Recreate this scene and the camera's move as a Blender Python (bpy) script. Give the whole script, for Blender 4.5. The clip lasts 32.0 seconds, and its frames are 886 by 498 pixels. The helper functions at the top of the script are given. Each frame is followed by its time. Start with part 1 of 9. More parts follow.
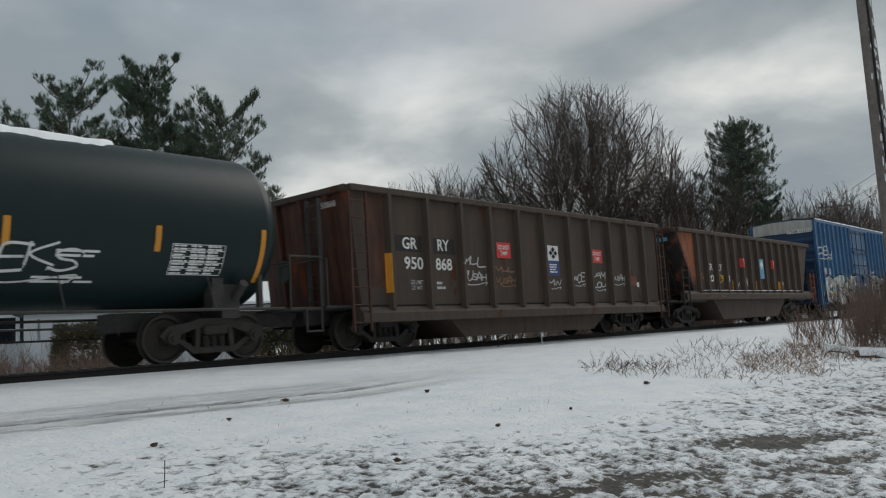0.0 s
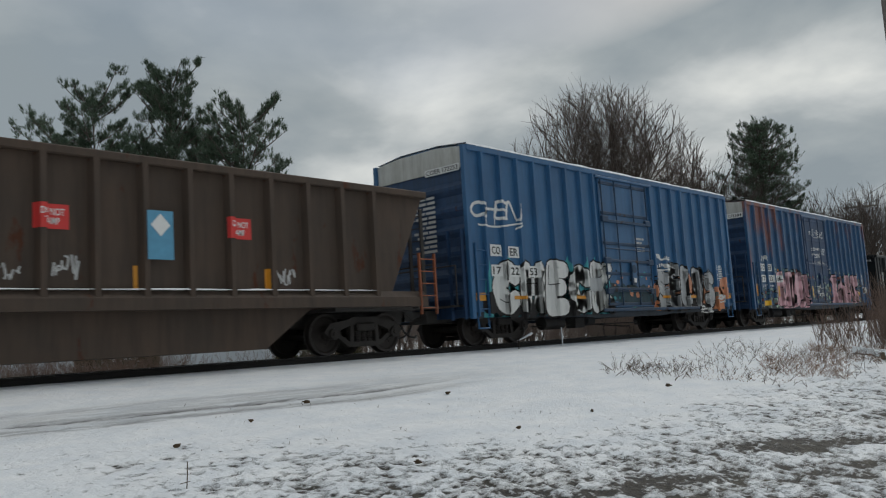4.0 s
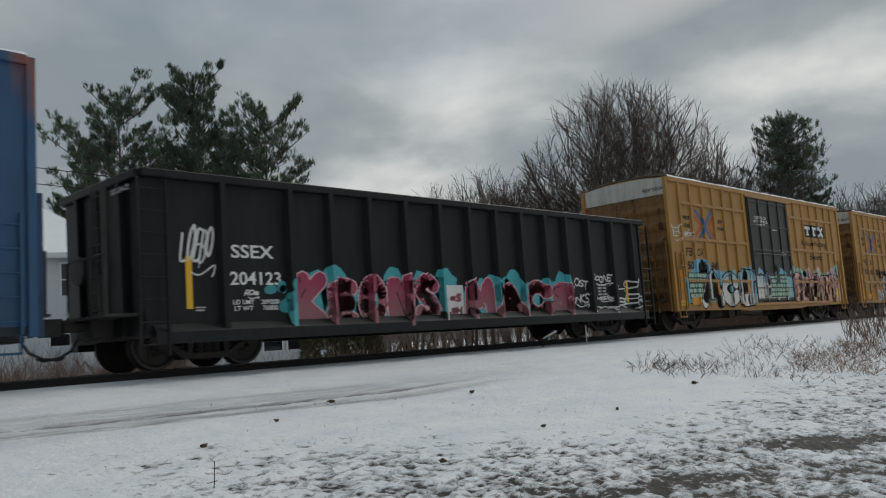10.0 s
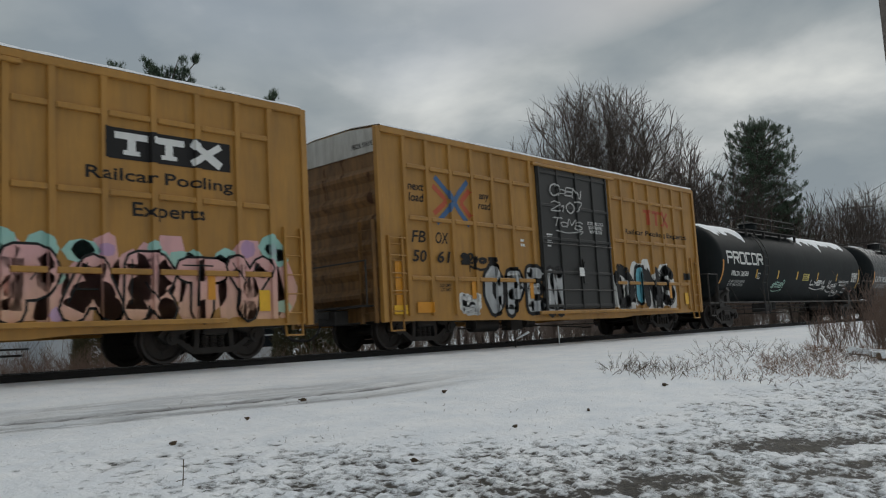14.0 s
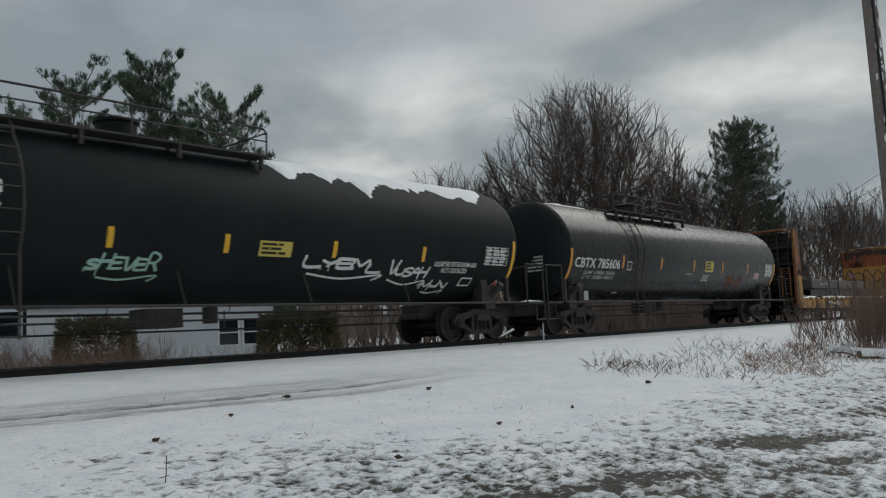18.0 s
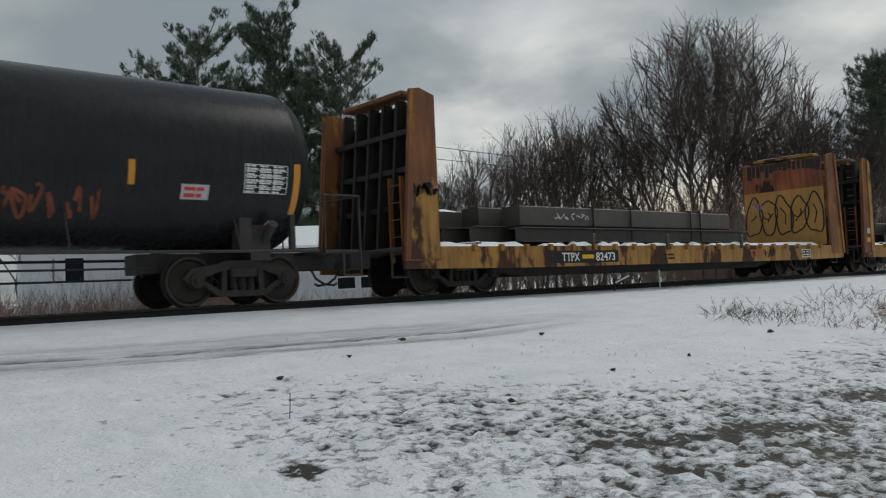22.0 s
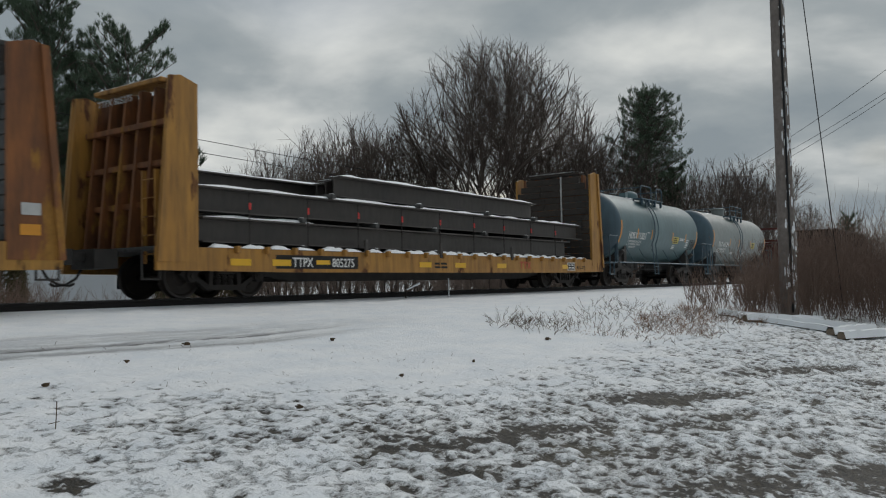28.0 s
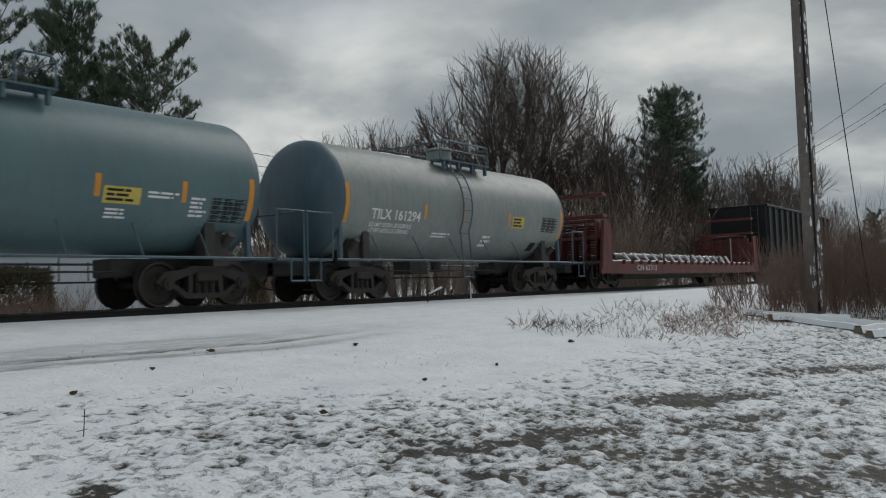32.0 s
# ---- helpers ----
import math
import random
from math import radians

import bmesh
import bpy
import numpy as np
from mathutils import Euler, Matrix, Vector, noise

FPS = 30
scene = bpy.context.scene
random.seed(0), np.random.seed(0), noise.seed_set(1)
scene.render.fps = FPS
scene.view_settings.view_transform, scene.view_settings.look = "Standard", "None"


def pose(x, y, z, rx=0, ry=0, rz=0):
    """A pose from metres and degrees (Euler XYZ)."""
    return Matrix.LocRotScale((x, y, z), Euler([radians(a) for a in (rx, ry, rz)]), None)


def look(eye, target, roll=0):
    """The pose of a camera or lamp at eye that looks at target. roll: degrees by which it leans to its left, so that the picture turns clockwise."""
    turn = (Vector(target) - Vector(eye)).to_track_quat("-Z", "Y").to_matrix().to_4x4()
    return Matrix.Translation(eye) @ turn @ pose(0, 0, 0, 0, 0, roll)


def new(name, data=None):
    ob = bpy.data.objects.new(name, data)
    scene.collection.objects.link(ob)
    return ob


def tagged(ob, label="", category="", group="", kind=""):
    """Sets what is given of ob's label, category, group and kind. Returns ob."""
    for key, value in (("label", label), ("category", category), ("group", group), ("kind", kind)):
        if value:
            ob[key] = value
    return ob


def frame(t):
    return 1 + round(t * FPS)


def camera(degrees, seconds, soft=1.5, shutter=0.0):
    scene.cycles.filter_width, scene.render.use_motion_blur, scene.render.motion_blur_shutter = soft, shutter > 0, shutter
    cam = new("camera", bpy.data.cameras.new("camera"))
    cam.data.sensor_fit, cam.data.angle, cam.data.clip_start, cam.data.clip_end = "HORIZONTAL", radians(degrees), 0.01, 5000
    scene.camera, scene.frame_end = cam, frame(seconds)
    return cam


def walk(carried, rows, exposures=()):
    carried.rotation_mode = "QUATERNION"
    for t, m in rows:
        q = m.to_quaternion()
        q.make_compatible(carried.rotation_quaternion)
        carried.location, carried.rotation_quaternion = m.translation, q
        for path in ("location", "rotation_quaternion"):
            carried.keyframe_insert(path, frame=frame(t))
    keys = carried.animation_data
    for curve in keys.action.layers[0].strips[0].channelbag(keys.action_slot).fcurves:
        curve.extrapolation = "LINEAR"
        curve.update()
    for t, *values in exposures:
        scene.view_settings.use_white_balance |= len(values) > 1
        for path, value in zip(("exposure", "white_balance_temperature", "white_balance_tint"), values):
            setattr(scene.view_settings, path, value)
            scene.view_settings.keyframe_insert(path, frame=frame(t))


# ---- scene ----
cam = camera(56.50, 32.0, 1.15, 0.2)
EYE = 0.17
PATH = [
    (0.0, pose(0, 0, EYE, 96.14, 3.52, -48.61)),
    (0.5, pose(0, 0, EYE, 96.21, 3.47, -47.69)),
    (1.0, pose(0, 0, EYE, 96.30, 3.56, -47.42)),
    (1.5, pose(0, 0, EYE, 96.32, 3.70, -47.83)),
    (2.0, pose(0, 0, EYE, 96.39, 3.59, -47.06)),
    (2.5, pose(0, 0, EYE, 96.37, 3.40, -46.33)),
    (3.0, pose(0, 0, EYE, 96.35, 3.58, -46.87)),
    (3.5, pose(0, 0, EYE, 96.36, 3.50, -47.21)),
    (5.5, pose(0, 0, EYE, 96.38, 3.41, -46.45)),
    (6.0, pose(0, 0, EYE, 96.43, 3.39, -45.61)),
    (6.5, pose(0, 0, EYE, 96.50, 3.42, -45.61)),
    (7.0, pose(0, 0, EYE, 96.37, 3.64, -47.46)),
    (7.5, pose(0, 0, EYE, 96.23, 3.79, -48.03)),
    (8.0, pose(0, 0, EYE, 96.23, 3.93, -48.03)),
    (8.5, pose(0, 0, EYE, 96.16, 4.19, -48.19)),
    (9.0, pose(0, 0, EYE, 96.25, 4.10, -47.24)),
    (9.5, pose(0, 0, EYE, 96.37, 3.98, -46.14)),
    (10.0, pose(0, 0, EYE, 96.39, 3.92, -45.56)),
    (10.5, pose(0, 0, EYE, 96.33, 3.99, -46.45)),
    (11.0, pose(0, 0, EYE, 96.31, 4.09, -47.29)),
    (11.5, pose(0, 0, EYE, 96.29, 4.01, -47.56)),
    (12.0, pose(0, 0, EYE, 96.30, 3.96, -47.62)),
    (12.5, pose(0, 0, EYE, 96.31, 3.79, -47.06)),
    (13.0, pose(0, 0, EYE, 96.22, 3.57, -47.79)),
    (13.5, pose(0, 0, EYE, 96.17, 3.40, -48.48)),
    (14.0, pose(0, 0, EYE, 96.25, 3.25, -47.42)),
    (14.5, pose(0, 0, EYE, 96.24, 3.26, -47.23)),
    (15.0, pose(0, 0, EYE, 96.20, 3.35, -47.88)),
    (15.5, pose(0, 0, EYE, 96.13, 3.47, -48.61)),
    (17.5, pose(0, 0, EYE, 96.09, 3.15, -47.66)),
    (18.0, pose(0, 0, EYE, 95.98, 3.08, -48.47)),
    (18.5, pose(0, 0, EYE, 95.83, 3.12, -48.18)),
    (19.0, pose(0, 0, EYE, 95.66, 2.98, -47.51)),
    (19.5, pose(0, 0, EYE, 95.56, 2.96, -47.52)),
    (20.0, pose(0, 0, EYE, 95.49, 3.00, -47.41)),
    (20.5, pose(0, 0, EYE, 95.52, 3.08, -46.63)),
    (21.0, pose(0, 0, EYE, 95.05, 3.28, -45.60)),
    (21.5, pose(0, 0, EYE, 94.08, 3.24, -44.42)),
    (22.0, pose(0, 0, EYE, 92.60, 2.60, -40.66)),
    (22.5, pose(0, 0, EYE, 92.37, 1.96, -38.64)),
    (23.0, pose(0, 0, EYE, 91.93, 1.45, -38.11)),
    (23.5, pose(0, 0, EYE, 92.14, 1.03, -39.05)),
    (24.0, pose(0, 0, EYE, 92.25, 0.99, -46.28)),
    (24.5, pose(0, 0, EYE, 92.39, 0.40, -49.01)),
    (25.0, pose(0, 0, EYE, 92.37, 0.64, -53.29)),
    (25.5, pose(0, 0, EYE, 92.40, 0.95, -54.80)),
    (27.5, pose(0, 0, EYE, 92.47, 0.99, -55.37)),
    (28.0, pose(0, 0, EYE, 92.51, 1.18, -54.98)),
    (28.5, pose(0, 0, EYE, 92.54, 1.36, -55.26)),
    (29.0, pose(0, 0, EYE, 92.56, 1.49, -54.92)),
    (29.5, pose(0, 0, EYE, 92.63, 1.60, -54.63)),
    (30.0, pose(0, 0, EYE, 92.71, 1.72, -54.33)),
    (30.5, pose(0, 0, EYE, 92.74, 1.73, -54.09)),
    (31.0, pose(0, 0, EYE, 92.78, 1.78, -53.88)),
    (31.5, pose(0, 0, EYE, 92.80, 1.79, -53.63)),
    (32.0, pose(0, 0, EYE, 92.81, 1.98, -53.46)),
]
walk(cam, PATH, exposures=[(0.0, 0.15), (7.0, 0.15), (11.0, 0.03), (21.5, 0.04), (23.0, 0.12), (24.0, 0.12), (25.0, 0.05), (32.0, 0.02)])

# ---- sky and light ----
def world_light():
    w = bpy.data.worlds.new("sky")
    scene.world = w
    w.use_nodes = True
    nt = w.node_tree
    nt.nodes.clear()
    N = lambda kind, **kw: node(nt, kind, **kw)
    tc = N("ShaderNodeTexCoord")
    sep = N("ShaderNodeSeparateXYZ")
    nt.links.new(tc.outputs["Generated"], sep.inputs[0])
    up = math_node(nt, "ADD", math_node(nt, "MAXIMUM", sep.outputs[2], 0.0), 0.24)
    px = math_node(nt, "DIVIDE", sep.outputs[0], up)
    py = math_node(nt, "DIVIDE", sep.outputs[1], up)
    comb = N("ShaderNodeCombineXYZ")
    nt.links.new(px, comb.inputs[0]), nt.links.new(py, comb.inputs[1])
    mp = N("ShaderNodeMapping")
    mp.inputs["Location"].default_value = (1.7, 0.4, 0.0)
    mp.inputs["Rotation"].default_value = (0, 0, radians(28))
    mp.inputs["Scale"].default_value = (1.0, 1.0, 1)
    nt.links.new(comb.outputs[0], mp.inputs[0])
    big = N("ShaderNodeTexNoise")
    big.inputs["Scale"].default_value, big.inputs["Detail"].default_value = 1.55, 9
    big.inputs["Roughness"].default_value, big.inputs["Distortion"].default_value = 0.50, 0.15
    nt.links.new(mp.outputs[0], big.inputs["Vector"])
    ramp = N("ShaderNodeValToRGB")
    ramp.color_ramp.elements[0].position, ramp.color_ramp.elements[0].color = 0.36, (0.245, 0.285, 0.31, 1)
    ramp.color_ramp.elements[1].position, ramp.color_ramp.elements[1].color = 0.72, (0.74, 0.75, 0.715, 1)
    e = ramp.color_ramp.elements.new(0.48)
    e.color = (0.325, 0.36, 0.375, 1)
    e = ramp.color_ramp.elements.new(0.58)
    e.color = (0.49, 0.515, 0.515, 1)
    # the cloud is thinner, and so brighter, towards the hidden sun
    tilt = math_node(nt, "MULTIPLY", math_node(nt, "SUBTRACT", sep.outputs[0], 0.80), 0.05)
    nt.links.new(math_node(nt, "ADD", big.outputs[0], tilt), ramp.inputs[0])
    gap = N("ShaderNodeTexNoise")
    gap.inputs["Scale"].default_value, gap.inputs["Detail"].default_value = 0.42, 3
    mg = N("ShaderNodeMapping")
    mg.inputs["Location"].default_value = (7.3, 2.2, 0)
    nt.links.new(comb.outputs[0], mg.inputs[0])
    nt.links.new(mg.outputs[0], gap.inputs["Vector"])
    gr = N("ShaderNodeValToRGB")
    gr.color_ramp.elements[0].position, gr.color_ramp.elements[0].color = 0.52, (0, 0, 0, 1)
    gr.color_ramp.elements[1].position, gr.color_ramp.elements[1].color = 0.68, (0.8, 0.8, 0.8, 1)
    nt.links.new(gap.outputs[0], gr.inputs[0])
    sky = N("ShaderNodeTexSky")
    sky.sky_type, sky.sun_disc = "NISHITA", False
    sky.sun_elevation, sky.sun_rotation = radians(24), radians(75)
    gain = N("ShaderNodeMix", data_type="RGBA", blend_type="MULTIPLY")
    gain.inputs[0].default_value = 1
    nt.links.new(sky.outputs[0], gain.inputs[6])
    gain.inputs[7].default_value = (0.07, 0.07, 0.07, 1)
    mix = N("ShaderNodeMix", data_type="RGBA")
    nt.links.new(gr.outputs[0], mix.inputs[0])
    nt.links.new(ramp.outputs[0], mix.inputs[6])
    nt.links.new(gain.outputs[2], mix.inputs[7])
    bg = N("ShaderNodeBackground")
    bg.inputs[1].default_value = SKY_STRENGTH
    nt.links.new(mix.outputs[2], bg.inputs[0])
    out = N("ShaderNodeOutputWorld")
    nt.links.new(bg.outputs[0], out.inputs[0])
    sun = bpy.data.lights.new("sun", "SUN")
    sun.energy, sun.angle, sun.color = 1.0, radians(40), (1.0, 0.975, 0.93)
    ob = new("sun", sun)
    ob.matrix_world = look((55, -8, 52), (0, 0, 0))


SKY_STRENGTH = 1.0


# ---- node helpers ----
def node(nt, kind, **kw):
    n = nt.nodes.new(kind)
    for key, value in kw.items():
        setattr(n, key, value)
    return n


def math_node(nt, op, a, b=0.0, clamp=False):
    n = nt.nodes.new("ShaderNodeMath")
    n.operation, n.use_clamp = op, clamp
    for i, value in enumerate((a, b)):
        if isinstance(value, (int, float)):
            n.inputs[i].default_value = value
        else:
            nt.links.new(value, n.inputs[i])
    return n.outputs[0]


def noise_node(nt, coord, scale, detail=4, stretch=(1, 1, 1), rough=0.55, shift=(0, 0, 0)):
    mp = node(nt, "ShaderNodeMapping")
    mp.inputs["Scale"].default_value = stretch
    mp.inputs["Location"].default_value = shift
    nt.links.new(coord, mp.inputs[0])
    n = node(nt, "ShaderNodeTexNoise")
    n.inputs["Scale"].default_value, n.inputs["Detail"].default_value, n.inputs["Roughness"].default_value = scale, detail, rough
    nt.links.new(mp.outputs[0], n.inputs["Vector"])
    return n.outputs[0]


def ramp_node(nt, fac, lo, hi, a=(0, 0, 0), b=(1, 1, 1)):
    r = node(nt, "ShaderNodeValToRGB")
    r.color_ramp.elements[0].position, r.color_ramp.elements[0].color = lo, (*a, 1)
    r.color_ramp.elements[1].position, r.color_ramp.elements[1].color = hi, (*b, 1)
    nt.links.new(fac, r.inputs[0])
    return r.outputs[0]


def mix_node(nt, fac, a, b):
    m = node(nt, "ShaderNodeMix", data_type="RGBA")
    for i, value in ((0, fac), (6, a), (7, b)):
        if isinstance(value, tuple):
            m.inputs[i].default_value = (*value, 1)
        elif isinstance(value, (int, float)):
            m.inputs[i].default_value = value
        else:
            nt.links.new(value, m.inputs[i])
    return m.outputs[2]


def base_mat(name):
    m = bpy.data.materials.new(name)
    m.use_nodes = True
    nt = m.node_tree
    b = nt.nodes["Principled BSDF"]
    tc = node(nt, "ShaderNodeTexCoord")
    return m, nt, b, tc.outputs["Object"]


def put(nt, out, socket):
    if isinstance(out, (int, float)):
        socket.default_value = out
    elif isinstance(out, tuple):
        socket.default_value = (*out, 1)
    else:
        nt.links.new(out, socket)


def bump(nt, b, height, strength, distance=0.01):
    n = node(nt, "ShaderNodeBump")
    n.inputs["Strength"].default_value, n.inputs["Distance"].default_value = strength, distance
    nt.links.new(height, n.inputs["Height"])
    nt.links.new(n.outputs[0], b.inputs["Normal"])


def paint(name, color, color2=None, rust=(0.16, 0.06, 0.03), rust_at=0.66, dirt=(0.045, 0.04, 0.035), dirt_amount=0.5, rough=0.45,
          streak=0.35, patch_scale=1.3, spec=0.4, bump_s=0.15, shift=0):
    """Weathered paint on steel: faded patches, rust where rust_at is passed, grime in streaks."""
    m, nt, b, co = base_mat(name)
    sh = (shift, shift * 1.7, shift * 0.6)
    c2 = color2 or tuple(c * 0.72 for c in color)
    fade = ramp_node(nt, noise_node(nt, co, 1.6, 5, (0.5, 0.5, 0.5), 0.6, sh), 0.35, 0.7)
    col = mix_node(nt, fade, color, c2)
    st = noise_node(nt, co, 2.6, 6, (3.0, 3.0, streak), 0.65, sh)
    col = mix_node(nt, math_node(nt, "MULTIPLY", ramp_node(nt, st, 0.42, 0.78), dirt_amount), col, dirt)
    rn = noise_node(nt, co, patch_scale, 8, (1.6, 1.6, 0.6), 0.62, (sh[0] + 3, sh[1], sh[2]))
    rf = ramp_node(nt, rn, rust_at, rust_at + 0.05)
    rc = mix_node(nt, noise_node(nt, co, 9, 5), rust, tuple(c * 0.45 for c in rust))
    col = mix_node(nt, rf, col, rc)
    put(nt, col, b.inputs["Base Color"])
    ro = math_node(nt, "ADD", math_node(nt, "MULTIPLY", rf, 0.35), math_node(nt, "ADD", math_node(nt, "MULTIPLY", st, 0.25), rough - 0.12), True)
    put(nt, ro, b.inputs["Roughness"])
    b.inputs["Specular IOR Level"].default_value = spec
    bump(nt, b, noise_node(nt, co, 14, 6), bump_s, 0.008)
    return m


def plain(name, color, rough=0.6, metal=0.0, vary=0.25, scale=6, spec=0.4, bump_s=0.1):
    m, nt, b, co = base_mat(name)
    n = noise_node(nt, co, scale, 5)
    col = mix_node(nt, n, tuple(c * (1 - vary) for c in color), tuple(min(1, c * (1 + vary)) for c in color))
    put(nt, col, b.inputs["Base Color"])
    b.inputs["Roughness"].default_value, b.inputs["Metallic"].default_value = rough, metal
    b.inputs["Specular IOR Level"].default_value = spec
    if bump_s:
        bump(nt, b, noise_node(nt, co, scale * 5, 5), bump_s, 0.01)
    return m


def spray(name, c1, c2, z0, z1, dirt=0.3):
    """Spray paint that shades from c1 low down to c2 above, over the height z0 to z1."""
    m, nt, b, co = base_mat(name)
    sep = node(nt, "ShaderNodeSeparateXYZ")
    nt.links.new(co, sep.inputs[0])
    h = math_node(nt, "DIVIDE", math_node(nt, "SUBTRACT", sep.outputs[2], z0), z1 - z0)
    h = math_node(nt, "ADD", h, math_node(nt, "MULTIPLY", math_node(nt, "SUBTRACT", noise_node(nt, co, 2.5, 4), 0.5), 0.9), True)
    col = mix_node(nt, h, c1, c2)
    st = noise_node(nt, co, 3, 6, (3, 3, 0.5))
    col = mix_node(nt, math_node(nt, "MULTIPLY", ramp_node(nt, st, 0.45, 0.8), dirt), col, (0.08, 0.075, 0.07))
    put(nt, col, b.inputs["Base Color"])
    b.inputs["Roughness"].default_value = 0.55
    return m


# ---- mesh helpers ----
class M:
    """Collects boxes, tubes and sheets into one mesh."""

    def __init__(self):
        self.v, self.f = [], []

    def add(self, verts, faces):
        n = len(self.v)
        self.v += [tuple(p) for p in verts]
        self.f += [tuple(i + n for i in fc) for fc in faces]
        return self

    def box(self, x0, x1, y0, y1, z0, z1):
        v = [(x, y, z) for x in (x0, x1) for y in (y0, y1) for z in (z0, z1)]
        return self.add(v, [(0, 1, 3, 2), (4, 6, 7, 5), (0, 4, 5, 1), (2, 3, 7, 6), (0, 2, 6, 4), (1, 5, 7, 3)])

    def bevel_box(self, x0, x1, y0, y1, z0, z1, c=0.02):
        """A box with its twelve edges cut back by c."""
        bm = bmesh.new()
        bmesh.ops.create_cube(bm, size=1, matrix=Matrix.LocRotScale(((x0 + x1) / 2, (y0 + y1) / 2, (z0 + z1) / 2), None, (x1 - x0, y1 - y0, z1 - z0)))
        bmesh.ops.bevel(bm, geom=bm.edges[:], offset=c, segments=1, affect="EDGES")
        bm.verts.index_update()
        self.add([v.co[:] for v in bm.verts], [[v.index for v in f.verts] for f in bm.faces])
        bm.free()
        return self

    def extrude(self, pts, a0, a1, axis="y"):
        """A prism: pts are (x, z) for axis y, (y, z) for axis x, (x, y) for axis z."""
        n = len(pts)
        def at(p, a):
            return (p[0], a, p[1]) if axis == "y" else (a, p[0], p[1]) if axis == "x" else (p[0], p[1], a)
        v = [at(p, a0) for p in pts] + [at(p, a1) for p in pts]
        f = [tuple(range(n))[::-1], tuple(range(n, 2 * n))] + [(i, (i + 1) % n, (i + 1) % n + n, i + n) for i in range(n)]
        return self.add(v, f)

    def cyl(self, p, q, r, n=10, r2=None, caps=True):
        p, q = Vector(p), Vector(q)
        r2 = r if r2 is None else r2
        d = (q - p)
        if d.length < 1e-6:
            return self
        d.normalize()
        a = d.orthogonal().normalized()
        b = d.cross(a)
        k = len(self.v)
        for c, rr in ((p, r), (q, r2)):
            for i in range(n):
                w = 2 * math.pi * i / n
                self.v.append(tuple(c + (a * math.cos(w) + b * math.sin(w)) * rr))
        self.f += [(k + i, k + (i + 1) % n, k + n + (i + 1) % n, k + n + i) for i in range(n)]
        if caps:
            self.f += [tuple(range(k, k + n))[::-1], tuple(range(k + n, k + 2 * n))]
        return self

    def tube(self, path, r, n=6):
        """A bent rod: one ring of n corners at each point of the path."""
        pts = [Vector(p) for p in path]
        k, side = len(self.v), None
        for i, p in enumerate(pts):
            a = (p - pts[i - 1]).normalized() if i else None
            b = (pts[i + 1] - p).normalized() if i < len(pts) - 1 else None
            t = ((a or b) + (b or a)).normalized()
            side = t.orthogonal().normalized() if side is None else (side - t * side.dot(t)).normalized()
            up = t.cross(side)
            grow = 1.0 if not (a and b) else min(1.6, 1 / max(0.4, t.dot(b)))
            self.v += [tuple(p + (side * math.cos(w) + up * math.sin(w)) * r * grow) for w in (2 * math.pi * j / n for j in range(n))]
        for i in range(len(pts) - 1):
            self.f += [(k + i * n + j, k + i * n + (j + 1) % n, k + (i + 1) * n + (j + 1) % n, k + (i + 1) * n + j) for j in range(n)]
        self.f += [tuple(range(k, k + n))[::-1], tuple(range(k + (len(pts) - 1) * n, k + len(pts) * n))]
        return self

    def lathe(self, prof, axis="x", n=32, c=(0, 0, 0), closed=True):
        """prof: (along, radius) pairs."""
        k = len(self.v)
        for a, r in prof:
            for i in range(n):
                w = 2 * math.pi * i / n
                y, z = r * math.cos(w), r * math.sin(w)
                self.v.append((c[0] + a, c[1] + y, c[2] + z) if axis == "x" else (c[0] + y, c[1] + a, c[2] + z) if axis == "y" else (c[0] + y, c[1] + z, c[2] + a))
        for j in range(len(prof) - 1):
            self.f += [(k + j * n + i, k + j * n + (i + 1) % n, k + (j + 1) * n + (i + 1) % n, k + (j + 1) * n + i) for i in range(n)]
        if closed:
            self.f += [tuple(range(k, k + n))[::-1], tuple(range(k + (len(prof) - 1) * n, k + len(prof) * n))]
        return self

    def mesh(self, name, mat, smooth=False):
        me = bpy.data.meshes.new(name)
        me.from_pydata(self.v, [], self.f)
        bm = bmesh.new()
        bm.from_mesh(me)
        bmesh.ops.recalc_face_normals(bm, faces=bm.faces[:])
        if smooth:
            for f in bm.faces:
                f.smooth = True
            for e in bm.edges:
                if len(e.link_faces) == 2 and e.calc_face_angle(0) > radians(35):
                    e.smooth = False
        bm.to_mesh(me)
        bm.free()
        me.materials.append(mat)
        return me


def part(name, m, mat, parent, label="", smooth=False, at=None):
    """Links a mesh as one object under a thing, or under a part."""
    me = m.mesh(name, mat, smooth) if isinstance(m, M) else m
    ob = new(name, me)
    ob.parent = parent
    if at is not None:
        ob.matrix_basis = at
    return tagged(ob, label)


def thing(name, label, category, group="", kind="", m=None, mat=None, smooth=False, at=None):
    ob = new(name, m.mesh(name, mat, smooth) if m else None)
    if at is not None:
        ob.matrix_basis = at
    return tagged(ob, label, category, group, kind)

# ---- materials ----
world_light()


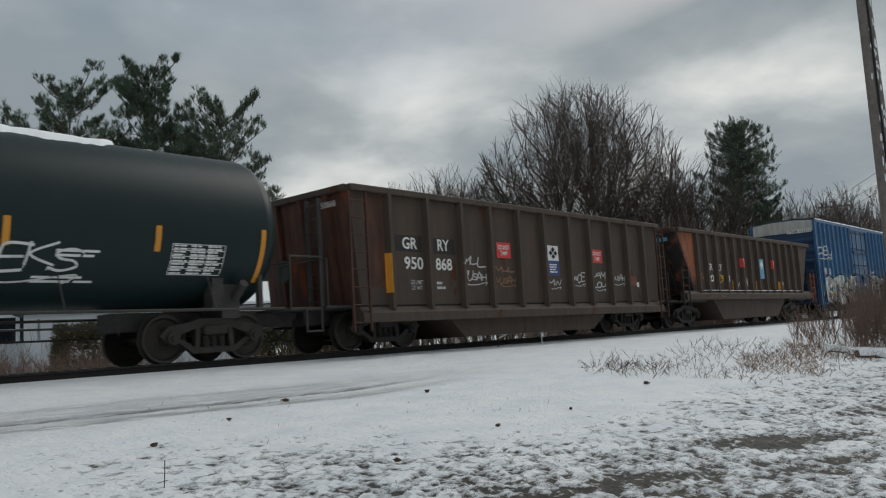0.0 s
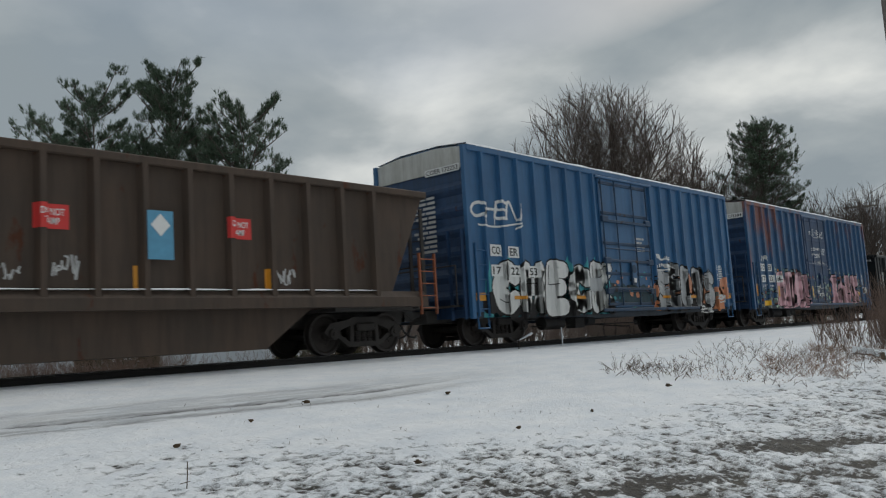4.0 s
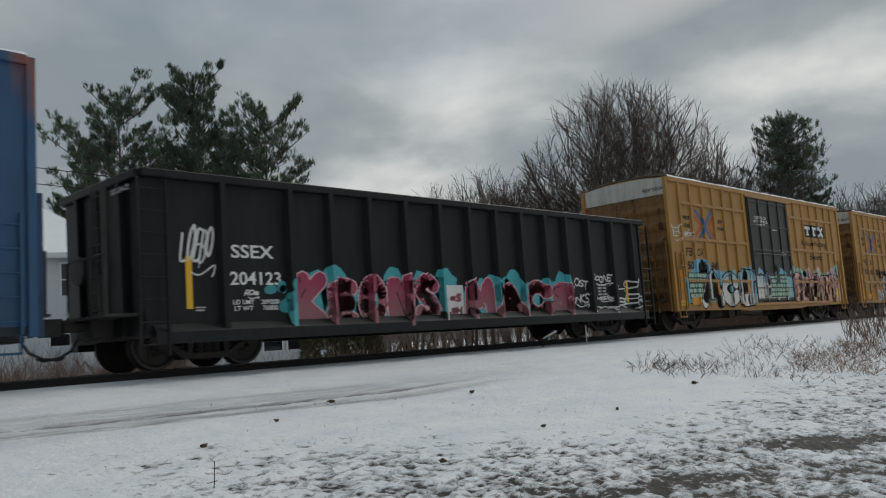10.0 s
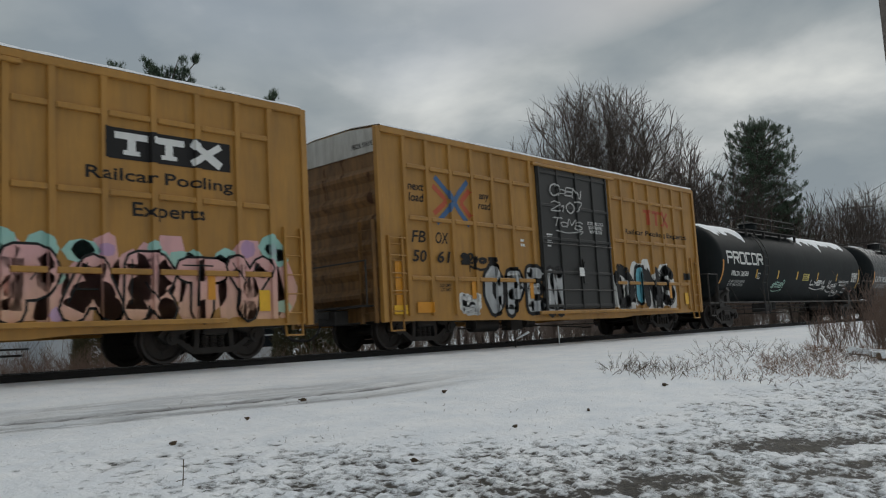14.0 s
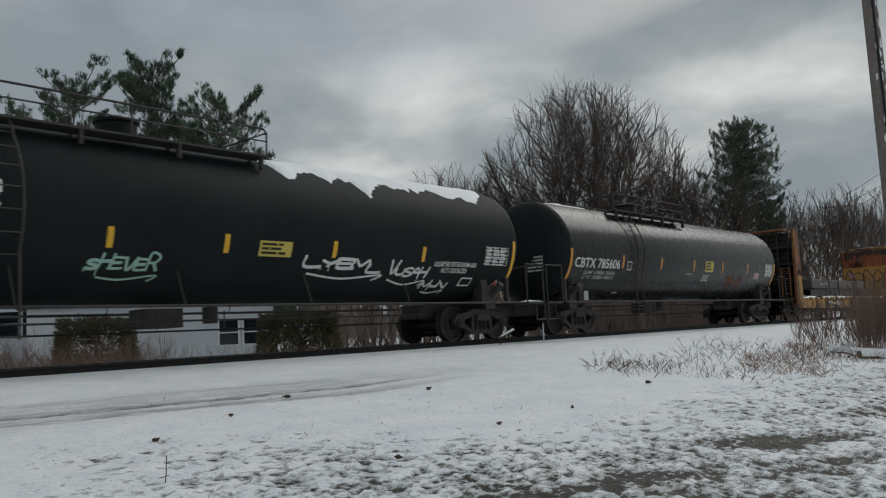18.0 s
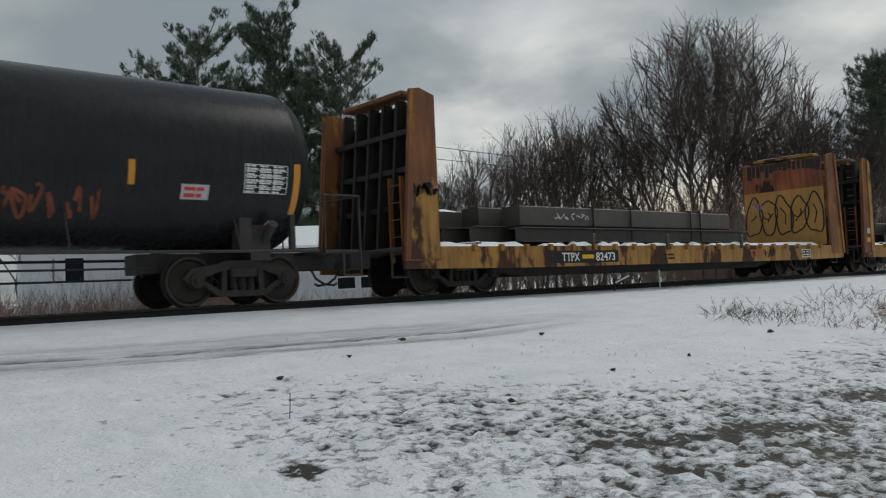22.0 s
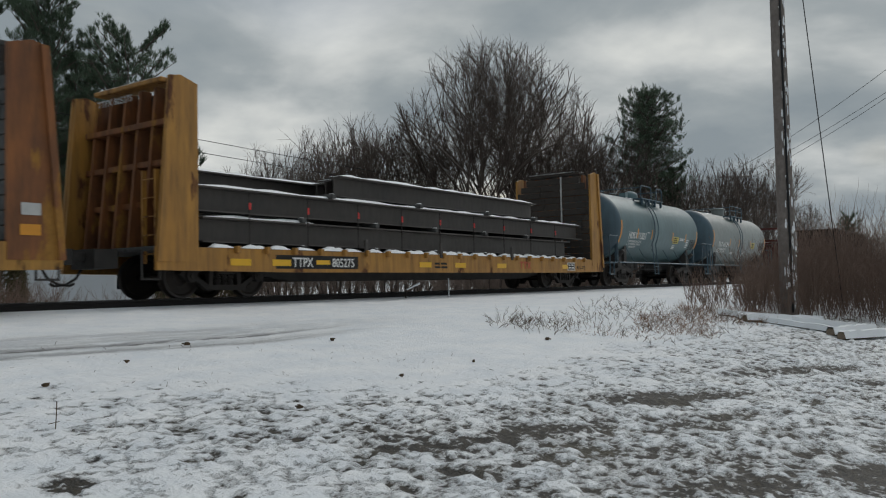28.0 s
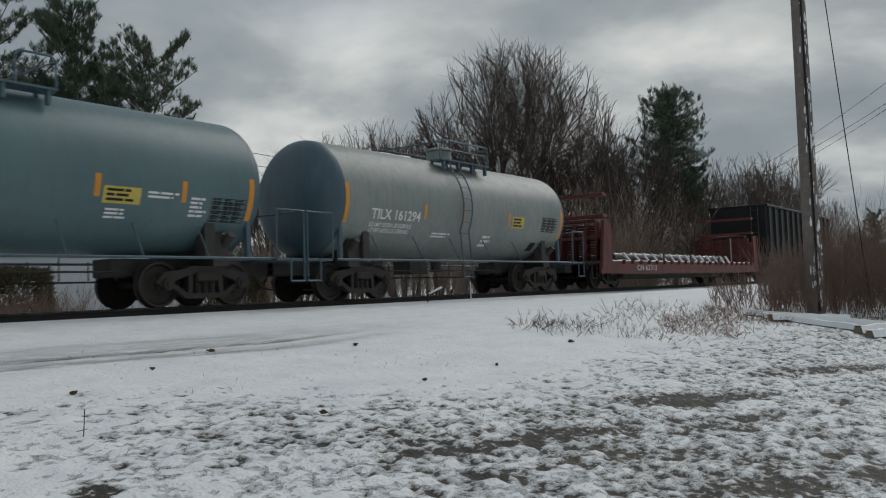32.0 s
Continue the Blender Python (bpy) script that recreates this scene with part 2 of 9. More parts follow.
def snow_material(name, dirty=0.0):
    m, nt, b, co = base_mat(name)
    n = noise_node(nt, co, 3.0, 6)
    col = mix_node(nt, n, (0.84, 0.865, 0.90), (0.92, 0.93, 0.935))
    if dirty:
        spots = ramp_node(nt, noise_node(nt, co, 16, 4, (1, 1, 1), 0.6), 0.66, 0.72)
        col = mix_node(nt, math_node(nt, "MULTIPLY", spots, dirty), col, (0.10, 0.085, 0.06))
    put(nt, col, b.inputs["Base Color"])
    b.inputs["Roughness"].default_value = 0.75
    bump(nt, b, noise_node(nt, co, 35, 5), 0.4, 0.01)
    return m


def ground_material():
    """Trampled snow over leaf litter and dead grass: the bare share rises where the mesh's own 'bare' value is high."""
    m, nt, b, co = base_mat("snowy_ground")
    at = node(nt, "ShaderNodeAttribute", attribute_name="bare")
    fine = noise_node(nt, co, 11.0, 6, (1, 1.25, 1), 0.60)
    wide = noise_node(nt, co, 1.6, 4, (1, 1.4, 1), 0.55)
    lim = math_node(nt, "ADD", at.outputs["Fac"], math_node(nt, "MULTIPLY", math_node(nt, "SUBTRACT", fine, 0.5), 0.75))
    fac = ramp_node(nt, lim, 0.485, 0.565)
    thin = ramp_node(nt, lim, 0.41, 0.52)
    litter = noise_node(nt, co, 21, 6, (1, 1, 1), 0.8)
    soil = mix_node(nt, ramp_node(nt, litter, 0.42, 0.62), (0.004, 0.004, 0.0035), (0.048, 0.038, 0.023))
    soil = mix_node(nt, math_node(nt, "MULTIPLY", ramp_node(nt, noise_node(nt, co, 0.9, 3), 0.55, 0.66), 0.5), soil, (0.062, 0.054, 0.026))
    snow = mix_node(nt, ramp_node(nt, wide, 0.3, 0.7), (0.74, 0.775, 0.815), (0.87, 0.88, 0.89))
    speck = ramp_node(nt, noise_node(nt, co, 24, 3, (1, 1, 1), 0.5), 0.69, 0.73)
    snow = mix_node(nt, math_node(nt, "MULTIPLY", speck, 0.6), snow, (0.06, 0.05, 0.035))
    snow = mix_node(nt, math_node(nt, "MULTIPLY", thin, 0.28), snow, (0.30, 0.30, 0.29))
    wet = node(nt, "ShaderNodeAttribute", attribute_name="slush")
    sl = math_node(nt, "MULTIPLY", wet.outputs["Fac"], ramp_node(nt, noise_node(nt, co, 4, 6, (0.35, 2.2, 1)), 0.22, 0.55), True)
    snow = mix_node(nt, sl, snow, (0.13, 0.13, 0.13))
    put(nt, mix_node(nt, fac, snow, soil), b.inputs["Base Color"])
    b.inputs["Roughness"].default_value = 0.7
    h = math_node(nt, "SUBTRACT", math_node(nt, "ADD", math_node(nt, "MULTIPLY", noise_node(nt, co, 14, 6, (1, 1, 1), 0.6), 0.6), math_node(nt, "MULTIPLY", noise_node(nt, co, 46, 4, (1, 1, 1), 0.6), 0.28)), math_node(nt, "MULTIPLY", thin, 0.8))
    bump(nt, b, h, 0.85, 0.04)
    return m


MAT = {}
MAT["snow"] = snow_material("snow")
MAT["snow_dirty"] = snow_material("old_snow", 0.8)
MAT["ground"] = ground_material()
MAT["truck"] = plain("truck_steel", (0.034, 0.029, 0.026), 0.7, 0.2, 0.5, 4)
MAT["door_bar"] = paint("dark_navy_bar", (0.020, 0.060, 0.125), (0.018, 0.040, 0.075), (0.07, 0.045, 0.03), 0.60, (0.03, 0.028, 0.026), 0.5, 0.6)
MAT["teal_grime"] = paint("grimy_teal", (0.014, 0.06, 0.085), (0.016, 0.04, 0.05), (0.10, 0.05, 0.03), 0.62, (0.02, 0.02, 0.02), 0.6, 0.6, 0.6)
MAT["tread"] = plain("worn_tread", (0.055, 0.048, 0.045), 0.5, 0.6, 0.3, 5)
MAT["wheel"] = plain("wheel_steel", (0.040, 0.033, 0.029), 0.65, 0.3, 0.5, 5)
MAT["frame"] = plain("underframe_black", (0.05, 0.046, 0.043), 0.7, 0.1, 0.5, 3)
MAT["rail"] = plain("rail_steel", (0.024, 0.0215, 0.0205), 0.7, 0.3, 0.4, 4)
MAT["railtop"] = plain("polished_railhead", (0.42, 0.42, 0.42), 0.3, 0.9, 0.1, 8, 0.5, 0)
MAT["tie"] = plain("creosoted_tie", (0.035, 0.028, 0.022), 0.85, 0, 0.5, 5)
MAT["ballast"] = plain("ballast", (0.07, 0.065, 0.06), 0.9, 0, 0.7, 22, 0.3, 0.8)
MAT["rust_brown"] = paint("rusted_brown_steel", (0.075, 0.049, 0.034), (0.056, 0.041, 0.031), (0.11, 0.042, 0.022), 0.62, (0.03, 0.024, 0.02), 0.55, 0.72, 0.3)
MAT["rust_orange"] = paint("orange_rust_steel", (0.33, 0.095, 0.035), (0.16, 0.05, 0.025), (0.06, 0.028, 0.02), 0.58, (0.03, 0.02, 0.018), 0.75, 0.7, 0.3, 0.7)
MAT["rust_end"] = paint("sooty_rust_steel", (0.11, 0.042, 0.024), (0.05, 0.025, 0.018), (0.30, 0.085, 0.03), 0.60, (0.018, 0.014, 0.013), 0.85, 0.75, 0.3, 0.6)
MAT["blue"] = paint("bright_blue_paint", (0.033, 0.125, 0.262), (0.028, 0.098, 0.212), (0.16, 0.07, 0.04), 0.71, (0.03, 0.05, 0.08), 0.35, 0.42)
# end sheets darker than the sides: their shade is put into this blue
MAT["blue_end"] = paint("darkened_blue_paint", (0.022, 0.06, 0.14), (0.018, 0.045, 0.10), (0.10, 0.04, 0.025), 0.72, (0.02, 0.025, 0.03), 0.5, 0.5)
MAT["black"] = paint("dull_black_paint", (0.0085, 0.0105, 0.0108), (0.0130, 0.0155, 0.0155), (0.05, 0.03, 0.022), 0.80, (0.045, 0.042, 0.04), 0.22, 0.46, spec=0.22)
MAT["blue_grime"] = paint("sooty_blue_paint", (0.020, 0.034, 0.052), (0.016, 0.022, 0.030), (0.05, 0.035, 0.025), 0.64, (0.014, 0.013, 0.012), 0.6, 0.65)
# end shadow is worked into this darker ochre, with soot streaks on top
MAT["yellow_end"] = paint("shaded_sooty_ochre", (0.27, 0.135, 0.040), (0.16, 0.085, 0.032), (0.10, 0.045, 0.02), 0.62, (0.035, 0.026, 0.018), 0.85, 0.6, 0.5)
MAT["yellow"] = paint("ochre_yellow_paint", (0.43, 0.218, 0.046), (0.34, 0.172, 0.038), (0.22, 0.09, 0.03), 0.72, (0.16, 0.10, 0.045), 0.45, 0.48)
MAT["flat_yellow"] = paint("worn_yellow_flatcar", (0.46, 0.24, 0.045), (0.32, 0.15, 0.035), (0.085, 0.040, 0.022), 0.50, (0.05, 0.035, 0.022), 0.75, 0.6, 0.4, 0.8)
# near-black holds the deep shade inside bulkheads as well as soot
MAT["inner_rib"] = paint("sooty_shaded_steel", (0.022, 0.017, 0.015), (0.032, 0.024, 0.02), (0.07, 0.03, 0.018), 0.68, (0.015, 0.013, 0.012), 0.6, 0.7, 0.4, 0.9)
MAT["rust_yellow"] = paint("rust_run_yellow_paint", (0.45, 0.225, 0.045), (0.36, 0.175, 0.038), (0.14, 0.055, 0.025), 0.58, (0.09, 0.05, 0.025), 0.75, 0.55, 0.3, 0.9)
MAT["flat_rust"] = paint("rusted_flatcar", (0.27, 0.10, 0.03), (0.14, 0.055, 0.025), (0.42, 0.21, 0.05), 0.58, (0.04, 0.028, 0.02), 0.7, 0.7, 0.4, 0.9)
MAT["flat_red"] = paint("oxide_red_paint", (0.14, 0.03, 0.025), (0.10, 0.025, 0.02), (0.06, 0.03, 0.02), 0.66, (0.03, 0.02, 0.02), 0.6, 0.6)
MAT["door_black"] = paint("flat_black_door", (0.020, 0.020, 0.019), (0.03, 0.029, 0.027), (0.06, 0.04, 0.03), 0.78, (0.06, 0.055, 0.05), 0.3, 0.5)
MAT["tank_black"] = paint("black_tank_paint", (0.0105, 0.0135, 0.0145), (0.016, 0.020, 0.021), (0.05, 0.035, 0.028), 0.80, (0.03, 0.028, 0.027), 0.35, 0.6, spec=0.10)
MAT["tank_green"] = paint("dark_green_tank_paint", (0.010, 0.021, 0.021), (0.013, 0.025, 0.025), (0.05, 0.04, 0.03), 0.80, (0.02, 0.024, 0.023), 0.35, 0.42, spec=0.22)
MAT["tank_grey"] = paint("black_grey_tank_paint", (0.014, 0.0145, 0.016), (0.020, 0.020, 0.021), (0.06, 0.045, 0.035), 0.80, (0.04, 0.037, 0.034), 0.3, 0.27, spec=0.22, shift=2)
MAT["tank_blue"] = paint("grey_blue_tank_paint", (0.105, 0.175, 0.188), (0.085, 0.145, 0.158), (0.10, 0.08, 0.06), 0.80, (0.09, 0.10, 0.10), 0.4, 0.40, shift=5)
# shade on the tank ends is put into this darker colour; fittings share it
MAT["tank_bluehead"] = paint("shaded_slate_tank_head", (0.075, 0.125, 0.155), (0.06, 0.10, 0.13), (0.10, 0.08, 0.06), 0.80, (0.05, 0.055, 0.06), 0.4, 0.45, shift=5)
MAT["tank_pale"] = paint("pale_grey_tank_paint", (0.25, 0.275, 0.265), (0.195, 0.225, 0.22), (0.12, 0.09, 0.06), 0.80, (0.10, 0.10, 0.095), 0.4, 0.42, shift=8)
MAT["steel"] = paint("dark_mill_steel", (0.085, 0.074, 0.066), (0.062, 0.056, 0.052), (0.09, 0.055, 0.035), 0.70, (0.03, 0.028, 0.026), 0.35, 0.55, 1.0)
MAT["boards"] = paint("weathered_boards", (0.085, 0.085, 0.082), (0.055, 0.055, 0.055), (0.035, 0.034, 0.033), 0.6, (0.03, 0.03, 0.03), 0.6, 0.85, 3.0)
MAT["dark_boards"] = paint("oily_dark_boards", (0.055, 0.044, 0.036), (0.035, 0.029, 0.025), (0.025, 0.02, 0.018), 0.6, (0.02, 0.018, 0.016), 0.6, 0.85, 3.0)
MAT["white"] = plain("white_lettering", (0.72, 0.72, 0.70), 0.6, 0, 0.12, 9, 0.3, 0)
MAT["dull_white"] = plain("faded_white_lettering", (0.47, 0.47, 0.46), 0.7, 0, 0.25, 7, 0.3, 0)
MAT["ink"] = plain("black_lettering", (0.013, 0.012, 0.012), 0.6, 0, 0.3, 6, 0.3, 0)
MAT["orange_tape"] = plain("amber_reflector", (0.62, 0.26, 0.02), 0.4, 0, 0.1, 9, 0.5, 0)
MAT["label_yellow"] = plain("pale_yellow_label", (0.55, 0.44, 0.09), 0.5, 0, 0.12, 9, 0.4, 0)
MAT["yellow_tape"] = plain("yellow_reflector", (0.75, 0.42, 0.02), 0.4, 0, 0.1, 9, 0.5, 0)
MAT["red_sign"] = plain("red_sign", (0.60, 0.045, 0.04), 0.5, 0, 0.15, 7, 0.4, 0)
MAT["blue_sign"] = plain("blue_sign", (0.03, 0.06, 0.22), 0.5, 0, 0.15, 7, 0.4, 0)
MAT["lblue_sign"] = plain("pale_blue_sign", (0.10, 0.30, 0.45), 0.5, 0, 0.2, 7, 0.4, 0)
MAT["logo_red"] = plain("logo_red", (0.44, 0.085, 0.035), 0.55, 0, 0.15, 7, 0.4, 0)
MAT["logo_blue"] = plain("logo_blue", (0.055, 0.13, 0.27), 0.55, 0, 0.15, 7, 0.4, 0)
MAT["teal"] = spray("teal_spray", (0.03, 0.22, 0.25), (0.05, 0.34, 0.38), 0.6, 2.2)
MAT["g_white"] = spray("white_spray", (0.62, 0.62, 0.60), (0.70, 0.70, 0.68), 0.6, 2.2, 0.35)
MAT["g_grey"] = spray("silver_spray", (0.36, 0.37, 0.375), (0.46, 0.47, 0.475), 0.6, 2.2)
MAT["g_pink"] = spray("pink_spray", (0.68, 0.38, 0.42), (0.72, 0.46, 0.50), 0.6, 2.2, 0.2)
MAT["g_magenta"] = spray("magenta_spray", (0.26, 0.14, 0.14), (0.34, 0.035, 0.09), 0.5, 1.6, 0.2)
MAT["g_aqua"] = spray("aqua_spray", (0.10, 0.40, 0.42), (0.05, 0.36, 0.40), 0.5, 1.7, 0.2)
MAT["g_ice"] = spray("white_to_sky_spray", (0.70, 0.68, 0.64), (0.22, 0.46, 0.56), 1.35, 2.0, 0.2)
MAT["g_sky"] = spray("sky_spray", (0.25, 0.52, 0.58), (0.17, 0.40, 0.55), 0.8, 2.3, 0.2)
MAT["g_peach"] = spray("peach_spray", (0.62, 0.36, 0.22), (0.66, 0.36, 0.36), 0.6, 2.0, 0.2)
MAT["g_mint"] = spray("mint_spray", (0.42, 0.52, 0.36), (0.30, 0.52, 0.46), 0.6, 2.0, 0.2)
MAT["g_violet"] = spray("violet_spray", (0.52, 0.34, 0.48), (0.45, 0.27, 0.42), 0.6, 2.0, 0.2)
MAT["g_orange"] = spray("orange_spray", (0.58, 0.20, 0.07), (0.62, 0.30, 0.20), 0.6, 2.2, 0.3)
MAT["pebble_grey"] = spray("grey_green_spray", (0.20, 0.23, 0.21), (0.27, 0.31, 0.28), 0.6, 2.2)
MAT["pebble_red"] = spray("maroon_spray", (0.16, 0.05, 0.045), (0.20, 0.06, 0.05), 0.6, 2.2)
MAT["pebble_teal"] = spray("dull_teal_spray", (0.05, 0.14, 0.16), (0.07, 0.19, 0.21), 0.6, 2.2)
MAT["g_cyan"] = spray("cyan_spray", (0.10, 0.40, 0.50), (0.16, 0.46, 0.55), 0.6, 2.2, 0.2)
MAT["bark"] = plain("grey_bark", (0.115, 0.094, 0.082), 0.9, 0, 0.4, 5, 0.2, 0.6)
MAT["twig"] = plain("bare_twigs", (0.108, 0.086, 0.076), 0.9, 0, 0.3, 0.6, 0.2, 0)
MAT["brush"] = plain("brown_brush", (0.20, 0.14, 0.112), 0.9, 0, 0.45, 1.2, 0.2, 0)
MAT["woods_brush"] = plain("pale_brown_undergrowth", (0.27, 0.205, 0.172), 0.9, 0, 0.4, 0.8, 0.2, 0)
MAT["needles"] = plain("pine_needles", (0.090, 0.128, 0.084), 0.7, 0, 0.55, 0.8, 0.3, 0)
MAT["drygrass"] = plain("dry_grass", (0.25, 0.14, 0.085), 0.9, 0, 0.4, 2, 0.2, 0)
MAT["deadstem"] = plain("dead_stems", (0.10, 0.07, 0.045), 0.9, 0, 0.4, 2, 0.2, 0)
MAT["hedge"] = plain("clipped_evergreen", (0.082, 0.076, 0.040), 0.85, 0, 0.5, 3, 0.2, 0)
MAT["siding"] = plain("white_clapboard", (0.62, 0.65, 0.68), 0.6, 0, 0.08, 2, 0.3, 0)
MAT["trim"] = plain("white_trim", (0.68, 0.70, 0.72), 0.5, 0, 0.06, 3, 0.3, 0)
MAT["pane"] = plain("dark_window_glass", (0.015, 0.018, 0.022), 0.06, 0, 0.2, 3, 0.6, 0)
MAT["brick"] = plain("chimney_brick", (0.10, 0.06, 0.05), 0.85, 0, 0.4, 9, 0.2, 0.4)
MAT["polewood"] = plain("weathered_pole", (0.19, 0.165, 0.15), 0.9, 0, 0.5, 9, 0.2, 0.8)
MAT["cable"] = plain("black_cable", (0.015, 0.015, 0.016), 0.6, 0, 0.1, 3, 0.3, 0)
MAT["log"] = plain("birch_log", (0.20, 0.16, 0.12), 0.9, 0, 0.5, 6, 0.2, 0.5)

# ---- ground and track ----
TRACK = 14.8


def ground_z(x, y):
    """Snowy ground: low where the viewer stands, rising to the railway, falling off behind it."""
    z = float(np.interp(y, (-40, 0, 3, 6, 9, 12, 13.3, 13.78, 13.90, 13.98, 15.9, 16.6, 19, 24, 60, 400), (-1.7, -1.45, -1.15, -0.80, -0.50, -0.28, -0.185, -0.125, -0.13, -0.21, -0.21, -0.25, -0.6, -0.7, -0.5, 1.0)))
    if y < 13.3:
        z += 0.02 * max(0.0, min(x - 8, 25)) * min(1.0, (13.3 - y) / 6)
    return z


# patches of bare litter: middle, half length and width, strength
BARE = ((8.8, 3.24, 0.95, 0.24, 0.44), (8.5, 2.43, 0.4, 0.12, 0.34), (6.35, 3.45, 0.52, 0.17, 0.50), (5.1, 3.76, 0.50, 0.15, 0.46), (5.7, 3.58, 0.35, 0.10, 0.48), (5.1, 4.15, 0.26, 0.10, 0.38),
        (4.9, 3.18, 0.22, 0.14, 0.42), (6.0, 1.65, 0.45, 0.16, 0.50), (6.94, 4.67, 0.30, 0.08, 0.24), (5.95, 5.02, 0.22, 0.07, 0.24), (7.15, 1.0, 0.5, 0.2, 0.46), (2.74, 4.68, 0.12, 0.12, 0.40), (12.2, 2.57, 1.3, 0.25, 0.32), (12.0, 1.56, 0.6, 0.2, 0.30))


def ground():
    xs = np.concatenate([-np.geomspace(500, 3, 30), np.arange(-2.4, 1.8, 0.4), np.arange(1.8, 14, 0.065), np.arange(14, 24, 0.13), np.arange(24, 50, 0.6), np.geomspace(50, 900, 30)])
    ys = np.concatenate([-np.geomspace(300, 2, 20), np.arange(-1.4, 1.0, 0.4), np.arange(1.0, 9, 0.065), np.arange(9, 13.6, 0.10), np.arange(13.6, 14.1, 0.06), np.arange(14.2, 18, 0.4), np.arange(18, 60, 2.0), np.geomspace(60, 900, 24)])
    X, Y = np.meshgrid(xs, ys)
    Z = np.vectorize(ground_z)(X, Y)
    bare, slush = np.zeros_like(X), np.zeros_like(X)
    for cx, cy, a, b, s in BARE:
        dx, dy = X - cx, Y - cy
        c, q = math.cos(0.5), math.sin(0.5)
        bare = np.maximum(bare, s * np.exp(-(((dx * c - dy * q) / (1.3 * a)) ** 2 + ((dx * q + dy * c) / (1.35 * b)) ** 2)))
    # share of bare ground: next to none by the rails, more within a few steps of the viewer and to the right
    far = np.hypot(X, Y)
    cover = 0.005 + 0.085 * np.clip((9.8 - far) / 3, 0, 1) * np.clip(X / 6, 0.28, 1)
    cover += 0.34 * np.clip((8.7 - far) / 2.2, 0, 1) * np.clip((X - 2.4) / 2.6, 0, 1)
    cover += 0.33 * np.clip((X - 5.0) / 3, 0, 1) * np.clip((5.6 - Y) / 2.2, 0, 1)
    cover = np.minimum(np.maximum(cover, 2.7 * bare), 0.88)
    for y0, w, a0 in ((9.62, 0.14, 1.25), (9.05, 0.20, 0.7), (10.5, 0.26, 0.45)):
        line = y0 - 0.14 * (X - 4) + 0.012 * (X - 4) ** 2 + 0.05 * np.sin(X * 1.3)
        slush = np.maximum(slush, a0 * np.exp(-((Y - line) / w) ** 2) * np.clip((X + 6) / 6, 0, 1) * np.clip((11 - X) / 3, 0, 1))
    slush = np.maximum(slush, 0.42 * np.exp(-((Y - 9.6) / 0.8) ** 2) * np.clip((13 - X) / 5, 0, 1))
    # standing of each cover share on the normal curve
    bare = 0.5 + 0.125 * np.interp(cover, (0, 0.01, 0.05, 0.1, 0.2, 0.3, 0.4, 0.5, 0.6, 0.75, 1), (-4, -2.7, -1.64, -1.28, -0.84, -0.52, -0.25, 0, 0.25, 0.67, 1.5))
    near = (X > 1.5) & (X < 30) & (Y > 0.9) & (Y < 13.6)
    for j, i in zip(*np.nonzero(near)):
        x, y = X[j, i], Y[j, i]
        rough = 0.62 * min(1.3, 0.30 + cover[j, i] * 2.4 + 0.5 * max(0.0, (9.5 - math.hypot(x, y)) / 4))
        n = 0.020 * noise.noise((x * 2.6, y * 3.4, 0.3)) + 0.036 * noise.noise((x * 6.5, y * 8.5, 1.3)) + 0.036 * noise.noise((x * 12, y * 15, 2.1))
        bare[j, i] -= 0.095 * n / 0.020
        n = max(n, -0.03)
        Z[j, i] += n * rough + 0.02 * noise.noise((x * 0.7, y * 0.9, 4)) - 0.04 * slush[j, i]
        if y > 12.4:
            Z[j, i] += 0.03 * noise.noise((x * 1.5, y * 3, 7.0)) * min(1, (13.7 - y))
    nx, ny = len(xs), len(ys)
    idx = np.arange(nx * ny).reshape(ny, nx)
    faces = np.stack([idx[:-1, :-1], idx[:-1, 1:], idx[1:, 1:], idx[1:, :-1]], -1).reshape(-1, 4)
    me = bpy.data.meshes.new("ground")
    me.from_pydata(np.stack([X, Y, Z], -1).reshape(-1, 3).tolist(), [], faces.tolist())
    me.polygons.foreach_set("use_smooth", [True] * len(me.polygons))
    for name, data in (("bare", bare), ("slush", slush)):
        at = me.attributes.new(name, "FLOAT", "POINT")
        at.data.foreach_set("value", data.reshape(-1).astype(np.float32))
    me.materials.append(MAT["ground"])
    tagged(new("ground", me), "snow-covered gravel yard with bare muddy grass patches", "ground", kind="structure")


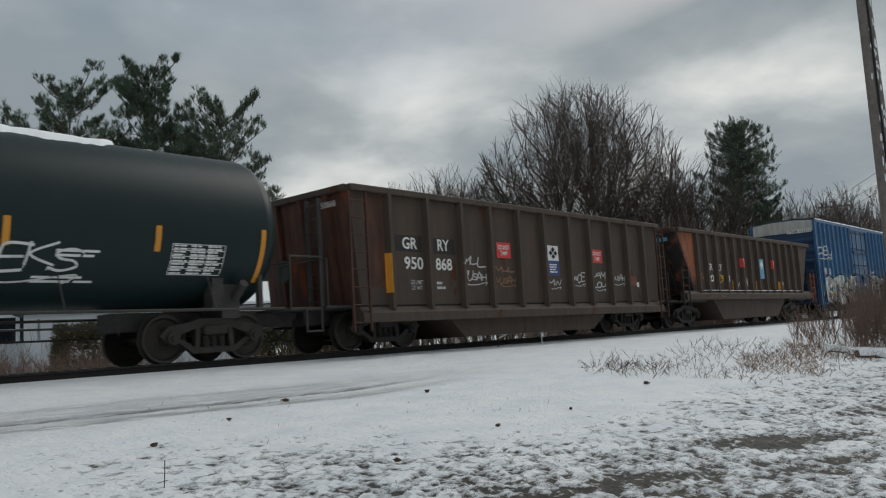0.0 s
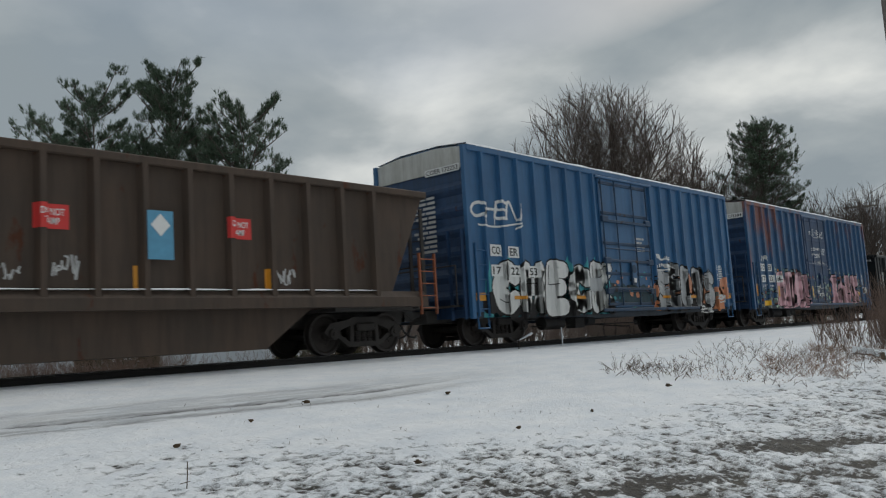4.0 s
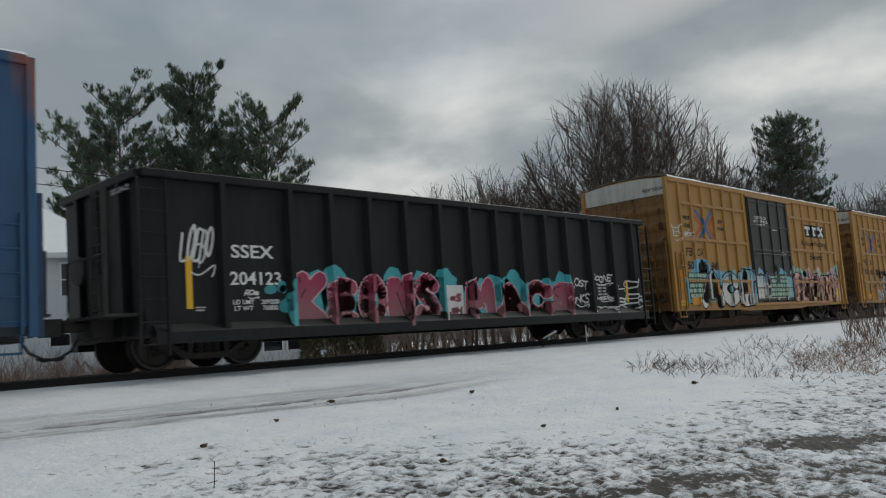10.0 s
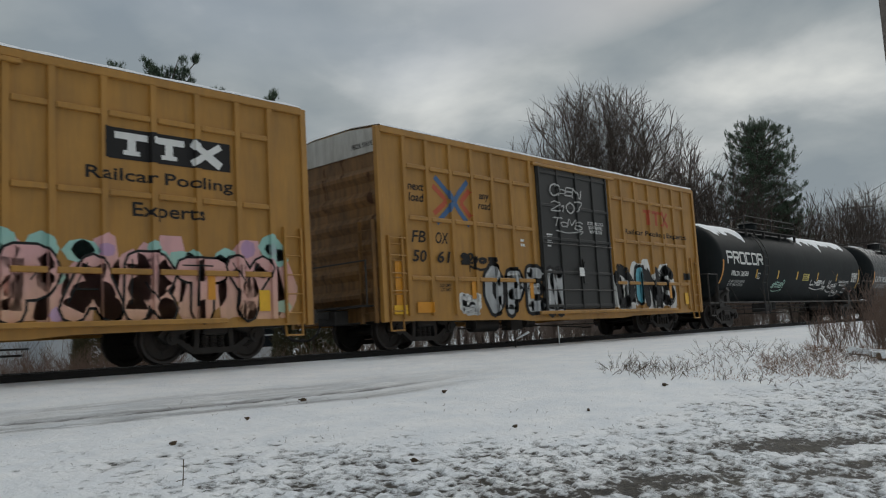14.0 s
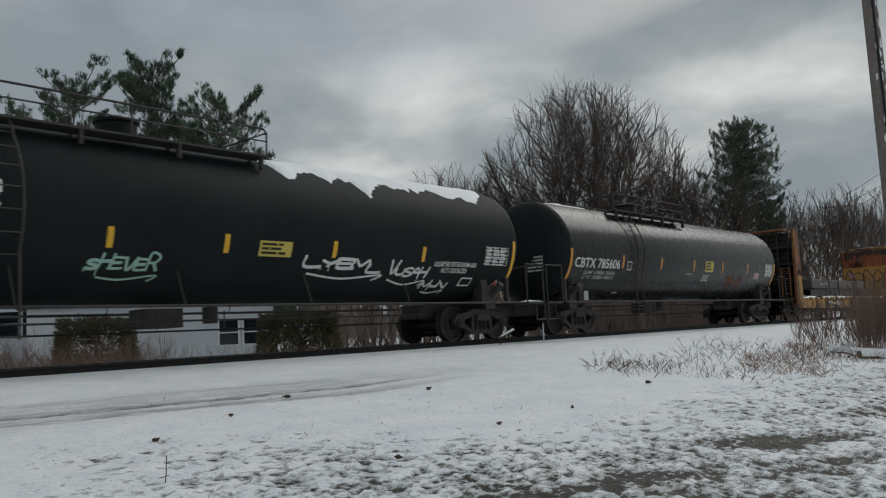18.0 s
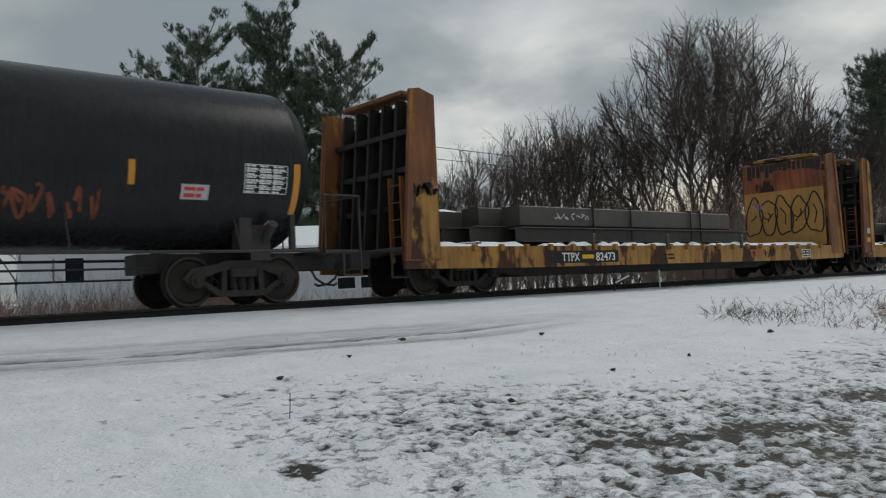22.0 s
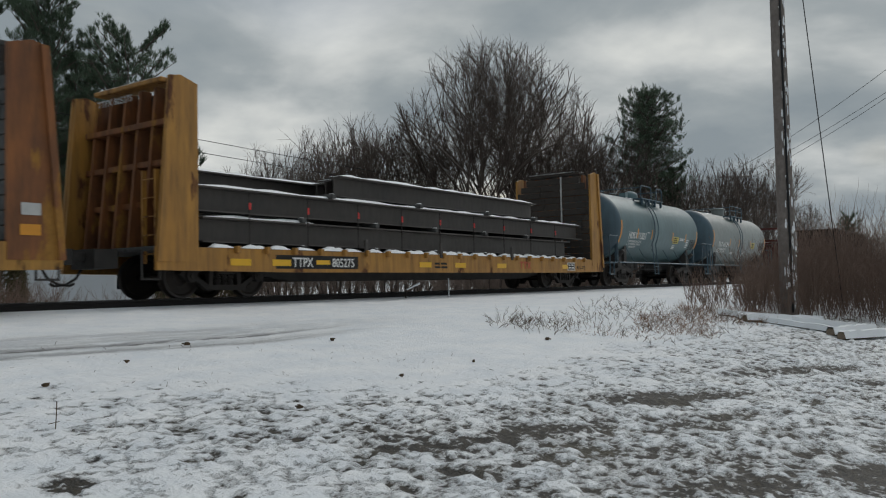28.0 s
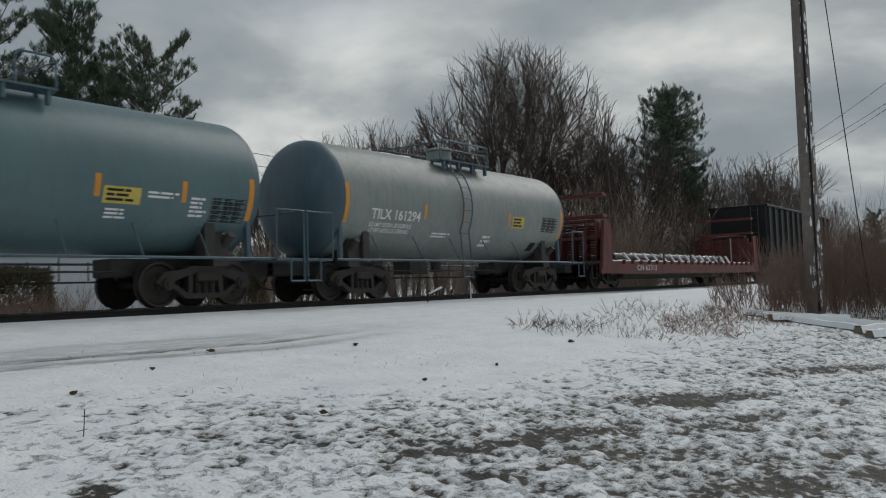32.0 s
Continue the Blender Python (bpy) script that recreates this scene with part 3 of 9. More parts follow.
def track():
    bed = M().extrude([(13.80, -0.34), (13.92, -0.20), (15.85, -0.185), (16.5, -0.45)], -60, 320, "x")
    tagged(new("ballast", bed.mesh("ballast", MAT["ballast"])), "dark stone ballast bed dusted with snow", "ballast", kind="structure")
    ties = M()
    for i in range(620):
        x = -50 + i * 0.52
        ties.box(x - 0.11, x + 0.11, 13.84, 16.1, -0.30, -0.165)
    tagged(new("ties", ties.mesh("ties", MAT["tie"])), "creosoted timber railway ties", "ties", kind="stuff")
    for y in (TRACK - 0.7525, TRACK + 0.7525):
        prof = [(-0.075, -0.172), (0.075, -0.172), (0.07, -0.155), (0.012, -0.135), (0.010, -0.045), (0.036, -0.035), (0.036, -0.004), (0.028, 0.0), (-0.028, 0.0), (-0.036, -0.004), (-0.036, -0.035), (-0.010, -0.045), (-0.012, -0.135), (-0.07, -0.155)]
        rl = new("rail", M().extrude([(y + a, b) for a, b in prof], -60, 320, "x").mesh("rail", MAT["rail"]))
        tagged(rl, "rusty steel railway rail with polished head", "rail", "rails of the track", "structure")
        part("railhead", M().box(-60, 320, y - 0.024, y + 0.024, 0.0, 0.0012), MAT["railtop"], rl, "polished railhead")
    r = random.Random(4)
    m = M()
    for i in range(110):
        x, y = r.uniform(-4, 45), r.uniform(15.9, 16.7)
        a, h = r.uniform(0.2, 0.7), r.uniform(0.02, 0.07)
        m.lathe([(-0.19, a), (-0.18 + h, a * 0.75), (-0.17 + h, a * 0.3), (-0.165 + h, 0.02)], "z", 9, (x, y, 0))
    tagged(new("track_snow", m.mesh("track_snow", MAT["snow_dirty"], True)), "patches of old snow between the rails", "snow", kind="stuff")


# ---- trees ----
def fast_mesh(name, verts, faces, mat):
    """A large mesh straight from arrays of corners and faces."""
    me = bpy.data.meshes.new(name)
    k = faces.shape[1]
    me.vertices.add(len(verts))
    me.vertices.foreach_set("co", verts.astype(np.float32).ravel())
    me.loops.add(faces.size)
    me.loops.foreach_set("vertex_index", faces.astype(np.int32).ravel())
    me.polygons.add(len(faces))
    me.polygons.foreach_set("loop_start", np.arange(0, faces.size, k, dtype=np.int32))
    me.update(calc_edges=True)
    me.materials.append(mat)
    return me


def rods_mesh(name, rods, mat, n=3):
    """Many thin tapered rods: rows of foot, head, foot radius and head radius."""
    a = np.array(rods, dtype=float)
    p, q, r0, r1 = a[:, :3], a[:, 3:6], a[:, 6], a[:, 7]
    d = q - p
    d /= np.maximum(np.linalg.norm(d, axis=1), 1e-9)[:, None]
    ref = np.where(np.abs(d[:, 2:3]) < 0.8, np.array([[0.0, 0, 1]]), np.array([[1.0, 0, 0]]))
    u = np.cross(d, ref)
    u /= np.linalg.norm(u, axis=1)[:, None]
    w = np.cross(d, u)
    rings = []
    for c, r in ((p, r0), (q, r1)):
        for i in range(n):
            t = 2 * math.pi * i / n
            rings.append(c + (u * math.cos(t) + w * math.sin(t)) * r[:, None])
    verts = np.stack(rings, 1).reshape(-1, 3)
    base = np.arange(len(a))[:, None] * 2 * n
    faces = np.stack([np.concatenate([base + i, base + (i + 1) % n, base + n + (i + 1) % n, base + n + i], 1) for i in range(n)], 1).reshape(-1, 4)
    return fast_mesh(name, verts, faces, mat)


def branching_tree(seed, height, half, stems, depth, twig=0.009, low=0.40, fan=0.55, fork=2):
    """A leafless tree: stems fan out from the ground and fork again and again, up to a domed outline of fine twigs."""
    r = random.Random(seed)
    wood, twigs = [], []
    mid, rise = height * low, height * (1 - low)
    def room(p):
        h = p.z - mid
        return math.sqrt((p.x * p.x + p.y * p.y) / (half * half) + (h / (rise if h > 0 else height * 0.42)) ** 2)
    def turned(d, k):
        a = Vector((r.gauss(0, 1), r.gauss(0, 1), r.gauss(0, 1)))
        a = (a - d * a.dot(d)).normalized()
        return (d + a * k + Vector((0, 0, 0.03))).normalized()
    def grow(p, d, length, rad, level):
        q = p
        for i in range(3):
            d = (d + Vector((r.gauss(0, 0.09), r.gauss(0, 0.09), r.gauss(0.02, 0.05)))).normalized()
            e = q + d * (length / 3)
            r0, r1 = rad * (1 - 0.10 * i), rad * (0.9 - 0.10 * i)
            (wood if rad > 0.030 else twigs).append((*q, *e, r0, r1))
            q = e
            if level > 0 and room(q) > 1 + r.gauss(0.0, 0.035):
                for _ in range(2):
                    t = q + turned(d, 0.35) * length * r.uniform(0.10, 0.22)
                    twigs.append((*q, *t, twig, twig * 0.5))
                return
            if level >= 1 and r.random() < (0.36 if level < depth else 0.85):
                k = r.uniform(0.5, 0.95)
                if level < depth:
                    grow(q, turned(d, k), length * r.uniform(0.5, 0.72), max(twig, rad * 0.48), level + 1)
                else:
                    t = q + turned(d, k) * length * r.uniform(0.4, 0.8)
                    twigs.append((*q, *t, twig, twig * 0.5))
        if level < depth:
            for _ in range(fork):
                grow(q, turned(d, r.uniform(0.22, 0.50)), length * r.uniform(0.74, 0.92), max(twig, rad * 0.68), level + 1)
    for i in range(stems):
        w = 6.283 * (i + r.uniform(-0.2, 0.2)) / stems
        lean = fan * (0.2, 1.0, 0.6)[i % 3] * r.uniform(0.8, 1.15) if stems > 1 else 0.05
        k = 0.3 if stems > 1 else 0.0
        grow(Vector((k * math.cos(w), k * math.sin(w), -0.3)), Vector((lean * math.cos(w), lean * math.sin(w), 1)).normalized(), height * 0.25, height * 0.0105, 0)
    return rods_mesh("trunk", wood, MAT["bark"], 4), rods_mesh("crown", twigs, MAT["twig"], 3)


def needle_mesh(name, tufts, mat, seed, n=7, thick=0.066):
    """Bottle-brushes of needles: rows of middle, direction and size."""
    g = np.random.default_rng(seed)
    a = np.array(tufts, dtype=float)
    c, d, size = a[:, :3], a[:, 3:6], a[:, 6]
    d = d / np.maximum(np.linalg.norm(d, axis=1), 1e-9)[:, None]
    ref = np.where(np.abs(d[:, 2:3]) < 0.8, np.array([[0.0, 0, 1]]), np.array([[1.0, 0, 0]]))
    u = np.cross(d, ref)
    u /= np.linalg.norm(u, axis=1)[:, None]
    w = np.cross(d, u)
    N = len(a)
    ang = 2 * math.pi * np.arange(n)[None] / n + g.uniform(-0.3, 0.3, (N, n))
    s = u[:, None] * np.cos(ang)[..., None] + w[:, None] * np.sin(ang)[..., None]
    D, C, S = d[:, None], c[:, None], size[:, None, None]
    tip = C + (D * g.uniform(0.35, 1.25, (N, n, 1)) + s * g.uniform(0.35, 0.75, (N, n, 1))) * S
    foot = C + D * S * g.uniform(-0.3, 0.5, (N, n, 1))
    side = np.cross(s, np.broadcast_to(D, s.shape)) * S * thick
    verts = np.stack([foot - side, foot + side, tip], 2).reshape(-1, 3)
    return fast_mesh(name, verts, np.arange(len(verts)).reshape(-1, 3), mat)


def pine_mesh(seed, height, radius, low=0.08, tufts=2300, airy=0.0, flat_top=0.0, cone=0.0):
    """A white pine: a straight trunk, whorls of upswept limbs, each with shoots that end in tufts of needles."""
    r = random.Random(seed)
    wood, leaf = [], []
    q = Vector((0, 0, -0.3))
    for i in range(8):
        e = Vector((r.gauss(0, 0.05), r.gauss(0, 0.05), height * (i + 1) / 8 * 0.97))
        wood.append((*q, *e, height * 0.014 * (1 - i / 8.6), height * 0.014 * (1 - (i + 1) / 8.6)))
        q = e
    limbs = []
    whorls = 24
    for i in range(whorls):
        t = low + (1 - low) * i / whorls
        f = (t - low) / (1 - low)
        reach = radius * (0.30 + 0.78 * math.sin(math.pi * min(1.0, 0.22 + 0.72 * t))) * r.uniform(0.7, 1.2)
        if cone:
            reach = radius * (1.05 - cone * f) * r.uniform(0.7, 1.15)
        if flat_top:
            reach = radius * math.sqrt(max(0.03, 1 - ((f - 0.40) / 0.62) ** 2)) * r.uniform(0.8, 1.12)
        for j in range(r.randint(4, 6) + (4 if flat_top else 0)):
            if r.random() < airy:
                continue
            limbs.append((t, r.uniform(0, 6.283), max(0.5, reach * r.uniform(0.65, 1.02)), 0.10 + 0.25 * t if flat_top else 0.10 + 0.75 * t * t))
    total = sum(l[2] for l in limbs)
    for t, w, reach, rise in limbs:
        base = Vector((0, 0, height * t))
        d = Vector((math.cos(w), math.sin(w), rise)).normalized()
        mid = base + d * reach * 0.5
        tip = base + d * reach + Vector((0, 0, 0.12 * reach))
        wood.append((*base, *mid, 0.045 * (1.2 - t), 0.03))
        wood.append((*mid, *tip, 0.03, 0.012))
        # shoots leave the outer limb, and tufts crowd on the shoots
        shoots = max(3, int(reach * 5))
        n = max(1, int(tufts * reach / total / shoots))
        for k in range(shoots):
            s = 1 - r.random() ** 1.5 * 0.85
            p = base.lerp(mid, s * 2) if s < 0.5 else mid.lerp(tip, s * 2 - 1)
            side = Vector((-d.y, d.x, 0)) * r.gauss(0, 0.26 * reach * (1.15 - s * 0.65)) + Vector((0, 0, r.gauss(0.12, 0.14)))
            end = p + side
            wood.append((*p, *end, 0.014, 0.008))
            for m in range(n):
                c = p.lerp(end, r.uniform(0.25, 1.1)) + Vector((r.gauss(0, 0.07), r.gauss(0, 0.07), r.uniform(-0.05, 0.20)))
                a = d * 0.5 + side * 0.4 + Vector((r.gauss(0, 0.25), r.gauss(0, 0.25), 0.9))
                leaf.append((*c, *a, r.uniform(0.17, 0.29)))
    for k in range(60):
        z = r.random() ** 1.4
        leaf.append((r.gauss(0, 0.16) * (0.3 + z), r.gauss(0, 0.16) * (0.3 + z), height * (1 - z * 0.10), r.gauss(0, 0.3), r.gauss(0, 0.3), 1, 0.30))
    return rods_mesh("trunk", wood, MAT["bark"], 5), needle_mesh("crown", leaf, MAT["needles"], seed)


def plant_tree(name, meshes, x, y, turn, size, label, group):
    t = thing(name, label, "tree", group)
    t.matrix_basis = pose(x, y, ground_z(x, y) - 0.05, 0, 0, turn) @ Matrix.Diagonal((size, size, size, 1))
    part("trunk", meshes[0], None, t)
    part("crown", meshes[1], None, t)
    return t


def polar(az, d):
    return d * math.cos(radians(az)), d * math.sin(radians(az))


def woods():
    pines = [pine_mesh(1, 14.8, 4.7, 0.05, 15000, 0.15), pine_mesh(2, 14.6, 4.2, 0.04, 17000, 0.0, 0.0, 0.64), pine_mesh(3, 12.8, 4.8, 0.05, 12500, 0.10, 0.0, 0.64)]
    for i, (az, d, s, k) in enumerate(((65.4, 42, 0.90, 0), (60.6, 41, 0.97, 1), (55.9, 40, 0.98, 2), (66.8, 45, 0.80, 0), (53.8, 41, 0.68, 2), (59.0, 45, 0.84, 1))):
        plant_tree("pine_tree", pines[k], *polar(az, d), 40 * i, s, "tall dark green white pine with ragged tufted branches", "pines behind the houses")
    lone = pine_mesh(7, 14.6, 3.4, 0.34, 12000, 0.0, 1.0)
    plant_tree("pine_tree", lone, *polar(20.7, 62), 10, 1.0, "lone pine with a rounded dark crown above the woods", "pines in the woods")
    plant_tree("pine_tree", pines[1], *polar(19.2, 64), 20, 0.62, "dark green pine half hidden among bare trees", "pines in the woods")
    plant_tree("pine_tree", pines[2], *polar(8.7, 95), 70, 0.52, "small far pine over the brush", "pines in the woods")
    big = branching_tree(11, 16.8, 6.9, 13, 6, 0.0095, 0.52, 0.95)
    mid = branching_tree(12, 12.0, 4.0, 4, 5, 0.010, 0.52, 0.62)
    tall = branching_tree(13, 13.0, 2.8, 3, 5, 0.010, 0.55, 0.35)
    slim = branching_tree(14, 10.0, 2.6, 4, 4, 0.011, 0.5, 0.45)
    plant_tree("bare_tree", big, *polar(31.2, 55), 0, 1.0, "great spreading leafless tree with many stems", "bare trees of the woods")
    r = random.Random(3)
    spots = [(24.6, 60, 1.12, tall), (26.6, 58, 1.0, mid), (28.6, 62, 1.0, mid), (35.0, 60, 1.02, mid), (38.2, 58, 1.04, mid), (41.2, 56, 1.06, mid), (44.6, 60, 1.04, mid), (47.0, 58, 0.9, slim), (46.2, 60, 0.9, mid), (48.8, 58, 0.78, mid), (50.6, 60, 0.7, mid),
             (49.5, 56, 0.75, slim), (43.0, 66, 1.08, tall), (39.8, 64, 1.05, tall), (36.6, 50, 0.72, slim), (33.5, 48, 0.68, slim), (29.8, 47, 0.66, slim), (27.2, 48, 0.72, slim), (24.8, 50, 0.78, slim),
             (22.6, 52, 0.75, slim), (18.0, 66, 0.78, tall), (16.6, 72, 0.85, mid), (15.2, 76, 0.9, tall), (14.0, 80, 0.86, mid), (12.9, 84, 0.82, tall), (11.8, 88, 0.72, mid), (10.6, 120, 0.83, slim), (9.4, 135, 0.9, slim),
             (8.0, 158, 1.0, slim), (6.4, 60, 0.4, slim), (23.4, 57, 0.95, mid), (25.6, 56, 0.9, mid), (24.2, 53, 0.8, mid), (22.8, 60, 0.85, mid), (27.6, 54, 0.85, mid), (26.2, 63, 1.1, tall), (18.6, 62, 0.75, mid), (17.2, 66, 0.85, mid), (16.0, 74, 0.95, mid), (14.6, 80, 1.0, mid), (13.2, 90, 1.1, mid), (73.0, 58, 1.05, mid), (76.0, 60, 0.9, slim), (70.0, 62, 0.9, mid), (52.0, 60, 0.8, slim), (17.2, 58, 0.62, slim), (19.4, 54, 0.66, slim), (13.4, 64, 0.62, slim),
             (46.0, 50, 0.62, slim), (42.4, 48, 0.66, slim), (39.0, 46, 0.62, slim), (31.4, 44, 0.5, slim), (80.0, 55, 0.9, mid), (84.0, 60, 0.95, mid), (63.2, 47, 1.45, slim), (62.4, 49, 1.1, tall), (39.6, 54, 0.95, mid), (42.8, 53, 0.92, mid), (46.6, 54, 0.86, mid), (48.4, 52, 0.7, mid), (37.2, 60, 1.05, mid)]
    for az, d, s, m in spots:
        plant_tree("bare_tree", m, *polar(az, d), r.uniform(0, 360), s, "leafless grey-brown tree at the wood's edge", "bare trees of the woods")


def brush_stuff(name, label, mat, boxes, seed, count, h, lean=0.25, rad=0.006, forks=2, beyond=-99):
    """Thin stems that stand in plots (azimuth from, to, distance from, to)."""
    r = random.Random(seed)
    rods = []
    for _ in range(count):
        a0, a1, d0, d1, k = r.choice(boxes)
        x, y = polar(r.uniform(a0, a1), r.uniform(d0, d1))
        if 11.8 < y < 17.6 or y < beyond:
            continue
        hh = h * k * r.uniform(0.45, 1.1)
        p = Vector((x, y, ground_z(x, y) - 0.03))
        d = Vector((r.gauss(0, lean), r.gauss(0, lean), 1)).normalized()
        q = p + d * hh * 0.5
        d2 = (d + Vector((r.gauss(0, lean), r.gauss(0, lean), 0.1))).normalized()
        e = q + d2 * hh * 0.5
        rods += [(*p, *q, rad, rad * 0.8), (*q, *e, rad * 0.8, rad * 0.35)]
        for _ in range(forks):
            b = p.lerp(q, r.uniform(0.35, 1)) if r.random() < 0.5 else q.lerp(e, r.uniform(0, 0.8))
            f = (d + Vector((r.gauss(0, 0.5), r.gauss(0, 0.5), 0.15))).normalized()
            t = b + f * hh * r.uniform(0.12, 0.34)
            t2 = t + (f + Vector((r.gauss(0, 0.3), r.gauss(0, 0.3), 0.35))).normalized() * hh * r.uniform(0.06, 0.16)
            rods += [(*b, *t, rad * 0.6, rad * 0.45), (*t, *t2, rad * 0.45, rad * 0.25)]
    tagged(new(name, rods_mesh(name, rods, MAT[mat])), label, "brush", kind="stuff")


def undergrowth():
    brush_stuff("woods_brush", "dense brown leafless undergrowth along the woods", "woods_brush", [(12, 40, 44, 60, 0.8), (12, 40, 44, 66, 1.1), (8, 24, 60, 110, 1.35), (40, 52, 46, 62, 0.75), (14, 32, 44, 60, 1.0), (20, 36, 42, 50, 0.7)], 5, 4200, 5.6, 0.22, 0.014, 7, 18.0)
    brush_stuff("pole_brush", "tangle of bare brown saplings round the utility pole", "brush", [(3, 11.5, 21, 32, 1.0)] * 6 + [(3, 11.5, 21, 30, 0.8)] * 4 + [(11, 15, 20, 27, 0.6)] * 3 + [(14, 18.5, 20, 24, 0.36)], 6, 1900, 2.6, 0.26, 0.0065, 6)
    brush_stuff("track_brush", "dry brush and weeds on the far side of the railway", "brush", [(30, 84, 18.5, 25, 1.0), (60, 84, 18.5, 23, 1.3)], 7, 2600, 0.95, 0.45, 0.006, 4, 17.6)
    brush_stuff("dry_grass", "dry tan grass standing in snow", "drygrass", [(17, 22, 15, 18, 1.0), (13.5, 19, 18, 21, 1.2), (20, 27, 14, 16, 0.3)], 8, 1700, 0.24, 1.0, 0.003, 2)
    brush_stuff("weeds", "thin dead weeds poking out of snow", "deadstem", [(19, 31, 13.5, 17.5, 0.8), (15, 26, 15, 20, 1.0), (26, 31.6, 14, 15.4, 0.9), (15, 24, 17, 20, 1.0)], 9, 300, 0.40, 0.9, 0.004, 4)
    brush_stuff("stubble", "scattered grass stubble and twigs in snow", "deadstem", [(20, 62, 6, 11.5, 1.0)], 10, 260, 0.07, 0.6, 0.0025, 1)
    t = M().tube([(0, 0, -0.05), (0.01, 0, 0.09), (0.02, 0.01, 0.20)], 0.004, 5)
    t.tube([(-0.05, 0, 0.045), (0.04, 0.01, 0.05)], 0.0035, 4)
    x, y = polar(60.2, 6.7)
    thing("weed_stalk", "single dead weed stalk standing in snow", "weed", m=t, mat=MAT["deadstem"], at=pose(x, y, ground_z(x, y)))
    r = random.Random(31)
    for az, d, s in ((52.3, 11.0, 0.55), (42.7, 11.8, 0.5), (27.9, 13.0, 0.6), (60.7, 8.3, 0.35), (56, 9.6, 0.3), (38, 9.2, 0.3), (33, 10.5, 0.3), (45, 7.4, 0.35)):
        c = M()
        for k in range(4):
            w, q = r.uniform(0, 6.28), 0.05 * s
            c.extrude([(q * 2.2 * math.cos(w), q * 2.2 * math.sin(w)), (q * math.cos(w + 1.3), q * math.sin(w + 1.3)), (-q * 1.6 * math.cos(w), -q * 1.6 * math.sin(w)), (q * math.cos(w - 1.3), q * math.sin(w - 1.3))], 0.008 * k, 0.008 * k + 0.03 * s, "z")
        x, y = polar(az, d)
        thing("leaf_clump", "dark clump of leaves lying on snow", "leaves", "leaf clumps on the snow", m=c, mat=MAT["deadstem"], at=pose(x, y, ground_z(x, y) + 0.005))


def hedges():
    r = random.Random(17)
    for az, d, w, h in ((51.4, 26, 2.6, 1.7), (64.2, 26, 2.3, 1.85)):
        x, y = polar(az, d)
        t = thing("evergreen_shrub", "clipped dull green evergreen shrub beside the house", "shrub", "shrubs by the houses", at=pose(x, y, ground_z(x, y) - 0.05, 0, 0, az - 90))
        leaf = []
        for _ in range(4200):
            a, b, c = r.uniform(-1, 1), r.uniform(-1, 1), r.random()
            k = max(abs(a), abs(b))
            if k < 0.6 and c < 0.8:
                continue
            leaf.append((a * w / 2 * (1 - 0.15 * c), b * 0.7, 0.05 + c * h, a, b, 0.6, 0.16))
        part("foliage", needle_mesh("foliage", leaf, MAT["hedge"], int(az), 5, 0.085), None, t)
        part("stem", M().cyl((0, 0, -0.1), (0, 0, h * 0.7), 0.06, 7), MAT["bark"], t)


# ---- houses, poles and cables ----
def clap_wall(house, w, h, y, z0, name="wall_board"):
    n = int(h / 0.13)
    for i in range(n):
        z = z0 + i * 0.13
        part(name, M().extrude([(y, z), (y - 0.022, z), (y - 0.006, z + 0.135), (y, z + 0.135)], -w / 2, w / 2, "x"), MAT["siding"], house)


def house_window(house, x, z, w, h, y):
    win = part("window", M().box(x - w / 2, x + w / 2, y - 0.045, y - 0.03, z, z + h), MAT["pane"], house, "dark double-hung window")
    fr = M()
    for a, b, c, d in ((x - w / 2 - 0.07, x - w / 2, z - 0.07, z + h + 0.07), (x + w / 2, x + w / 2 + 0.07, z - 0.07, z + h + 0.07), (x - w / 2, x + w / 2, z - 0.07, z), (x - w / 2, x + w / 2, z + h, z + h + 0.07), (x - w / 2, x + w / 2, z + h / 2 - 0.02, z + h / 2 + 0.02)):
        fr.box(a, b, y - 0.075, y - 0.02, c, d)
    part("window_frame", fr, MAT["trim"], win)


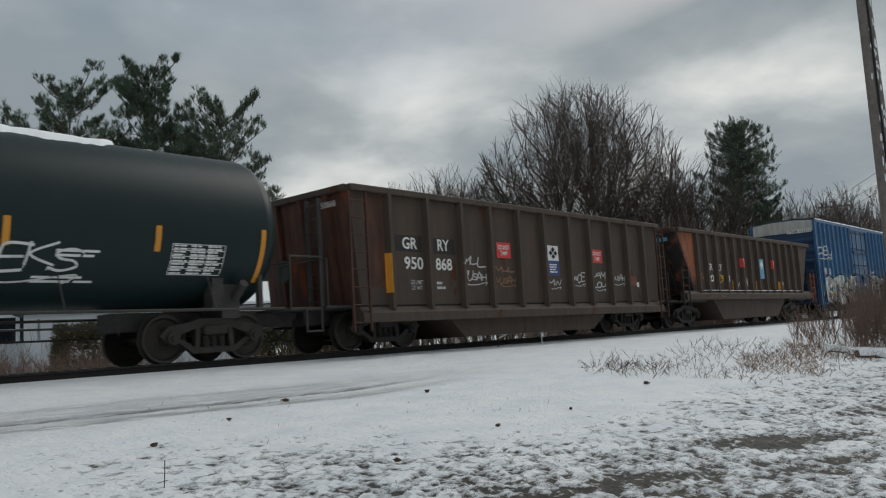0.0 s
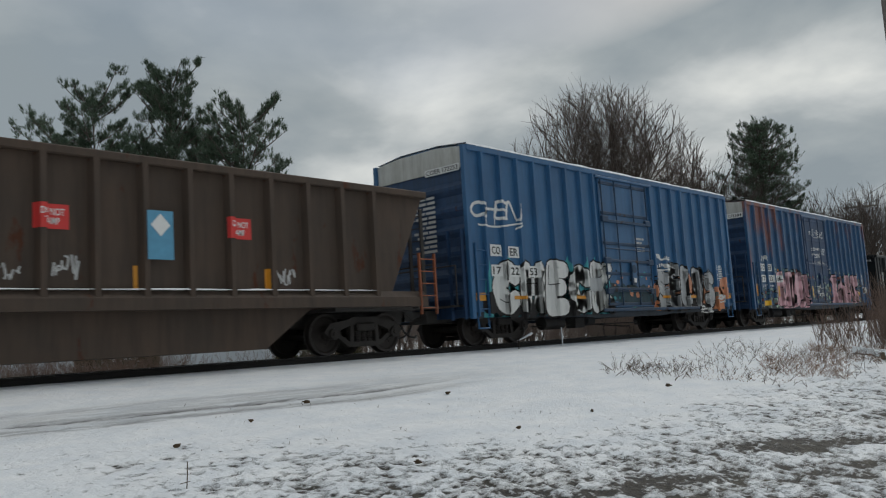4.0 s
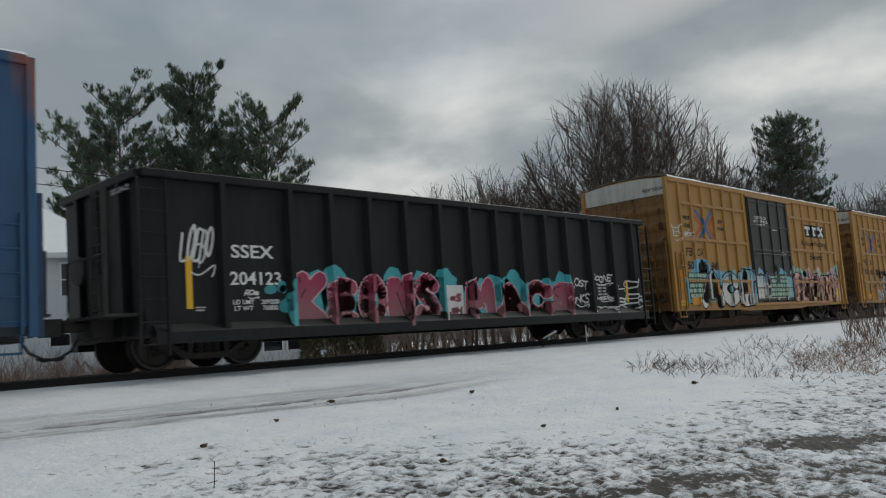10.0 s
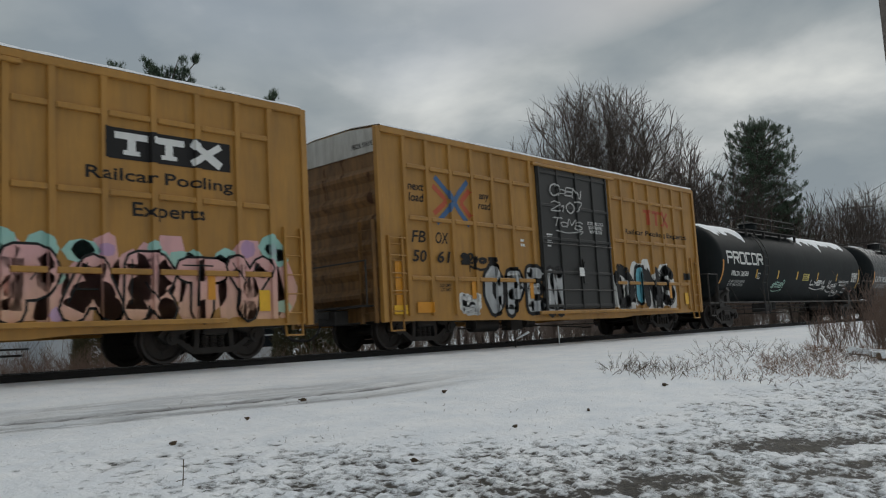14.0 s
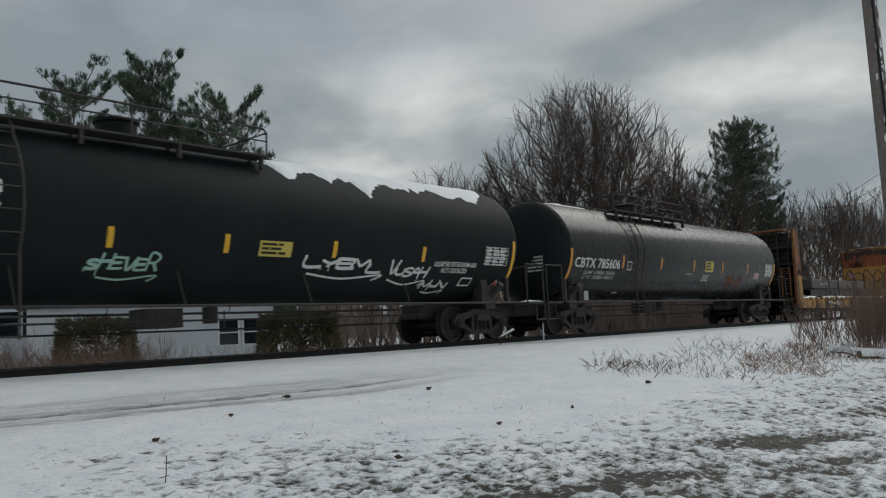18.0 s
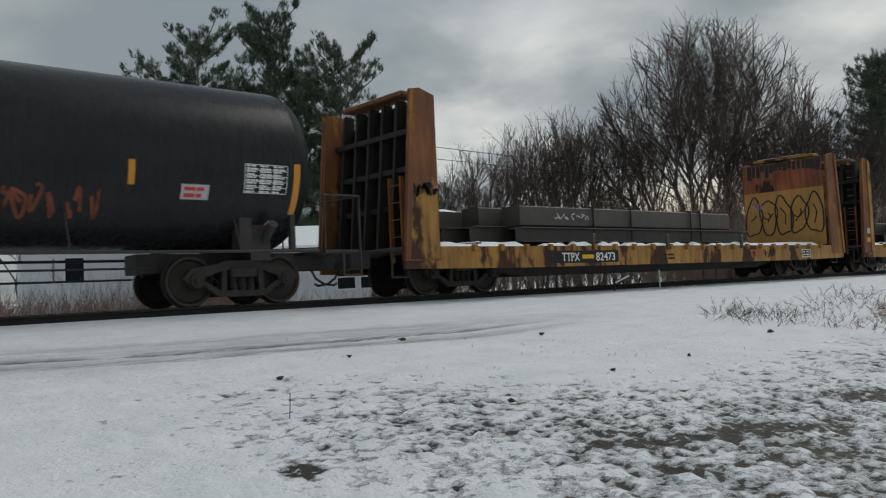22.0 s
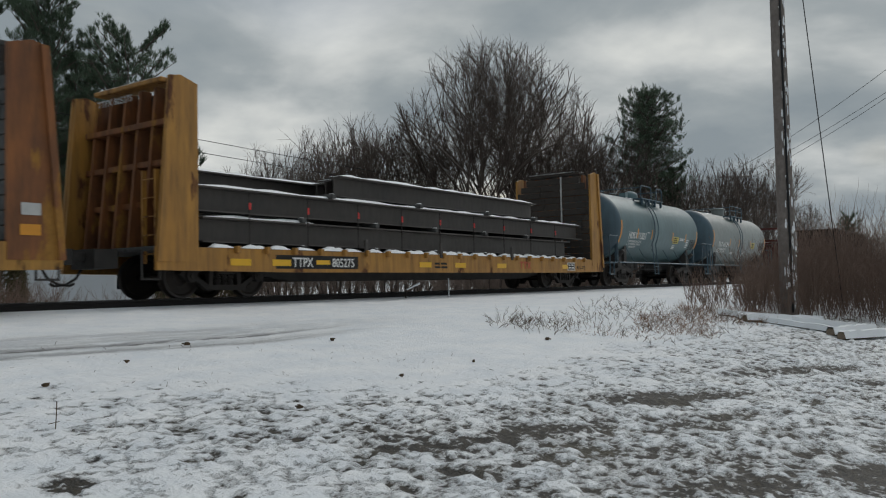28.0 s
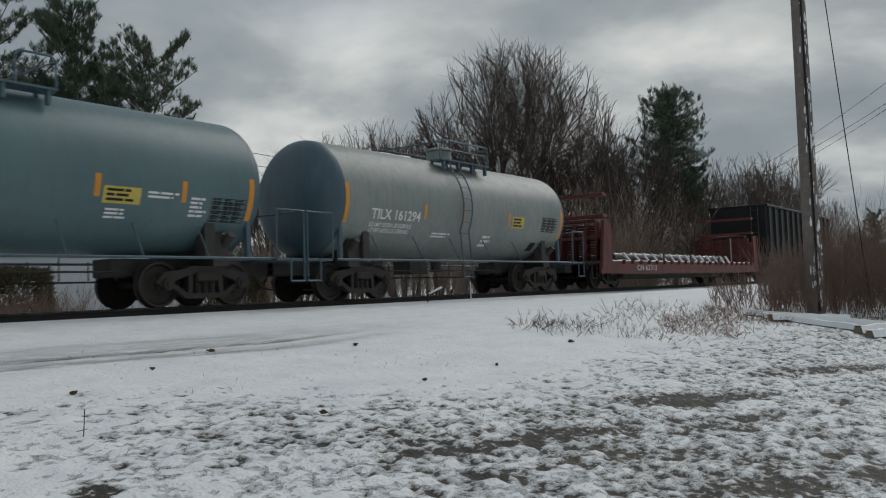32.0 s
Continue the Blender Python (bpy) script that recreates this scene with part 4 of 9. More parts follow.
def houses():
    az, d = 70.9, 36.0
    x, y = polar(az, d)
    g = -0.75
    h = thing("house", "white clapboard house with a snowy hipped roof", "house", "houses behind the railway", at=pose(x, y, g, 0, 0, az - 90))
    s, eave, apex = 3.2, 5.0, 7.45
    part("wall", M().box(-s, s, -s, s, -0.5, eave), MAT["siding"], h)
    clap_wall(h, 2 * s, eave, -s, 0.0)
    for e in (-1, 1):
        part("corner_board", M().box(e * s - 0.07, e * s + 0.07, -s - 0.035, -s + 0.05, 0, eave), MAT["trim"], h)
    o = s + 0.4
    part("roof", M().add([(-o, -o, eave), (o, -o, eave), (o, o, eave), (-o, o, eave), (0, 0, apex)], [(0, 1, 4), (1, 2, 4), (2, 3, 4), (3, 0, 4), (3, 2, 1, 0)]), MAT["frame"], h)
    part("roof_snow", M().add([(-o - .02, -o - .02, eave + .03), (o + .02, -o - .02, eave + .03), (o + .02, o + .02, eave + .03), (-o - .02, o + .02, eave + .03), (0, 0, apex + .09)], [(0, 1, 4), (1, 2, 4), (2, 3, 4), (3, 0, 4), (3, 2, 1, 0)]), MAT["snow"], h, "unbroken snow on the roof")
    part("eave_board", M().box(-o, o, -o - 0.03, -o, eave - 0.16, eave + 0.03), MAT["trim"], h)
    part("downspout", M().tube([(o - 0.1, -o - 0.04, eave - 0.1), (s + 0.02, -s - 0.1, eave - 0.45), (s + 0.02, -s - 0.1, 0.1)], 0.04, 8), MAT["trim"], h)
    ch = part("chimney", M().bevel_box(-0.32, 0.18, -0.35, 0.15, apex - 0.6, apex + 0.55, 0.02), MAT["brick"], h, "brick chimney with a flue pot")
    part("flue_pot", M().cyl((-0.07, -0.1, apex + 0.55), (-0.07, -0.1, apex + 0.8), 0.11, 12), MAT["brick"], ch)
    vent = M().cyl((0.0, -1.0, apex - 0.7), (0.0, -1.0, apex - 0.25), 0.09, 10)
    vent.lathe([(apex - 0.25, 0.2), (apex - 0.16, 0.2), (apex - 0.05, 0.02)], "z", 12, (0, -1.0, 0))
    part("roof_vent", vent, MAT["white_metal"], h, "pale metal roof vent")
    for px in (1.45, -1.3):
        house_window(h, px, 3.5, 0.75, 1.15, -s)
    for px in (1.0, 1.75, -1.4):
        house_window(h, px, 1.7, 0.62, 0.85, -s)
    az, d = 60.6, 31.0
    x, y = polar(az, d)
    b = thing("garage", "low white clapboard outbuilding with a snowy roof", "outbuilding", "houses behind the railway", at=pose(x, y, -0.75, 0, 0, az - 90))
    w, e, t = 3.8, 2.45, 3.3
    part("wall", M().box(-w, w, -2.4, 2.4, -0.5, e), MAT["siding"], b)
    clap_wall(b, 2 * w, e, -2.4, 0.0)
    prof = [(-2.52, e - 0.03), (2.52, e - 0.03), (0, t)]
    part("roof", M().extrude(prof, -w - 0.3, w + 0.3, "x"), MAT["frame"], b)
    part("roof_snow", M().extrude([(-2.56, e + 0.0), (-2.52, e + 0.09), (0, t + 0.10), (2.52, e + 0.09), (2.56, e), (0, t + 0.01)], -w - 0.28, w + 0.28, "x"), MAT["snow"], b, "unbroken snow on the roof")
    for px in (3.1, 2.3, -2.0):
        house_window(b, px, 1.0, 0.6, 0.8, -2.4)
    sh = thing("propane_tank", "white rounded snow-covered tank behind the railway", "tank", at=pose(*polar(63.2, 29.0), -0.7, 0, 0, -25))
    part("vessel", M().lathe([(-1.3, 0.02), (-1.25, 0.3), (-1.05, 0.5), (1.05, 0.5), (1.25, 0.3), (1.3, 0.02)], "x", 20, (0, 0, 0.85)), MAT["trim"], sh, smooth=True)
    for k in (-0.7, 0.7):
        part("cradle", M().box(k - 0.1, k + 0.1, -0.4, 0.4, 0, 0.45), MAT["frame"], sh)
    snow_cap = M().lathe([(-1.2, 0.05), (-1.0, 0.25), (1.0, 0.25), (1.2, 0.05)], "x", 12, (0, 0, 1.2))
    part("snow_cap", snow_cap, MAT["snow"], sh, smooth=True)


MAT["white_metal"] = plain("pale_metal", (0.55, 0.56, 0.57), 0.45, 0.3, 0.1, 6)


def poles():
    x, y = polar(12.3, 21.0)
    g = ground_z(x, y)
    p = thing("utility_pole", "weathered grey-brown wooden utility pole rising from brush", "utility pole", at=pose(x, y, g - 0.3, 0, -0.6, 0))
    m = M().lathe([(i * 1.15, 0.205 - i * 0.007) for i in range(11)], "z", 18)
    part("shaft", m, MAT["polewood"], p, smooth=True)
    r = random.Random(6)
    for i in range(150):
        z, w = r.uniform(0.5, 10.6), r.gauss(-2.3, 0.36)
        a = 0.206 - z * 0.0061
        h, k = r.uniform(0.03, 0.13), r.uniform(0.06, 0.16)
        fl = M()
        for q in (-1, -0.3, 0.3, 1):
            b = a + (0.014 if abs(q) < 0.5 else -0.004)
            for e in (-1, -0.4, 0.4, 1):
                bb = b if abs(e) < 0.5 else a - 0.004
                fl.v.append((bb * math.cos(w + q * k), bb * math.sin(w + q * k), z + e * h * (1 if abs(q) < 0.5 else 0.6)))
        for p_ in range(3):
            for e in range(3):
                n = p_ * 4 + e
                fl.f.append((n, n + 4, n + 5, n + 1))
        part("blown_snow", fl, MAT["snow"], p, "snow stuck to the windward side", True)
    part("conduit", M().tube([(-0.19, -0.12, 0.4), (-0.16, -0.10, 6), (-0.13, -0.09, 11)], 0.025, 6), MAT["cable"], p)
    c = M()
    a, b = Vector((*polar(11.4, 21.4), 9.6)), Vector((*polar(9.2, 22.4), -0.6))
    c.tube([a, a.lerp(b, 0.5), b], 0.012, 5)
    thing("guy_wire", "dark guy wire staying the utility pole", "cable", "overhead cables", m=c, mat=MAT["cable"])
    fx, fy = polar(15.3, 72)
    f = thing("utility_pole", "far wooden utility pole with a crossarm", "utility pole", at=pose(fx, fy, ground_z(fx, fy) - 0.3, 0, 0, -62))
    part("shaft", M().cyl((0, 0, 0), (0, 0, 9.9), 0.16, 10, 0.12), MAT["polewood"], f)
    part("crossarm", M().bevel_box(-1.25, 1.25, -0.06, 0.06, 9.45, 9.57, 0.01), MAT["polewood"], f)
    for k in (-1.1, -0.6, 0.6, 1.1):
        part("insulator", M().cyl((k, 0, 9.57), (k, 0, 9.72), 0.04, 8), MAT["white_metal"], f)
    f2 = thing("utility_pole", "far wooden utility pole with a crossarm", "utility pole", at=pose(*polar(14.2, 96), -0.5, 0, 0, -62))
    part("shaft", M().cyl((0, 0, 0), (0, 0, 9.0), 0.16, 10, 0.12), MAT["polewood"], f2)
    part("crossarm", M().bevel_box(-1.25, 1.25, -0.06, 0.06, 8.5, 8.62, 0.01), MAT["polewood"], f2)
    def cable(pts, sag, rad=0.012):
        m = M()
        path = []
        a, b = Vector(pts[0]), Vector(pts[1])
        for i in range(25):
            t = i / 24
            path.append(a.lerp(b, t) - Vector((0, 0, sag * 4 * t * (1 - t))))
        m.tube(path, rad, 4)
        thing("overhead_cable", "thin black cable strung between utility poles", "cable", "overhead cables", m=m, mat=MAT["cable"])
    for k, (dz, off) in enumerate(((0.0, -1.1), (0.0, 1.1), (-0.9, 0.0))):
        cable(((fx + off * 0.5, fy + off, ground_z(fx, fy) + 9.4 + dz), (46.0, 0.5 + off, 12.8 + dz)), 0.5, 0.014)
    for dz in (0.0, -0.55):
        cable(((-30, 27.5, 8.2 + dz), (75, 29.5, 6.6 + dz)), 0.8, 0.016)
    # marker post and fallen white stake beyond the rails
    t = thing("marker_post", "thin white marker post beside the track", "post", at=pose(19.55, 13.5, -0.20))
    part("rod", M().bevel_box(-0.014, 0.014, -0.014, 0.014, 0, 0.56, 0.004), MAT["trim"], t)
    t = thing("white_stake", "white painted stake leaning by the track", "stake", at=pose(17.5, 13.5, -0.20))
    part("foot", M().extrude([(0.00, 0.0), (0.03, 0.0), (0.06, 0.29), (0.03, 0.29)], -0.012, 0.012), MAT["tie"], t, "dark timber foot")
    part("rod", M().extrude([(0.0, 0.26), (0.09, 0.26), (0.66, 0.41), (0.62, 0.46)], -0.025, 0.025), MAT["trim"], t)


def logs():
    r = random.Random(8)
    for i, (az0, d0, az1, d1, rad, up) in enumerate(((16.6, 19.6, 8.4, 19.2, 0.07, 0.0), (15.0, 18.6, 10.5, 19.9, 0.075, 0.02), (15.4, 19.2, 9.6, 18.2, 0.06, 0.0), (10.0, 17.6, 7.6, 19.4, 0.08, 0.0), (9.4, 17.0, 6.5, 18.6, 0.08, 0.0))):
        p, q = Vector((*polar(az0, d0), 0)), Vector((*polar(az1, d1), 0))
        p.z, q.z = ground_z(p.x, p.y) + rad * 0.8 + up, ground_z(q.x, q.y) + rad * 0.8 + up
        t = thing("log", "fallen log under a ridge of snow", "log", "logs by the pole")
        part("trunk", M().cyl(p, q, rad, 10, rad * 0.8), MAT["log"], t, smooth=True)
        m = M()
        n = 16
        side = (q - p).cross(Vector((0, 0, 1))).normalized()
        for k in range(n + 1):
            c = p.lerp(q, k / n)
            w = rad * r.uniform(1.1, 1.35)
            hh = rad + r.uniform(0.005, 0.035)
            m.v += [tuple(c - side * w + Vector((0, 0, -rad * 0.75))), tuple(c - side * w * 0.6 + Vector((0, 0, hh))), tuple(c + side * w * 0.6 + Vector((0, 0, hh))), tuple(c + side * w + Vector((0, 0, -rad * 0.5)))]
        for k in range(n):
            for j in range(3):
                m.f.append((k * 4 + j, k * 4 + j + 1, k * 4 + j + 5, k * 4 + j + 4))
        part("log_snow", m, MAT["snow"], t, "ridge of snow", True)


ground()
track()
woods()
undergrowth()
hedges()
houses()
poles()
logs()

# ---- lettering and sprayed pieces ----
JOINED = ("piece_detail", "sprayed_dots", "sprayed_tag", "sprayed_cloud", "small_print", "test_table", "painted_blocks", "lettering", "soot_run", "owner_mark", "name_shapes", "name_shape", "piece_outline", "piece_fill", "sprayed_outline")


def glyphs(text, fat=0.0, shear=0.0, spacing=1.0):
    """The flat mesh of a line or lines of text: points and faces."""
    cu = bpy.data.curves.new("letters", "FONT")
    cu.body, cu.size, cu.offset, cu.shear, cu.space_character = text, 1.0, fat, shear, spacing
    cu.space_line, cu.align_x, cu.resolution_u = 0.95, "CENTER", 3
    ob = bpy.data.objects.new("letters", cu)
    scene.collection.objects.link(ob)
    me = bpy.data.meshes.new_from_object(ob.evaluated_get(bpy.context.evaluated_depsgraph_get()))
    v = [(p.co.x, p.co.y) for p in me.vertices]
    f = [tuple(p.vertices) for p in me.polygons]
    bpy.data.objects.remove(ob)
    bpy.data.curves.remove(cu)
    bpy.data.meshes.remove(me)
    return v, f


def fit_box(v, box, frame_of=None):
    u0, u1, z0, z1 = box
    w = np.array(frame_of if frame_of is not None else v)
    lo, hi = w.min(0), w.max(0)
    return [(u0 + (x - lo[0]) / (hi[0] - lo[0]) * (u1 - u0), z0 + (y - lo[1]) / (hi[1] - lo[1]) * (z1 - z0)) for x, y in v]


def lay(name, v, f, surf, mat, parent, lift=0.004, label=""):
    """Lays a flat shape of (u, z) points on a car's surface, and follows its ribs or its curve."""
    bm = bmesh.new()
    vs = [bm.verts.new((x, 0, z)) for x, z in v]
    for fc in f:
        if len(set(fc)) > 2:
            try:
                bm.faces.new([vs[i] for i in fc])
            except ValueError:
                pass
    us, zs = [p[0] for p in v], [p[1] for p in v]
    for axis, cuts in ((0, surf.cuts_u), (2, surf.cuts_z)):
        lo, hi = (min(us), max(us)) if axis == 0 else (min(zs), max(zs))
        for c in cuts:
            if lo < c < hi:
                co, no = [0, 0, 0], [0, 0, 0]
                co[axis], no[axis] = c, 1
                bmesh.ops.bisect_plane(bm, geom=bm.verts[:] + bm.edges[:] + bm.faces[:], plane_co=co, plane_no=no)
    for p in bm.verts:
        p.co = surf.at(p.co.x, p.co.z, lift)
    me = bpy.data.meshes.new(name)
    bm.to_mesh(me)
    bm.free()
    me.materials.append(mat)
    ob = part(name, me, mat, parent, label)
    return tagged(ob, kind="stuff") if name in JOINED else ob


class Side:
    """The near side of a body: a plane at y with posts proud of it; posts: (middle, half foot, half top, depth)."""

    def __init__(self, y, posts=()):
        self.y, pts = y, [(-99, 0.0)]
        for c, a, b, d in sorted(posts):
            pts += [(c - a, 0), (c - b, d), (c + b, d), (c + a, 0)]
        pts.append((99, 0))
        self.us, self.ds = [p[0] for p in pts], [p[1] for p in pts]
        self.cuts_u, self.cuts_z = self.us[1:-1], []

    def at(self, u, z, lift):
        return (u, self.y - np.interp(u, self.us, self.ds) - lift, z)


class Shell:
    """The near side of a lying cylinder."""

    def __init__(self, zc, r):
        self.zc, self.r, self.cuts_u = zc, r, []
        self.cuts_z = [zc - r + 0.1 * i for i in range(1, int(r * 20))]

    def at(self, u, z, lift):
        h = max(-0.999, min(0.999, (z - self.zc) / self.r))
        a = math.asin(h)
        return (u, -(self.r + lift) * math.cos(a), self.zc + (self.r + lift) * math.sin(a))


class EndFace:
    """A face across the car at x; u runs along y. lean: how far x goes per metre of height."""

    def __init__(self, x, sign=-1, lean=0.0, z0=0.0, u_flip=1):
        self.x, self.sign, self.lean, self.z0, self.k = x, sign, lean, z0, u_flip
        self.cuts_u, self.cuts_z = [], []

    def at(self, u, z, lift):
        return (self.x + self.sign * lift + self.lean * (z - self.z0), u * self.k, z)


def write(text, box, surf, mat, car, lift=0.004, fat=0.016, shear=0.0, spacing=1.0, name="lettering", label=""):
    v, f = glyphs(text, fat, shear, spacing)
    if isinstance(surf, EndFace):
        v = [(-x, z) for x, z in v]
    return lay(name, fit_box(v, box), f, surf, mat, car, lift, label)


def panel(box, surf, mat, car, name="plate", lift=0.004, label=""):
    u0, u1, z0, z1 = box
    return lay(name, [(u0, z0), (u1, z0), (u1, z1), (u0, z1)], [(0, 1, 2, 3)], surf, mat, car, lift, label)


def bars(box, rows, surf, mat, car, seed=1, lift=0.004, name="small_print", cols=1):
    """Rows of plain bars for small print."""
    r = random.Random(seed)
    u0, u1, z0, z1 = box
    v, f = [], []
    dz, du = (z1 - z0) / rows, (u1 - u0) / cols
    for i in range(rows):
        for j in range(cols):
            x = u0 + j * du
            end = x + du * r.uniform(0.6, 0.92)
            while x < end:
                w = min(r.uniform(0.25, 0.6) * du, end - x)
                n = len(v)
                z = z0 + i * dz
                v += [(x, z + dz * 0.2), (x + w, z + dz * 0.2), (x + w, z + dz * 0.75), (x, z + dz * 0.75)]
                f.append((n, n + 1, n + 2, n + 3))
                x += w + du * 0.05
    return lay(name, v, f, surf, mat, car, lift)


def ribbon(path, w, v, f):
    for i, (a, b) in enumerate(zip(path, path[1:])):
        dx, dz = b[0] - a[0], b[1] - a[1]
        l = math.hypot(dx, dz) or 1
        nx, nz = -dz / l * w, dx / l * w
        n = len(v)
        v += [(a[0] + nx, a[1] + nz), (a[0] - nx, a[1] - nz), (b[0] - nx, b[1] - nz), (b[0] + nx, b[1] + nz)]
        f.append((n, n + 1, n + 2, n + 3))


def scrawl(box, surf, mat, car, seed, strokes=6, w=0.018, lift=0.012, name="sprayed_tag"):
    """A quick sprayed tag: a few looping strokes side by side."""
    r = random.Random(seed)
    u0, u1, z0, z1 = box
    v, f = [], []
    du, h = (u1 - u0) / strokes, z1 - z0
    for k in range(strokes):
        c = u0 + (k + 0.5) * du
        pts = [(c + r.uniform(-0.55, 0.55) * du, z0 + r.uniform(0, 1) * h) for _ in range(r.choice((3, 4, 4, 5)))]
        fine = []
        for i in range(len(pts) - 1):
            p0, p1, p2, p3 = pts[max(i - 1, 0)], pts[i], pts[i + 1], pts[min(i + 2, len(pts) - 1)]
            for s in range(6):
                t = s / 6
                fine.append(tuple(0.5 * (2 * p1[d] + (p2[d] - p0[d]) * t + (2 * p0[d] - 5 * p1[d] + 4 * p2[d] - p3[d]) * t * t + (3 * p1[d] - p0[d] - 3 * p2[d] + p3[d]) * t ** 3) for d in (0, 1)))
        ribbon(fine + [pts[-1]], w, v, f)
    return lay(name, v, f, surf, mat, car, lift)


def blob(u, z, a, b, n, r, v, f):
    k = len(v)
    v.append((u, z))
    for i in range(n):
        w = 2 * math.pi * i / n
        q = r.uniform(0.82, 1.12)
        v.append((u + a * q * math.cos(w), z + b * q * math.sin(w)))
    f += [(k, k + 1 + i, k + 1 + (i + 1) % n) for i in range(n)]


def cloud(box, surf, mat, car, seed, n=12, size=0.4, lift=0.006, name="sprayed_cloud", spiky=False):
    """A ragged sprayed ground behind a piece."""
    r = random.Random(seed)
    u0, u1, z0, z1 = box
    v, f = [], []
    for i in range(n):
        u = u0 + (i + 0.5) / n * (u1 - u0)
        z = r.uniform(z0 + 0.2 * (z1 - z0), z0 + 0.7 * (z1 - z0))
        if spiky:
            k = len(v)
            w = size * r.uniform(0.5, 1.2)
            v += [(u - w, z0), (u + w, z0), (u + w * 0.7, z), (u + r.uniform(-1, 1) * w, z1 - r.uniform(0, 0.3) * (z1 - z0)), (u - w * 0.7, z)]
            f.append((k, k + 1, k + 2, k + 3, k + 4))
        else:
            blob(u, z, size * r.uniform(0.7, 1.2), (z1 - z0) * r.uniform(0.35, 0.55), 14, r, v, f)
    return lay(name, [(x, min(max(y, z0), z1 + 0.1)) for x, y in v], f, surf, mat, car, lift)


def dots(box, surf, mats, car, seed, n, size=0.06, lift=0.010, name="sprayed_dots", edge=None):
    """Sprayed pebbles of several colours, each with a dark edge where one is given."""
    r = random.Random(seed)
    u0, u1, z0, z1 = box
    rings = ([], [])
    for mat in mats:
        v, f = [], []
        for _ in range(n):
            s, k = size * r.uniform(0.6, 1.4), r.uniform(0.8, 1.6)
            u, z = r.uniform(u0, u1), r.uniform(z0, z1)
            if edge:
                blob(u, z, s * k + 0.022, s + 0.022, 8, r, *rings)
            blob(u, z, s * k, s, 8, r, v, f)
        lay(name, v, f, surf, mat, car, lift)
        lift += 0.0006
    if edge:
        lay(name, *rings, surf, edge, car, lift - 0.0006 * len(mats) - 0.0012)


# letters as strokes of a spray can, in a unit square
STROKES = {
    "A": ("0,0 .5,1 1,0", ".22,.35 .8,.35"), "B": (".1,0 .12,1 .65,.98 .85,.76 .6,.54 .15,.52", ".6,.54 .95,.28 .65,.02 .1,0"), "J": (".8,1 .82,.25 .45,0 .08,.25",), "X": ("0,1 1,0", ".98,1 .02,0"), "C": (".95,.8 .6,1 .25,.9 .02,.5 .25,.1 .6,0 .97,.2",), "D": (".1,0 .1,1 .6,.95 .97,.5 .6,.05 .1,0",),
    "E": (".95,.97 .12,1 .08,.5 .08,0 .97,.03", ".1,.5 .8,.53"), "G": (".95,.8 .55,1 .05,.6 .2,.1 .6,0 .95,.2 .95,.45 .6,.45",), "H": (".08,1 .1,0", ".9,1 .92,0", ".1,.5 .92,.52"),
    "I": (".5,1 .5,0",), "K": (".08,1 .1,0", ".95,1 .15,.47 1,0"), "L": (".12,1 .1,.03 .95,.03",), "M": (".02,0 .12,1 .5,.35 .88,1 .98,0",), "N": (".05,0 .1,1 .9,0 .95,1",),
    "O": (".5,1 .1,.8 .05,.35 .45,0 .9,.2 .95,.7 .5,1",), "P": (".1,0 .12,1 .7,1 .95,.75 .7,.48 .15,.45",), "R": (".1,0 .12,1 .7,1 .92,.76 .65,.5 .15,.47", ".5,.5 .97,0"),
    "S": (".95,.85 .5,1 .08,.8 .3,.55 .75,.45 .95,.2 .5,0 .05,.15",), "T": ("0,.97 1,.97", ".5,.97 .5,0"), "U": (".08,1 .08,.3 .5,0 .92,.3 .92,1",), "V": (".03,1 .5,0 .97,1",),
    "W": ("0,1 .25,0 .5,.7 .75,0 1,1",), "Y": (".03,1 .5,.5", ".97,1 .5,.5 .45,0"), "0": (".5,1 .1,.7 .1,.3 .5,0 .9,.3 .9,.7 .5,1",), "1": (".3,.8 .55,1 .55,0",), "2": (".05,.8 .45,1 .9,.75 .6,.4 .05,.02 .97,.02",),
    "7": (".05,.97 .95,.97 .4,0",), "!": (".5,1 .5,.3", ".5,.08 .5,.0")}


def smooth(pts, n=5):
    path = []
    for i in range(len(pts) - 1):
        p0, p1, p2, p3 = pts[max(i - 1, 0)], pts[i], pts[i + 1], pts[min(i + 2, len(pts) - 1)]
        for k in range(n):
            t = k / n
            path.append(tuple(0.5 * (2 * p1[d] + (p2[d] - p0[d]) * t + (2 * p0[d] - 5 * p1[d] + 4 * p2[d] - p3[d]) * t * t + (3 * p1[d] - p0[d] - 3 * p2[d] + p3[d]) * t ** 3) for d in (0, 1)))
    return path + [pts[-1]]


def fat_line(path, w, v, f):
    """A line with round joints and ends."""
    ribbon(path, w, v, f)
    step = max(1, len(path) // 6)
    for u, z in path[::step] + [path[-1]]:
        k = len(v)
        v += [(u + w * math.cos(a), z + w * math.sin(a)) for a in (0.0, 0.785, 1.571, 2.356, 3.142, 3.927, 4.712, 5.498)]
        f.append(tuple(range(k, k + 8)))


